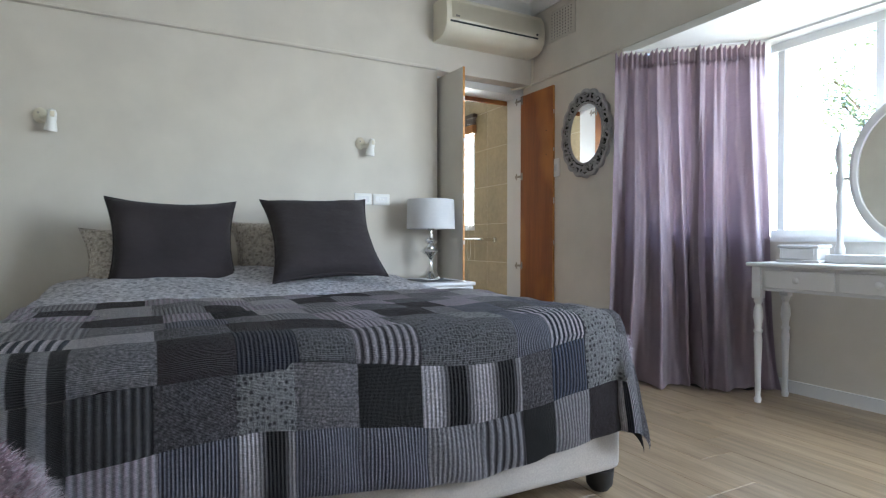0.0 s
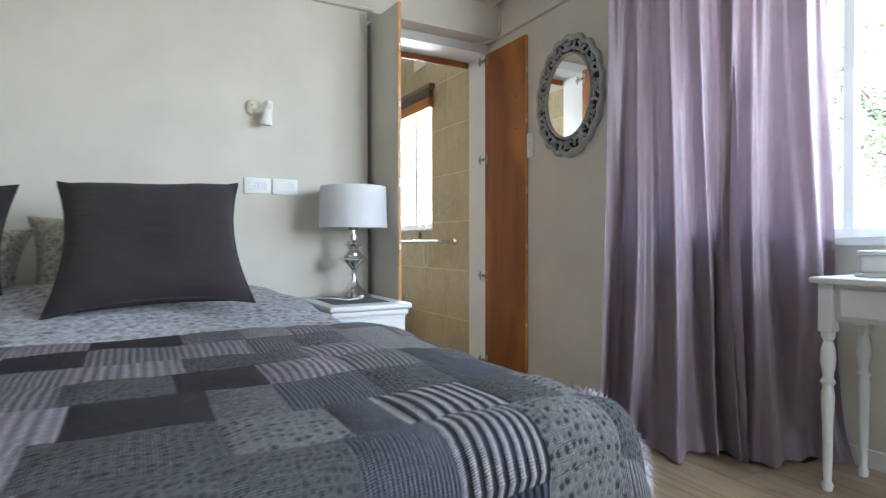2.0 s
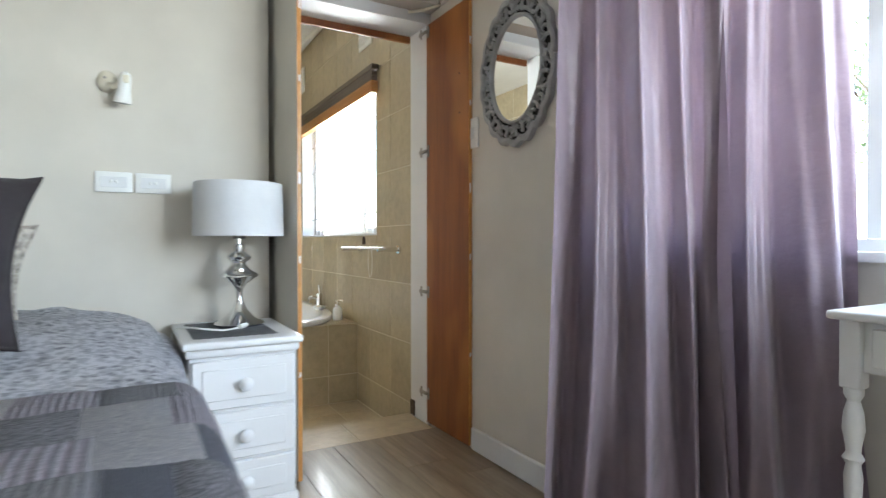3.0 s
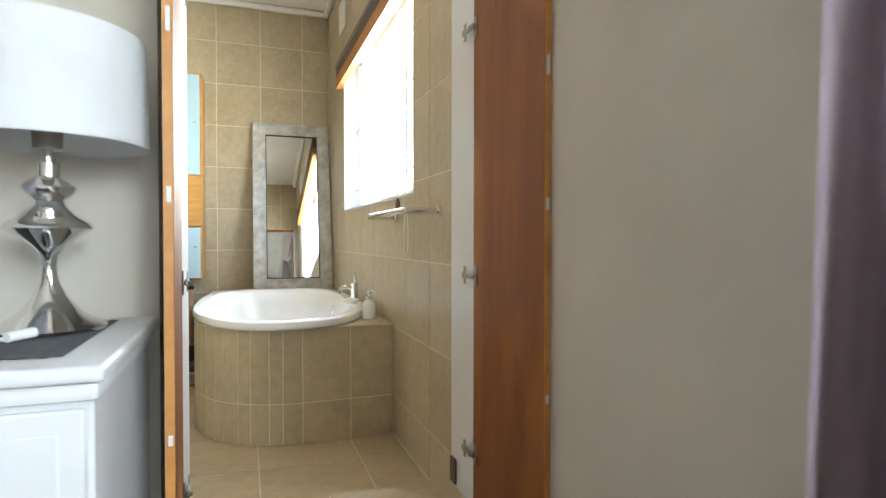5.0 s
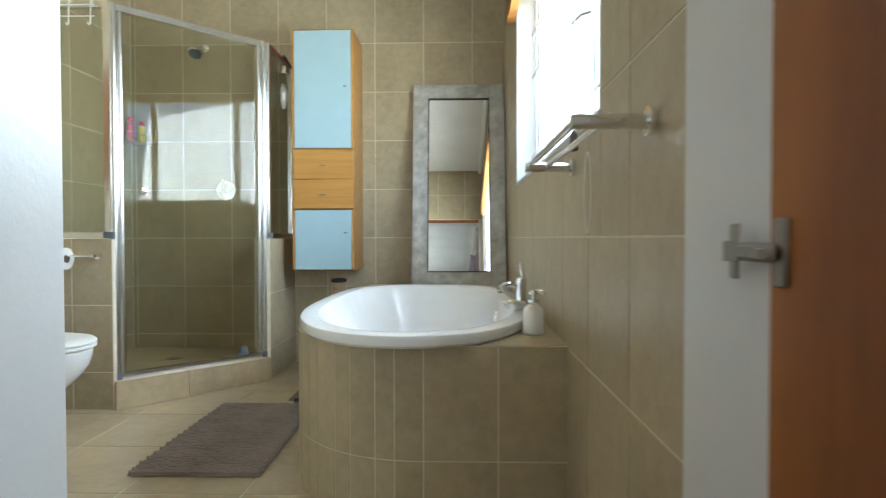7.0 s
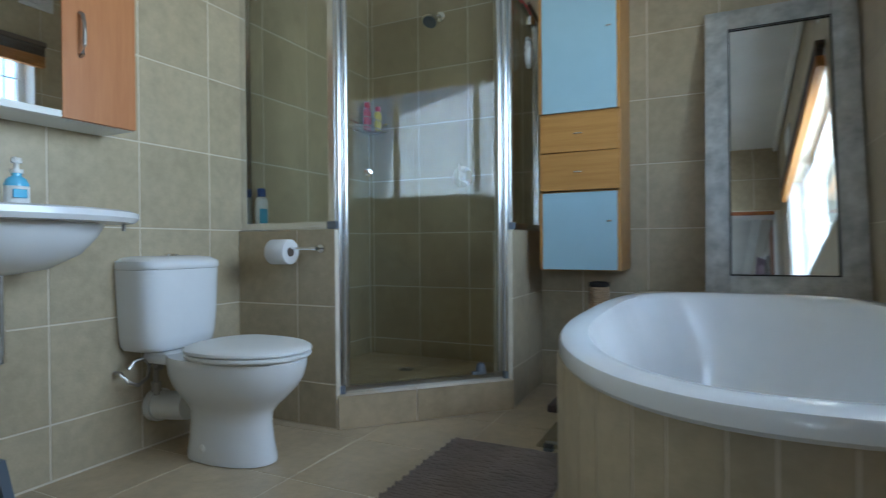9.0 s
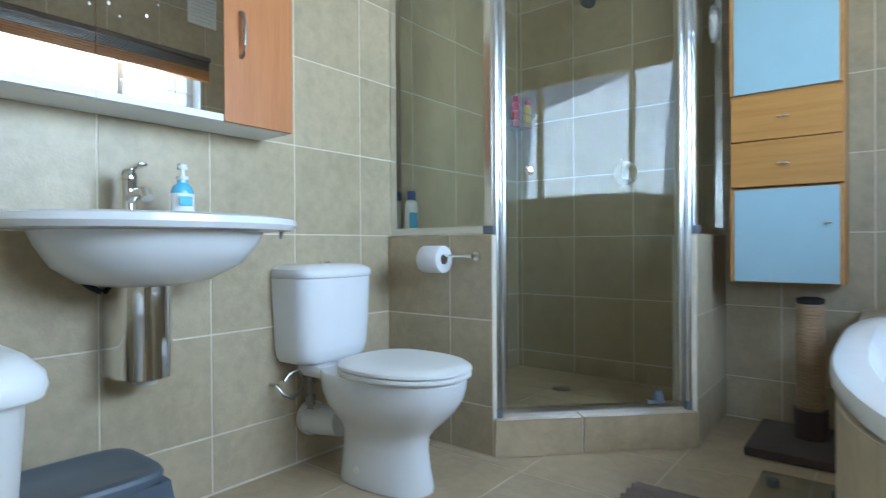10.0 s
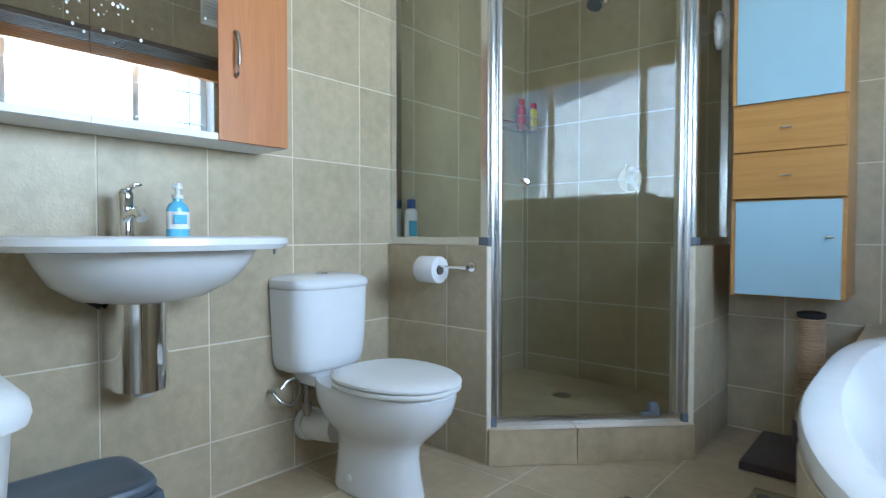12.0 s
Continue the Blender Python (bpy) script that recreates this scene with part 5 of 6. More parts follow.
def diag_round(s0, s1, n0, z0, z1, bulge):
    """Upright extrusion with a rounded front on the slanting shower face."""
    d = (SR - SL).normalized()
    n0 -= SET_BACK
    sm, hw = (s0 + s1) / 2, (s1 - s0) / 2
    pts = [SL + d * (sm + hw * math.cos(math.pi * k / 10)) + kerb_n * (n0 + bulge * math.sin(math.pi * k / 10)) for k in range(11)]
    pts += [SL + d * s0 + kerb_n * (n0 - 0.03), SL + d * s1 + kerb_n * (n0 - 0.03)]
    return bm_prism([tuple(p) for p in pts], z0, z1)


def shower_screen():
    e = thing("shower_screen", (-1.69, 2.66, KERB_Z), "aluminium framed glass shower enclosure with a pivot door", "shower enclosure")
    L = (SR - SL).length
    b0 = KERB_Z + 0.0015
    part("bottom_rail", diag_box(0.03, L - 0.03, -0.022, 0.010, b0, b0 + 0.030), ALU, e)
    part("top_rail", diag_box(0.03, L - 0.03, -0.022, 0.010, SH_TOP - 0.032, SH_TOP), ALU, e)
    for s0 in (0.0, L - 0.032):
        part("post", diag_round(s0, s0 + 0.032, 0.008, b0, SH_TOP, 0.013), ALU, e)
    for s0 in (0.034, L - 0.060):
        part("door_stile", diag_round(s0, s0 + 0.026, 0.004, b0 + 0.034, SH_TOP - 0.036, 0.010), ALU, e)
    part("door_glass", diag_box(0.058, L - 0.058, -0.008, -0.003, b0 + 0.032, SH_TOP - 0.034), SHGLASS, e, "clear shower door glass", False)
    for s0 in (-0.004, L - 0.034):
        part("corner_cap", diag_box(s0, s0 + 0.040, -0.026, 0.022, b0 + 0.0005, b0 + 0.034), RUBBER, e, "grey plastic corner cap")
    p = SL + (SR - SL).normalized() * 0.145 - kerb_n * SET_BACK
    kn = bm_lathe([(0.006, 0.0), (0.006, 0.012), (0.017, 0.016), (0.019, 0.024), (0.012, 0.031), (0.002, 0.032)], 20)
    bmesh.ops.transform(kn, matrix=Matrix.Translation((p.x + 0.004, p.y - 0.004, 0.935)) @ Matrix.Rotation(radians(45), 4, "Z") @ Matrix.Rotation(radians(90), 4, "X"), verts=kn.verts)
    part("door_knob", kn, CHROME, e, "round chrome door knob")
    p = SL + (SR - SL).normalized() * (L - 0.155) - kerb_n * SET_BACK
    part("door_stop", bm_join(diag_box(L - 0.20, L - 0.13, 0.0, 0.022, b0 + 0.031, b0 + 0.046), bm_lathe([(0.022, 0.0), (0.024, 0.01), (0.017, 0.034), (0.004, 0.04)], 16, (p.x + 0.008, p.y - 0.008, b0 + 0.046))), RUBBER, e, "grey plastic door roller")
    # side panels on the low walls
    z0, z1 = STUB_Z + 0.002, SH_TOP
    part("side_rail", bm_span(X_T + 0.002, -2.027, 2.352, 2.382, z0, z0 + 0.030), ALU, e)
    part("side_rail", bm_span(X_T + 0.002, -2.027, 2.352, 2.382, z1 - 0.028, z1), ALU, e)
    part("wall_profile", bm_span(X_T + 0.002, X_T + 0.036, 2.351, 2.383, z0 + 0.031, z1 - 0.029), ALU, e)
    part("side_stile", bm_span(-2.057, -2.025, 2.351, 2.383, z0 + 0.031, z1 - 0.029), ALU, e)
    part("side_glass", bm_span(X_T + 0.030, -2.052, 2.364, 2.369, z0 + 0.025, z1 - 0.022), SHGLASS, e, "clear fixed side glass", False)
    part("side_rail", bm_span(-1.457, -1.427, 2.955, Y_F - 0.002, z0, z0 + 0.030), ALU, e)
    part("side_rail", bm_span(-1.457, -1.427, 2.955, Y_F - 0.002, z1 - 0.028, z1), ALU, e)
    part("wall_profile", bm_span(-1.458, -1.426, Y_F - 0.036, Y_F - 0.002, z0 + 0.031, z1 - 0.029), ALU, e)
    part("side_stile", bm_span(-1.458, -1.426, 2.955, 2.985, z0 + 0.031, z1 - 0.029), ALU, e)
    part("side_glass", bm_span(-1.444, -1.439, 2.980, Y_F - 0.030, z0 + 0.025, z1 - 0.022), SHGLASS, e, "clear fixed side glass", False)
    for x0, y0, x1, y1 in ((-2.063, 2.345, -2.012, 2.389), (-1.464, 2.945, -1.420, 2.990)):
        part("corner_cap", bm_span(x0, x1, y0, y1, z0 - 0.001, z0 + 0.0305, 0.002), RUBBER, e, "grey plastic corner cap")


shower_screen()

sh = thing("overhead_shower", (-2.04, Y_F, 1.960), "chrome shower head on a short wall arm", "shower head")
part("arm", bm_tube([(-2.04, Y_F - 0.002, 2.000), (-2.04, Y_F - 0.06, 1.995), (-2.04, Y_F - 0.11, 1.970)], 0.010, 12), CHROME, sh)
ro = bm_lathe([(0.0, 0.0), (0.03, 0.0), (0.03, 0.004), (0.012, 0.010), (0.0, 0.010)], 18)
bmesh.ops.transform(ro, matrix=pose(-2.04, Y_F - 0.0015, 2.000, 90, 0, 0), verts=ro.verts)
part("rose", ro, CHROME, sh)
hd = bm_lathe([(0.012, 0.07), (0.018, 0.05), (0.028, 0.035), (0.047, 0.015), (0.05, 0.0), (0.044, -0.006), (0.0, -0.006)], 24)
bmesh.ops.transform(hd, matrix=pose(-2.04, Y_F - 0.145, 1.922, -32, 0, 0), verts=hd.verts)
part("head", hd, CHROME, sh)
nz = bm_lathe([(0.0, 0.0), (0.040, 0.0), (0.040, 0.003), (0.0, 0.003)], 24)
bmesh.ops.transform(nz, matrix=pose(-2.04, Y_F - 0.145, 1.922, -32, 0, 0) @ Matrix.Translation((0, 0, -0.0095)), verts=nz.verts)
part("nozzle_face", nz, RUBBER, sh)
sm = thing("shower_mixer", (-2.0, Y_F, 1.02), "round chrome shower valve on the tiled wall", "tap")
ro = bm_lathe([(0.0, 0.0), (0.062, 0.0), (0.065, 0.004), (0.045, 0.010), (0.026, 0.014), (0.026, 0.045), (0.0, 0.048)], 28)
bmesh.ops.transform(ro, matrix=pose(-1.90, Y_F - 0.0015, 1.02, 90, 0, 0), verts=ro.verts)
part("valve", ro, CHROME, sm)
part("lever", bm_box((0.018, 0.016, 0.10), (-1.90, Y_F - 0.052, 1.045), 0.006, 2), CHROME, sm)


def shelf_basket(name, x0, y0, w, d, z, label):
    e = thing(name, (x0, y0, z), label, "shower caddy")
    for h in (0.0, 0.05):
        part("ring", bm_tube([(x0, y0, z + h), (x0 + w, y0, z + h), (x0 + w, y0 + d, z + h), (x0, y0 + d, z + h)], 0.003, 6, True), CHROME, e)
    for k in range(7):
        yy = y0 + d * (k + 0.5) / 7
        part("wire", bm_tube([(x0, yy, z + 0.05), (x0, yy, z), (x0 + w, yy, z), (x0 + w, yy, z + 0.05)], 0.0018, 6), CHROME, e)
    return e


shelf_basket("shower_caddy", X_T + 0.004, 3.195, 0.15, 0.25, 1.335, "wire shower caddy with bottles on the tiled wall")


def bottle(name, at, r, h, mat, cap, label, oval=0.6):
    e = thing(name, at, label, "bottle")
    b = bm_lathe([(r * 0.9, 0.0), (r, 0.006), (r, h * 0.66), (r * 0.85, h * 0.76), (r * 0.5, h * 0.80)], 20)
    bmesh.ops.scale(b, vec=(oval, 1, 1), verts=b.verts)
    bmesh.ops.translate(b, vec=at, verts=b.verts)
    part("bottle_body", b, mat, e)
    part("cap", bm_lathe([(r * 0.55, h * 0.801), (r * 0.55, h * 0.97), (r * 0.45, h)], 16, at), cap, e)
    return e


bottle("shampoo_bottle", (X_T + 0.050, 3.355, 1.339), 0.034, 0.175, RED, RED, "red shampoo bottle in the wire caddy")
bottle("shower_gel_bottle", (X_T + 0.105, 3.395, 1.339), 0.032, 0.15, YELLOW, RED, "yellow shower gel bottle in the wire caddy")
sb = bottle("shampoo_bottle", (X_T + 0.075, 2.405, STUB_Z + 0.001), 0.036, 0.20, PLASTIC_W, NAVY, "white shampoo bottle with a navy cap on the low shower wall")
part("wrapper", bm_box((0.012, 0.045, 0.07), (X_T + 0.093, 2.398, STUB_Z + 0.07), 0.004, 2), SOAPBLUE, sb, "blue printed patch")
bottle("body_wash_bottle", (-1.479, 3.050, STUB_Z + 0.001), 0.034, 0.21, SOAPBLUE, NAVY, "blue body wash bottle on the low shower wall")
hook = thing("towel_hook", (-1.36, Y_F, 1.80), "small chrome wall bracket with a mesh puff hanging from it", "hook")
part("bracket", bm_tube([(-1.40, Y_F - 0.003, 1.83), (-1.405, Y_F - 0.12, 1.83), (-1.41, Y_F - 0.26, 1.86)], 0.010, 10), DARKRAIL, hook)
part("shade_cup", bm_lathe([(0.006, 0.05), (0.02, 0.045), (0.026, 0.0), (0.022, -0.002)], 16, (-1.42, Y_F - 0.20, 1.765)), CHROME, hook)
pf = bmesh.new()
rr = random.Random(9)
for k in range(420):
    d = Vector((rr.gauss(0, 1), rr.gauss(0, 1), rr.gauss(0, 1))).normalized()
    c = Vector((-1.405, Y_F - 0.28, 1.60)) + Vector((d.x * 0.022, d.y * 0.022, d.z * 0.085)) * rr.uniform(0.6, 1)
    s_ = d.orthogonal().normalized() * 0.010
    t_ = d.cross(s_).normalized() * 0.010
    vs = [pf.verts.new(c + a) for a in (s_, t_, -s_, -t_)]
    pf.faces.new(vs)
part("mesh_puff", pf, PLASTIC_W, hook, "crumpled pale mesh puff", False)


rack = thing("wire_hanger", (-2.290, 2.367, 1.865), "white wire rack hooked over the shower side glass", "wire rack")
for zz in (1.79, 1.845):
    part("rail", bm_tube([(-2.480, 2.342, zz), (-2.090, 2.342, zz)], 0.0035, 8), PLASTIC_W, rack)
for xx in (-2.440, -2.330, -2.220, -2.110):
    part("hook", bm_tube([(xx, 2.382, 1.84), (xx, 2.382, 1.869), (xx, 2.367, 1.872), (xx, 2.346, 1.869), (xx, 2.342, 1.79), (xx, 2.342, 1.755), (xx, 2.330, 1.742), (xx, 2.320, 1.752)], 0.003, 8), PLASTIC_W, rack)
carton = thing("small_carton", (-1.36, 3.35, 1.86), "small dark red and black carton beside the tall cabinet", "carton")
part("sleeve", bm_span(-1.392, -1.337, 3.32, 3.449, 1.842, 1.985, 0.002), RED, carton)
part("band", bm_span(-1.3935, -1.3355, 3.3185, 3.3195, 1.842, 1.872), DARK, carton)
part("band", bm_span(-1.3935, -1.3355, 3.3185, 3.3195, 1.955, 1.985), DARK, carton)
dish = thing("soap_dish", (-0.10, 1.80, DECK + 0.044), "pale frosted soap dish on the tub rim", "soap dish")
part("bowl", bm_loft([superring(-0.075, 1.80, 0.030, 0.045, DECK + 0.0435, 28, 2.6), superring(-0.075, 1.80, 0.046, 0.064, DECK + 0.064, 28, 2.6), superring(-0.075, 1.80, 0.047, 0.065, DECK + 0.067, 28, 2.6), superring(-0.075, 1.80, 0.041, 0.059, DECK + 0.064, 28, 2.6), superring(-0.075, 1.80, 0.026, 0.040, DECK + 0.049, 28, 2.6)]), PLASTIC_W, dish)
part("soap_bar", bm_loft([superring(-0.075, 1.80, 0.022, 0.034, DECK + 0.0495, 24, 2.6), superring(-0.075, 1.80, 0.026, 0.040, DECK + 0.060, 24, 2.6), superring(-0.075, 1.80, 0.024, 0.037, DECK + 0.071, 24, 2.6), superring(-0.075, 1.80, 0.014, 0.025, DECK + 0.075, 24, 2.6)]), CREAM, dish, "cream bar of soap")


# toilet
def toilet():
    yc = 1.930
    e = thing("toilet", (-2.270, yc, BATH_Z), "white close-coupled ceramic toilet with closed lid", "toilet")

    def ring(x_back, x_front, half, z, n=36, back=0.7):
        """Egg-shaped ring: rounder in front, squarer behind."""
        out = []
        xm = x_back + (x_front - x_back) * 0.42
        for k in range(n):
            t = math.tau * k / n
            c, s_ = math.cos(t), math.sin(t)
            x = xm + (x_front - xm) * c if c > 0 else xm + (xm - x_back) * math.copysign(abs(c) ** back, c)
            out.append((x, yc + half * math.copysign(abs(s_) ** 0.9, s_), z))
        return out

    zf = BATH_Z
    pan = ((-2.375, -1.995, 0.106, 0.0005), (-2.375, -1.993, 0.106, 0.015), (-2.368, -2.006, 0.099, 0.07), (-2.362, -2.015, 0.094, 0.14), (-2.362, -2.010, 0.097, 0.18), (-2.370, -1.985, 0.114, 0.21), (-2.390, -1.948, 0.138, 0.24),
           (-2.410, -1.913, 0.160, 0.275), (-2.425, -1.885, 0.174, 0.315), (-2.430, -1.873, 0.180, 0.355), (-2.430, -1.870, 0.181, 0.378), (-2.430, -1.876, 0.176, 0.385))
    part("pedestal", bm_loft([ring(a, b, h, zf + z) for a, b, h, z in pan]), CERAMIC, e, "flared ceramic pan")
    part("seat", bm_loft([ring(-2.315, -1.868, 0.183, zf + 0.3865), ring(-2.320, -1.860, 0.190, zf + 0.392), ring(-2.320, -1.860, 0.190, zf + 0.400), ring(-2.315, -1.866, 0.186, zf + 0.404)]), PLASTIC_W, e)
    part("lid", bm_loft([ring(-2.315, -1.866, 0.187, zf + 0.4065), ring(-2.320, -1.858, 0.192, zf + 0.411), ring(-2.320, -1.860, 0.191, zf + 0.419), ring(-2.312, -1.873, 0.182, zf + 0.427), ring(-2.290, -1.910, 0.155, zf + 0.433), ring(-2.240, -1.980, 0.10, zf + 0.436)]), PLASTIC_W, e)
    for sy in (-1, 1):
        part("lid_hinge", bm_tube([(-2.332, yc + sy * 0.075 - 0.02, zf + 0.405), (-2.332, yc + sy * 0.075 + 0.02, zf + 0.405)], 0.011, 12), PLASTIC_W, e)

    def cis(x_front, half, z, rear=X_T + 0.006):
        out = []
        n = 30
        for k in range(n + 1):
            t = -math.pi / 2 + math.pi * k / n
            c, s_ = math.cos(t), math.sin(t)
            out.append((rear + (x_front - rear) * abs(c) ** 0.35, 1.902 + half * math.copysign(abs(s_) ** 0.55, s_), z))
        return out

    part("cistern", bm_loft([cis(-2.425, 0.125, 0.221), cis(-2.405, 0.146, 0.226), cis(-2.388, 0.160, 0.245), cis(-2.380, 0.166, 0.28), cis(-2.374, 0.171, 0.36), cis(-2.370, 0.178, 0.527), cis(-2.370, 0.178, 0.531)]), CERAMIC, e)
    part("cistern_lid", bm_loft([cis(-2.366, 0.176, 0.5325), cis(-2.362, 0.179, 0.538), cis(-2.362, 0.179, 0.552), cis(-2.370, 0.177, 0.563), cis(-2.395, 0.155, 0.575), cis(-2.440, 0.11, 0.581)]), CERAMIC, e)
    part("flush_button", bm_lathe([(0.024, 0.0), (0.024, 0.006), (0.018, 0.009), (0.0, 0.009)], 20, (-2.470, 1.897, 0.581)), CHROME, e)
    part("pan_neck", bm_span(-2.530, -2.370, yc - 0.125, yc + 0.065, 0.170, 0.220, 0.02, 2), CERAMIC, e)
    part("waste_pipe", bm_tube([(-2.400, yc - 0.02, 0.0), (-2.470, yc - 0.035, -0.005), (-2.560, yc - 0.04, -0.01)], 0.055, 18), PLASTIC_W, e, "white waste pipe")
    part("pipe_collar", bm_tube([(-2.532, yc - 0.038, -0.008), (-2.561, yc - 0.04, -0.01)], 0.064, 20), PLASTIC_W, e)
    part("supply_hose", bm_tube([(-2.559, 1.722, 0.150), (-2.520, 1.717, 0.152), (-2.500, 1.732, 0.118), (-2.500, 1.772, 0.098), (-2.500, 1.812, 0.12), (-2.500, 1.819, 0.165), (-2.500, 1.792, 0.195), (-2.500, 1.757, 0.190), (-2.500, 1.732, 0.165)], 0.007, 8), STEEL, e, "braided steel supply hose")
    part("stop_valve", bm_join(bm_tube([(-2.480, 1.832, 0.225), (-2.480, 1.832, 0.05)], 0.010, 10), bm_tube([(-2.480, 1.832, 0.10), (-2.480, 1.832, 0.065)], 0.018, 12), bm_tube([(-2.480, 1.832, 0.16), (-2.455, 1.832, 0.16)], 0.014, 12)), STEEL, e)
    cp = bm_lathe([(0.016, 0.0), (0.016, 0.004), (0.009, 0.008), (0.0, 0.008)], 14)
    bmesh.ops.transform(cp, matrix=pose(-2.235, yc - 0.0965, BATH_Z + 0.05, 90, 0, 0), verts=cp.verts)
    part("fixing_cap", cp, PLASTIC_W, e)


toilet()


# toilet roll and its peg
tr = thing("toilet_roll_holder", (-2.130, 2.334, 0.60), "chrome peg holder for a toilet roll on the low wall", "toilet roll holder")
part("peg", bm_tube([(-2.075, 2.329, 0.603), (-2.075, 2.252, 0.603)], 0.007, 10), CHROME, tr)
part("rose", bm_tube([(-2.075, 2.328, 0.603), (-2.075, 2.316, 0.603)], 0.018, 16), CHROME, tr)
part("bar", bm_tube([(-2.060, 2.258, 0.603), (-2.130, 2.258, 0.603), (-2.302, 2.258, 0.603)], 0.0065, 10), CHROME, tr)
part("bar_tip", bm_tube([(-2.050, 2.258, 0.603), (-2.070, 2.258, 0.603)], 0.0095, 12), CHROME, tr)
roll = thing("toilet_roll", (-2.237, 2.258, 0.601), "white toilet roll on a chrome peg", "toilet roll")
rb = bmesh.new()
prof_ = [(0.021, -0.05), (0.052, -0.05), (0.054, -0.047), (0.054, 0.047), (0.052, 0.05), (0.021, 0.05)]
rg = [[rb.verts.new((h, r * math.cos(math.tau * k / 28), r * math.sin(math.tau * k / 28))) for k in range(28)] for r, h in prof_]
for a, b in zip(rg, rg[1:] + rg[:1]):
    for k in range(28):
        rb.faces.new((a[k], a[(k + 1) % 28], b[(k + 1) % 28], b[k]))
bmesh.ops.recalc_face_normals(rb, faces=rb.faces)
bmesh.ops.translate(rb, vec=(-2.237, 2.258, 0.590), verts=rb.verts)
part("paper", rb, SHADE, roll)
part("cardboard_core", bm_tube([(-2.289, 2.258, 0.590), (-2.185, 2.258, 0.590)], 0.0195, 18), BARK, roll, "brown cardboard core")


# basin
def basin():
    yc, zr = 1.240, 0.714
    e = thing("wash_basin", (X_T, yc, zr), "white wall-hung ceramic basin with a wide oval rim", "basin")

    def ring(half, front, z, rear=X_T + 0.002, n=40, p=0.62):
        out = []
        for k in range(n + 1):
            t = -math.pi * 0.72 + math.pi * 1.44 * k / n
            c, s_ = math.cos(t), math.sin(t)
            mid = rear + (front - rear) * 0.44
            out.append((max(mid + (front - mid) * c, rear), yc + half * s_, z))
        return out

    part("bowl", bm_loft([ring(0.090, -2.355, zr - 0.176), ring(0.165, -2.275, zr - 0.162), ring(0.235, -2.190, zr - 0.118), ring(0.272, -2.145, zr - 0.065), ring(0.290, -2.128, zr - 0.028)]), CERAMIC, e)
    part("rim", bm_loft([ring(0.288, -2.128, zr - 0.0275), ring(0.368, -2.075, zr - 0.024), ring(0.384, -2.065, zr - 0.010), ring(0.382, -2.067, zr + 0.006), ring(0.366, -2.080, zr + 0.012), ring(0.28, -2.140, zr + 0.006, X_T + 0.11), ring(0.26, -2.160, zr - 0.012, X_T + 0.12)]), CERAMIC, e)
    part("bracket_screw", bm_tube([(-2.300, yc + 0.345, zr - 0.024), (-2.300, yc + 0.345, zr - 0.046)], 0.006, 8), STEEL, e)
    return e


basin()
pc = thing("basin_trap_cover", (-2.430, 1.19, 0.42), "chrome half-round cover over the basin waste trap", "trap cover")
out_ = [(X_T + 0.004, -0.072)] + [(X_T + 0.10 + 0.085 * math.cos(t), 0.072 * math.sin(t)) for t in [(-math.pi / 2) + math.pi * k / 16 for k in range(17)]] + [(X_T + 0.004, 0.072)]
cov = bm_prism([(x, 1.240 + y) for x, y in out_], 0.285, 0.556)
part("cover", cov, CHROME, pc)
part("trap_cup", bm_lathe([(0.0, 0.0), (0.03, 0.006), (0.036, 0.02), (0.036, 0.034)], 20, (-2.460, 1.245, 0.255)), PLASTIC_W, pc, "white plastic trap end")
part("waste_hose", bm_tube([(-2.540, 1.163, 0.52), (-2.555, 1.14, 0.535), (-2.562, 1.125, 0.55)], 0.008, 8), DARK, pc)


def basin_tap():
    x, y, z = -2.475, 1.210, 0.7205
    e = thing("basin_mixer", (x, y, z), "chrome single-lever basin mixer", "tap")
    part("body", bm_lathe([(0.027, 0.0), (0.028, 0.004), (0.024, 0.012), (0.022, 0.06), (0.023, 0.095), (0.024, 0.11)], 24, (x, y, z)), CHROME, e)
    part("spout", bm_tube([(x + 0.01, y, z + 0.055), (x + 0.06, y, z + 0.072), (x + 0.105, y, z + 0.070), (x + 0.118, y, z + 0.052)], 0.015, 14), CHROME, e)
    part("lever", bm_join(bm_lathe([(0.024, 0.111), (0.025, 0.125), (0.018, 0.138), (0.0, 0.142)], 24, (x, y, z)), bm_box((0.095, 0.026, 0.010), (x + 0.045, y, z + 0.143), 0.004, 2, Matrix.Rotation(radians(-6), 4, "Y"))), CHROME, e)


basin_tap()
hw = pump_bottle("hand_wash_bottle", (-2.410, 1.330, 0.7215), 0.033, 0.115, SOAPBLUE, "blue hand wash bottle with a white pump on the basin", 0.75, PLASTIC_W)
part("printed_block", bm_box((0.004, 0.038, 0.026), (-2.382, 1.325, 0.775), 0.0015), SOAPBLUE, hw, "blue printed block on the wrapper")


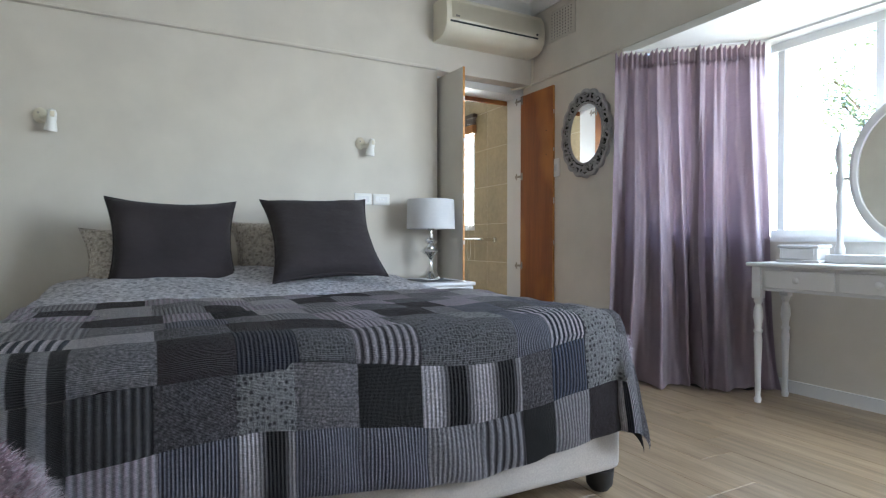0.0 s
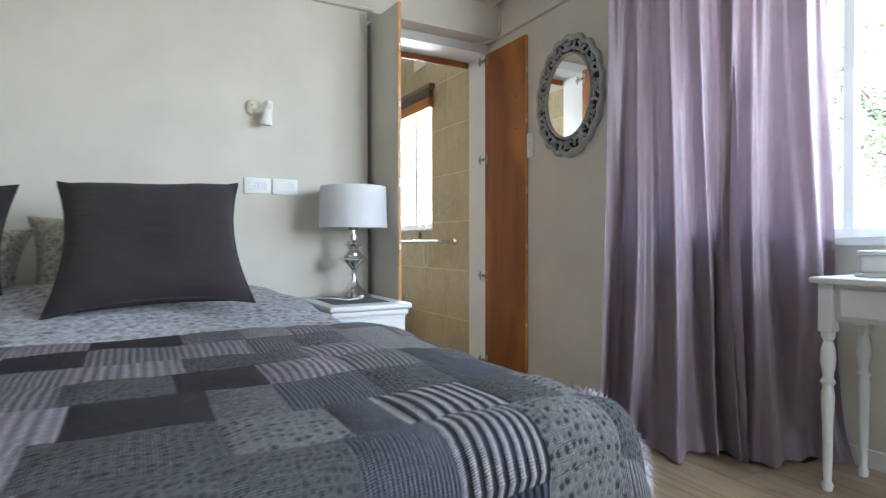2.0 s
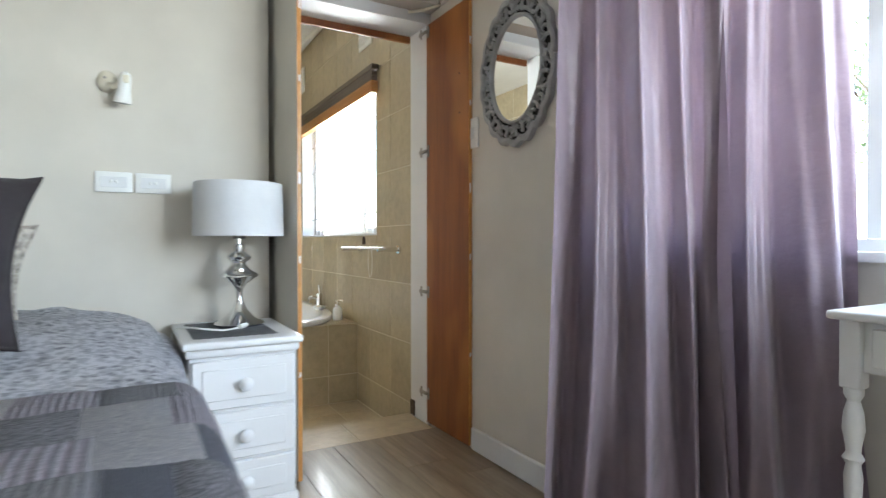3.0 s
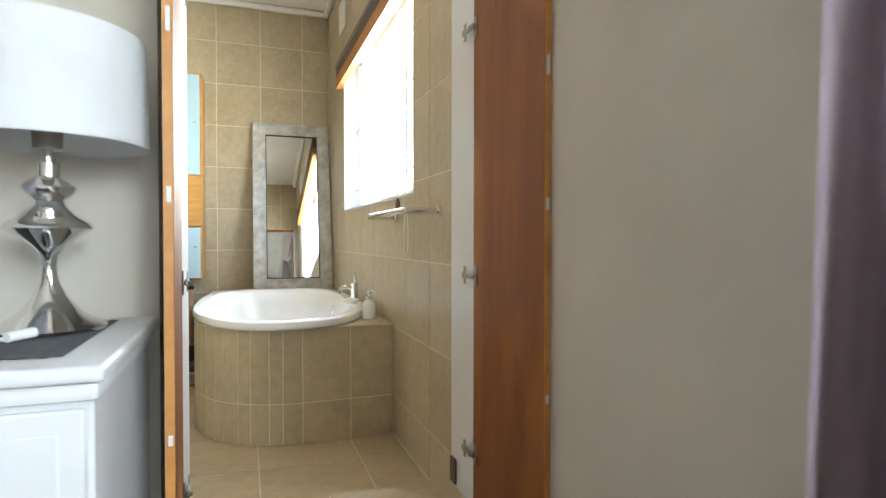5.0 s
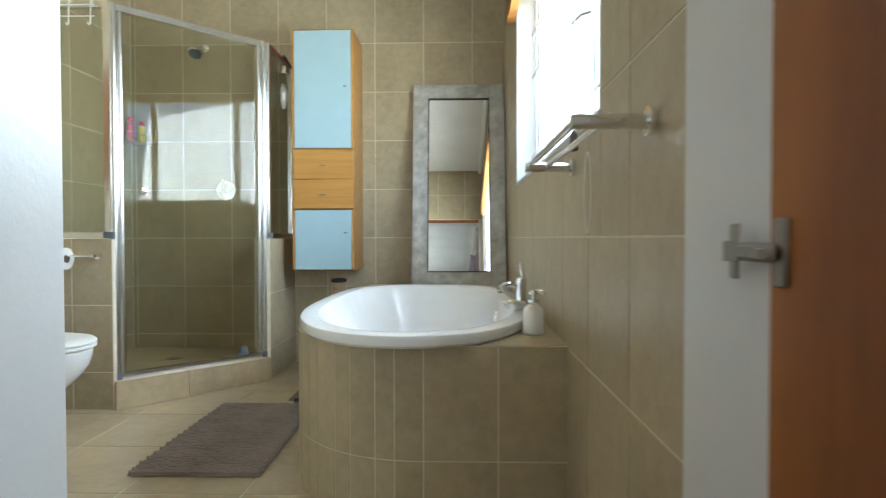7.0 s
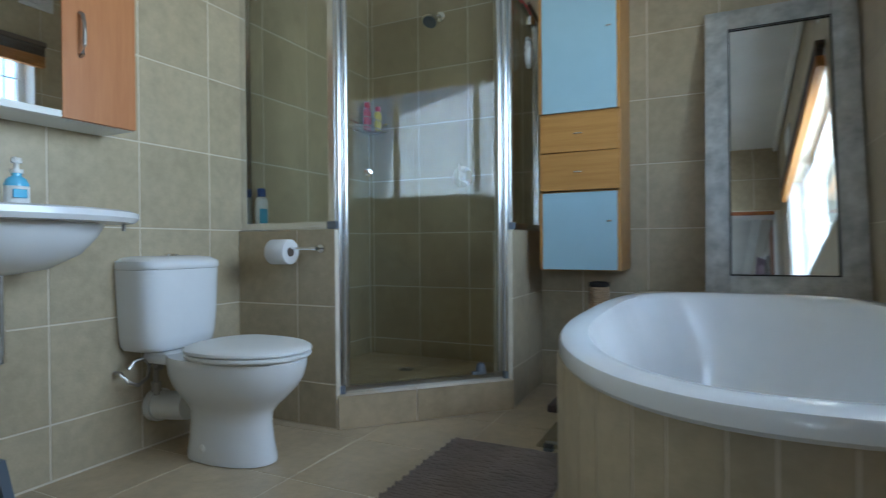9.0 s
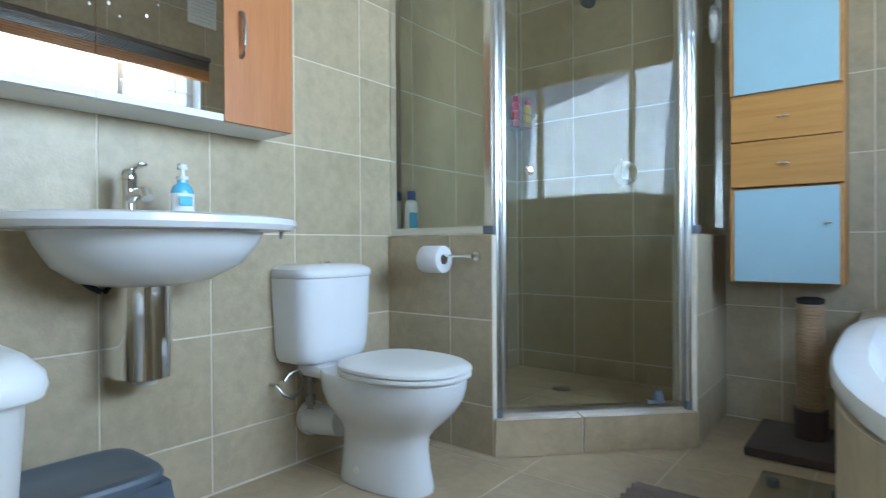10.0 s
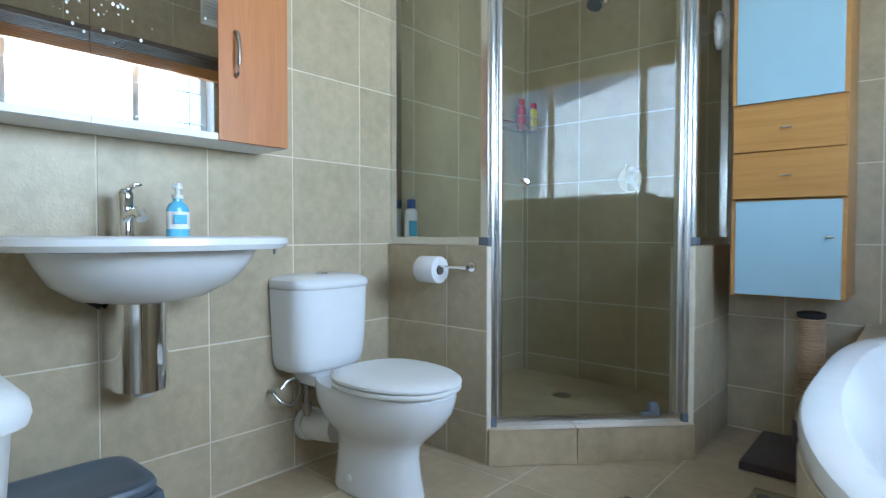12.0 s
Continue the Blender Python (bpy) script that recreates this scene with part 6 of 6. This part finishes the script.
# mirrored cabinet over the basin
def medicine_cabinet():
    y0, y1, z0, z1, xf = 0.715, 1.690, 1.030, 1.72, -2.378
    e = thing("mirror_cabinet", (X_T, (y0 + y1) / 2, z0), "mirrored bathroom cabinet with a reddish wooden side door", "cabinet")
    part("body", bm_span(X_T + 0.0005, xf - 0.018, y0, y1, z0 + 0.004, z1, 0.001), CHERRY, e)
    part("bottom_panel", bm_span(X_T + 0.0006, xf - 0.019, y0 + 0.001, y1 - 0.001, z0 - 0.010, z0 + 0.0035, 0.001), PLASTIC_W, e, "white bottom panel")
    for a, b in ((y0 + 0.001, 1.096), (1.098, 1.442)):
        part("mirror_door", bm_span(xf - 0.017, xf, a, b, z0 + 0.012, z1 - 0.001), MIRROR, e, "mirrored door with white spatter", False)
        part("light_strip", bm_span(xf - 0.017, xf - 0.001, a, b, z0 - 0.009, z0 + 0.0115), PLASTIC_W, e)
    d = part("wood_door", bm_span(xf - 0.017, xf, 1.444, y1 - 0.001, z0 - 0.008, z1 - 0.001, 0.001), CHERRY, e, "reddish wood door")
    part("handle", bm_tube([(xf, 1.500, 1.225), (xf + 0.014, 1.500, 1.232), (xf + 0.022, 1.500, 1.26), (xf + 0.024, 1.500, 1.295), (xf + 0.022, 1.500, 1.33), (xf + 0.014, 1.500, 1.358), (xf, 1.500, 1.365)], 0.006, 10), STEEL, d)
    return e


medicine_cabinet()
rs = random.Random(12)
sp = bmesh.new()
for k in range(46):
    y, z = (1.097 + rs.gauss(0, 0.05), 1.36 - abs(rs.gauss(0, 0.06))) if k < 36 else (rs.uniform(0.8, 1.44), rs.uniform(1.25, 1.5))
    r = rs.uniform(0.0012, 0.0042)
    c = [sp.verts.new((-2.3774, y + r * math.cos(math.tau * j / 8), z + r * 1.3 * math.sin(math.tau * j / 8))) for j in range(8)]
    sp.faces.new(c)
tagged(part("mirror_spatter", sp, SHADE, None, "", False), "white dried splashes on the mirror doors", "stain", kind="stuff")


# bathroom window: white steel frame, frosted lights, burglar bars, blind
bw = thing("window_bath", (X_W + 0.12, (WIN_Y0 + WIN_Y1) / 2, WIN_Z0), "white steel bathroom window with frosted panes and burglar bars", "window", kind="structure")
WX = X_W + 0.13
part("window_sill", bm_span(X_W - 0.004, X_W + 0.215, WIN_Y0, WIN_Y1, WIN_Z0 - 0.012, WIN_Z0 + 0.002, 0.003), WHITE, bw)
part("reveal", bm_span(X_W + 0.0, X_W + 0.218, WIN_Y0 - 0.001, WIN_Y0 + 0.006, WIN_Z0 + 0.003, WIN_Z1), WHITE, bw)
part("reveal", bm_span(X_W + 0.0, X_W + 0.218, WIN_Y1 - 0.006, WIN_Y1 + 0.001, WIN_Z0 + 0.003, WIN_Z1), WHITE, bw)
ybars = [WIN_Y0 + 0.03, 1.40, 2.15, WIN_Y1 - 0.03]
for y in ybars:
    part("frame_post", bm_span(WX - 0.018, WX + 0.022, y - 0.022, y + 0.022, WIN_Z0 + 0.003, WIN_Z1), WHITE, bw)
for z in (WIN_Z0 + 0.025, WIN_Z1 - 0.025):
    part("frame_rail", bm_span(WX - 0.017, WX + 0.021, WIN_Y0 + 0.007, WIN_Y1 - 0.007, z - 0.02, z + 0.02), WHITE, bw)
for a, b in zip(ybars, ybars[1:]):
    pn = part("pane", bm_span(WX + 0.001, WX + 0.005, a + 0.02, b - 0.02, WIN_Z0 + 0.04, WIN_Z1 - 0.04), GLASS, bw, "", False)
    pn.visible_shadow = False
for lo, hi in ((ybars[0], ybars[1]), (ybars[2], ybars[3])):
    for k in range(1, 4):
        y = lo + (hi - lo) * k / 4
        part("burglar_bar", bm_tube([(WX - 0.045, y, WIN_Z0 + 0.005), (WX - 0.045, y, WIN_Z1 - 0.03)], 0.005, 8), WHITE, bw)
    for z in (1.13, 1.55, 1.78):
        part("burglar_bar", bm_tube([(WX - 0.045, lo - 0.01, z), (WX - 0.045, hi + 0.01, z)], 0.005, 8), WHITE, bw)
part("stay", bm_tube([(WX - 0.02, 1.43, 1.42), (WX - 0.05, 1.46, 1.42), (WX - 0.07, 1.50, 1.405)], 0.006, 8), STEEL, bw, "steel window catch")

bl = thing("roller_blind", (X_W, (WIN_Y0 + WIN_Y1) / 2, 1.95), "rolled-up orange wooden slat blind over the bathroom window", "blind")
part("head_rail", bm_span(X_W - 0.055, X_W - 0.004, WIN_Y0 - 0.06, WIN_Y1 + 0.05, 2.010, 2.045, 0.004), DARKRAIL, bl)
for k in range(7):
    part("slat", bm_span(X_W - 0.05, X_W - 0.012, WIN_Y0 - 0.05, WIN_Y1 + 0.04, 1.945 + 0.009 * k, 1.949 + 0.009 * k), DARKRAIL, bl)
for k in range(9):
    part("slat", bm_span(X_W - 0.054 + 0.003 * (k % 2), X_W - 0.008, WIN_Y0 - 0.05, WIN_Y1 + 0.04, 1.868 + 0.0085 * k, 1.874 + 0.0085 * k, 0.001), AMBER, bl)
part("pull_cord", bm_tube([(X_W - 0.03, 1.05, 1.868), (X_W - 0.028, 1.05, 1.2), (X_W - 0.028, 1.055, 0.96)], 0.002, 6), PLASTIC_W, bl)
part("cord_loop", bm_tube([(X_W - 0.006, 1.00 + 0.035 * math.sin(math.tau * k / 20), 0.80 + 0.10 * math.cos(math.tau * k / 20)) for k in range(20)], 0.0016, 6, True), PLASTIC_W, bl)
part("cord_tassel", bm_lathe([(0.004, 0.05), (0.010, 0.035), (0.012, 0.0), (0.006, -0.004)], 12, (X_W - 0.028, 1.055, 0.915)), BARK, bl)


def towel_rack():
    e = thing("towel_rack", (X_W, 0.8, 0.88), "chrome double-bar towel rack under the bathroom window", "towel rack")
    for y in (0.555, 1.17):
        part("arm", bm_tube([(X_W - 0.001, y, 0.884), (X_W - 0.138, y, 0.884)], 0.013, 14), CHROME, e)
        part("rose", bm_tube([(X_W - 0.0005, y, 0.884), (X_W - 0.012, y, 0.884)], 0.024, 18), CHROME, e)
    for x in (X_W - 0.125, X_W - 0.075):
        part("bar", bm_tube([(x, 0.550, 0.890), (x, 1.175, 0.890)], 0.0075, 10), CHROME, e)
    return e


towel_rack()
bv = thing("bath_vent", (X_W, 2.66, 2.40), "white louvred vent high on the tiled wall", "air vent")
part("vent_frame", bm_span(X_W - 0.012, X_W - 0.0005, 2.56, 2.78, 2.28, 2.50, 0.003), PLASTIC_W, bv)
for k in range(7):
    part("slat", bm_box((0.012, 0.18, 0.004), (X_W - 0.017, 2.67, 2.31 + 0.027 * k), 0, 1, Matrix.Rotation(radians(35), 4, "Y")), PLASTIC_W, bv)


bv2 = copy_thing(bv, Matrix.Translation((X_W, 1.07, 2.335)))

# floor things
def bath_mat():
    e = thing("bath_mat", (-1.25, 2.0, BATH_Z), "taupe ribbed chenille bath mat on the tiles", "bath mat")
    part("backing", bm_box((0.48, 0.84, 0.006), (-1.25, 1.99, BATH_Z + 0.0035), 0.002), BATHMAT, e)
    for k in range(52):
        y = 1.99 - 0.412 + 0.0161 * k
        part("rib", bm_sheet(lambda u, v: (-1.25 - 0.236 + 0.472 * u + 0.007 * math.sin(k * 2.1), y + 0.0070 * math.cos(math.pi * v) + 0.002 * noise.noise((u * 9, k * 2.3, 5)), BATH_Z + 0.0068 + 0.013 * math.sin(math.pi * v) * (1 + 0.45 * noise.noise((u * 40, k * 3.1, 0)))), 30, 4), BATHMAT, e)


bath_mat()
sc = thing("bathroom_scale", (-1.035, 2.575, BATH_Z), "glass bathroom scale beside the bath", "scale")
part("glass_plate", bm_box((0.25, 0.31, 0.008), (-1.035, 2.575, BATH_Z + 0.028), 0.003, 2), SHGLASS, sc)
for dx in (-0.09, 0.09):
    for dy in (-0.11, 0.11):
        part("foot", bm_lathe([(0.02, 0.0), (0.02, 0.0235)], 14, (-1.035 + dx, 2.575 + dy, BATH_Z + 0.0003)), RUBBER, sc)
part("bar", bm_box((0.20, 0.02, 0.006), (-1.035, 2.455, BATH_Z + 0.0355), 0.002), STEEL, sc)


def cat_post():
    cx, cy = -1.062, 3.20
    e = thing("scratching_post", (cx, cy, BATH_Z), "sisal rope cat scratching post on a brown plush base", "scratching post")
    part("base", bm_box((0.33, 0.44, 0.035), (cx - 0.03, cy - 0.05, BATH_Z + 0.018), 0.008, 2), PLUSH, e, "brown plush base board")
    part("foot_sleeve", bm_lathe([(0.060, 0.036), (0.060, 0.15)], 24, (cx, cy, BATH_Z)), PLUSH, e)
    turns = []
    n = 38
    for k in range(n * 16):
        t = math.tau * k / 16
        turns.append((cx + 0.046 * math.cos(t), cy + 0.046 * math.sin(t), BATH_Z + 0.155 + 0.01085 * k / 16))
    part("rope", bm_tube(turns, 0.0060, 6), SISAL, e, "wound sisal rope")
    part("core", bm_lathe([(0.044, 0.15), (0.044, 0.572)], 20, (cx, cy, BATH_Z)), SISAL, e)
    part("cap", bm_lathe([(0.046, 0.572), (0.050, 0.578), (0.050, 0.592), (0.03, 0.598), (0.0, 0.598)], 20, (cx, cy, BATH_Z)), DARK, e)


cat_post()


def step_stool():
    x0, x1, y0, y1, h = -2.540, -2.200, 0.815, 1.230, 0.262
    cx, cy = (x0 + x1) / 2, (y0 + y1) / 2
    e = thing("step_stool", (cx, cy, BATH_Z), "slate grey plastic step stool by the tiled wall", "stool")

    def ring(a, b, z):
        return superring(cx, cy, a, b, BATH_Z + z, 40, 5.0)

    part("top", bm_loft([ring(0.145, 0.185, h - 0.03), ring(0.148, 0.188, h - 0.012), ring(0.143, 0.183, h - 0.003), ring(0.125, 0.165, h), ring(0.118, 0.158, h - 0.003), ring(0.02, 0.03, h - 0.003)]), GREYPL, e)
    for sy in (-1, 1):
        part("side_leg", bm_loft([[(cx + sx * (0.135 + 0.03 * k), cy + sy * (0.172 + 0.03 * k) + o, BATH_Z + (h - 0.032) * (1 - k) + 0.0005) for sx, o in ((-1, -0.012), (1, -0.012), (1, 0.012), (-1, 0.012))] for k in (1.0, 0.5, 0.0)]), GREYPL, e)
    for sx in (-1, 1):
        part("apron", bm_span(cx + sx * 0.136 - 0.004, cx + sx * 0.136 + 0.004, cy - 0.165, cy + 0.165, BATH_Z + h - 0.10, BATH_Z + h - 0.033), GREYPL, e)


step_stool()


def laundry_bin():
    cx, cy, h = -2.060, 0.67, 0.645
    e = thing("laundry_bin", (cx, cy, BATH_Z), "white plastic laundry bin with a vented lid", "laundry bin")

    def ring(a, b, z, p=5.0):
        return superring(cx, cy, a, b, BATH_Z + z, 48, p)

    part("bin_body", bm_loft([ring(0.155, 0.125, 0.001), ring(0.16, 0.13, 0.02), ring(0.185, 0.165, h - 0.075), ring(0.188, 0.168, h - 0.07)]), PLASTIC_W, e)
    part("lid", bm_loft([ring(0.202, 0.188, h - 0.072), ring(0.207, 0.193, h - 0.055), ring(0.203, 0.190, h - 0.035), ring(0.18, 0.168, h - 0.010), ring(0.12, 0.11, h), ring(0.01, 0.01, h + 0.002)]), PLASTIC_W, e)
    for k in range(3):
        part("vent_slot", bm_box((0.05, 0.012, 0.002), (cx + 0.02, cy + 0.03 - 0.04 * k, BATH_Z + h + 0.0025), 0.001), RUBBER, e)


laundry_bin()


# ---- outside ----
structure("ground", bm_span(-60, 60, -60, 60, -1.9, -1.2), GROUND, "garden ground outside the windows", "ground")


def tree(at, height, spread, seed, leaves):
    rnd = random.Random(seed)
    e = thing("tree", at, "leafy garden tree outside the bay window", "tree", "garden trees")
    base = Vector(at)
    limbs = [[base, base + Vector((0.1, 0.05, height * 0.25)), base + Vector((0.0, 0.1, height * 0.5))]]
    tips = []
    for k in range(9):
        a = math.tau * k / 9 + rnd.uniform(-0.3, 0.3)
        p0 = base + Vector((0, 0.1, height * rnd.uniform(0.35, 0.5)))
        p2 = p0 + Vector((math.cos(a) * spread * rnd.uniform(0.5, 0.9), math.sin(a) * spread * rnd.uniform(0.5, 0.9), height * rnd.uniform(0.1, 0.5)))
        limbs.append([p0, (p0 + p2) / 2 + Vector((0, 0, 0.2)), p2])
        tips += [p2, (p0 + p2) / 2 + Vector((0, 0, 0.25))]
    bms = []
    for k, l in enumerate(limbs):
        bms.append(bm_tube(l, 0.11 if k == 0 else 0.022, 8))
    part("trunk", bm_join(*bms), BARK, e)
    bm = bmesh.new()
    for _ in range(leaves):
        c = rnd.choice(tips) + Vector((rnd.gauss(0, 0.34), rnd.gauss(0, 0.34), rnd.gauss(0, 0.28)))
        d = Vector((rnd.gauss(0, 1), rnd.gauss(0, 1), rnd.gauss(0, 0.6))).normalized()
        s_ = d.orthogonal().normalized()
        l, w = rnd.uniform(0.07, 0.13), rnd.uniform(0.025, 0.045)
        vs = [bm.verts.new(c + q) for q in (-d * l, s_ * w, d * l, -s_ * w)]
        bm.faces.new(vs)
    part("crown", bm, LEAF, e, "dense uneven green foliage", False)
    return e


tree((11.0, 1.7, -1.2), 6.6, 2.0, 3, 5200)


# ---- pieces of floors and walls ----
TILE_MESH = {}


def tile_piece(parent, size, mat, at, axes):
    """One thin bevelled tile, its mesh shared by all of that size."""
    key = (round(size[0], 3), round(size[1], 3), mat.name, axes)
    if key not in TILE_MESH:
        u, v, n = (Vector(a) for a in axes)
        m = Matrix((u, v, n)).transposed().to_4x4()
        bm = bm_box((size[0], size[1], 0.0036), (0, 0, 0), 0.0009)
        bmesh.ops.transform(bm, matrix=m, verts=bm.verts)
        bmesh.ops.recalc_face_normals(bm, faces=bm.faces)
        TILE_MESH[key] = mesh_of("tile", bm, mat, False)
    ob = new("tile", TILE_MESH[key])
    ob.parent = parent
    ob.location = at
    return ob


def lines(lo, hi, phase, pitch):
    k = math.ceil((lo - phase) / pitch + 1e-6)
    out = [lo]
    while phase + k * pitch < hi - 1e-6:
        out.append(phase + k * pitch)
        k += 1
    return out + [hi]


def lay(parent, mat, us, vs, place, axes, hole=None, gap=0.0055, keep=None):
    """Tiles over a grid of joints; cells that meet the hole are cut round it."""
    for u0, u1 in zip(us, us[1:]):
        for v0, v1 in zip(vs, vs[1:]):
            cells = [(u0, u1, v0, v1)]
            if hole and u0 < hole[1] and u1 > hole[0] and v0 < hole[3] and v1 > hole[2]:
                a, b, c, d = hole
                m0, m1 = max(u0, a), min(u1, b)
                cells = [(u0, a, v0, v1), (b, u1, v0, v1), (m0, m1, v0, c), (m0, m1, d, v1)]
            for p0, p1, q0, q1 in cells:
                w, h = p1 - p0 - gap, q1 - q0 - gap
                if w > 0.008 and h > 0.008 and (keep is None or keep(p0, p1, q0, q1)):
                    tile_piece(parent, (w, h), mat, place((p0 + p1) / 2, (q0 + q1) / 2), axes)


P = 0.335
zs = lines(BATH_Z, CEIL_Z, 0.020, P)
AX_X = ((0, 1, 0), (0, 0, 1), (1, 0, 0))
AX_Y = ((1, 0, 0), (0, 0, 1), (0, 1, 0))
AX_Z = ((1, 0, 0), (0, 1, 0), (0, 0, 1))
lay(wall_window, TILE, lines(Y_D, Y_F, 0.69, P), zs, lambda u, v: (X_W + 0.004, u, v), AX_X, (WIN_Y0, WIN_Y1, WIN_Z0 - 0.012, WIN_Z1), 0.0046)
lay(wall_far, TILE, lines(X_T, X_W, -0.523, P), zs, lambda u, v: (u, Y_F + 0.004, v), AX_Y)
lay(wall_sink, TILE, lines(Y_D, Y_F, 1.5, P), zs, lambda u, v: (X_T - 0.004, u, v), AX_X)
lay(wall_door, TILE, lines(X_T, -0.83, -0.523, P), zs, lambda u, v: (u, Y_D - 0.004, v), AX_Y)
lay(wall_door, TILE, lines(-0.83, X_W, -0.523, P), [2.035, 2.365, CEIL_Z], lambda u, v: (u, Y_D - 0.004, v), AX_Y)
lay(bath_floor, FTILE, lines(X_T, X_W, -0.60, 0.42), lines(Y_D, Y_F, 1.02, 0.42), lambda u, v: (u, v, BATH_Z - 0.004), AX_Z)
lay(step, FTILE, [-0.797, -0.41, -0.022], [0.037, Y_D + 0.004], lambda u, v: (u, v, -0.004), AX_Z)
lay(step, FTILE, [-0.797, -0.41, -0.022], [BATH_Z, -0.008], lambda u, v: (u, Y_D + 0.001, v), AX_Y)
lay(stub_l, TILE, [X_T, -2.216, -2.011], [BATH_Z, 0.02, 0.355, STUB_Z - 0.002], lambda u, v: (u, 2.334, v), AX_Y)
lay(stub_l, TILE, [X_T, -2.216, -2.011], [2.330, 2.430], lambda u, v: (u, v, STUB_Z - 0.005), AX_Z)
lay(stub_r, TILE, [2.932, 3.20, Y_F], [BATH_Z, 0.02, 0.355, STUB_Z - 0.002], lambda u, v: (-1.422, u, v), AX_X)
lay(stub_r, TILE, [-1.517, -1.419], [2.932, 3.20, Y_F], lambda u, v: (u, v, STUB_Z - 0.005), AX_Z)
lay(tray, FTILE, lines(X_T, -1.55, -2.0, 0.15), lines(2.43, Y_F, 2.6, 0.15), lambda u, v: (u, v, SH_FLOOR - 0.004), AX_Z, None, 0.0035, lambda a, b, c, d: c - b > 4.40)

# laminate planks
PLANKS = {}
rp = random.Random(21)
x = X_L
while x < 0.60:
    x1 = min(x + 0.192, 0.60)
    y = Y_B - rp.uniform(0, 1.2)
    while y < 0.034:
        y1 = min(y + 1.285, 0.034)
        y0 = max(y, Y_B)
        if x >= -0.005:
            y1, y0 = min(y1, -0.97 - max(0, x1) * 0.92), max(y0, -4.28 + x1 * 0.9)
        if y1 - y0 > 0.03:
            key = (round(x1 - x, 3), round(y1 - y0, 3))
            if key not in PLANKS:
                PLANKS[key] = mesh_of("plank", bm_box((x1 - x - 0.0012, y1 - y0 - 0.0012, 0.012), (0, 0, 0), 0.0012), PLANK, False)
            ob = new("plank", PLANKS[key])
            ob.parent = floor
            ob.location = ((x + x1) / 2, (y0 + y1) / 2, -0.006)
        y += 1.285
    x = x1
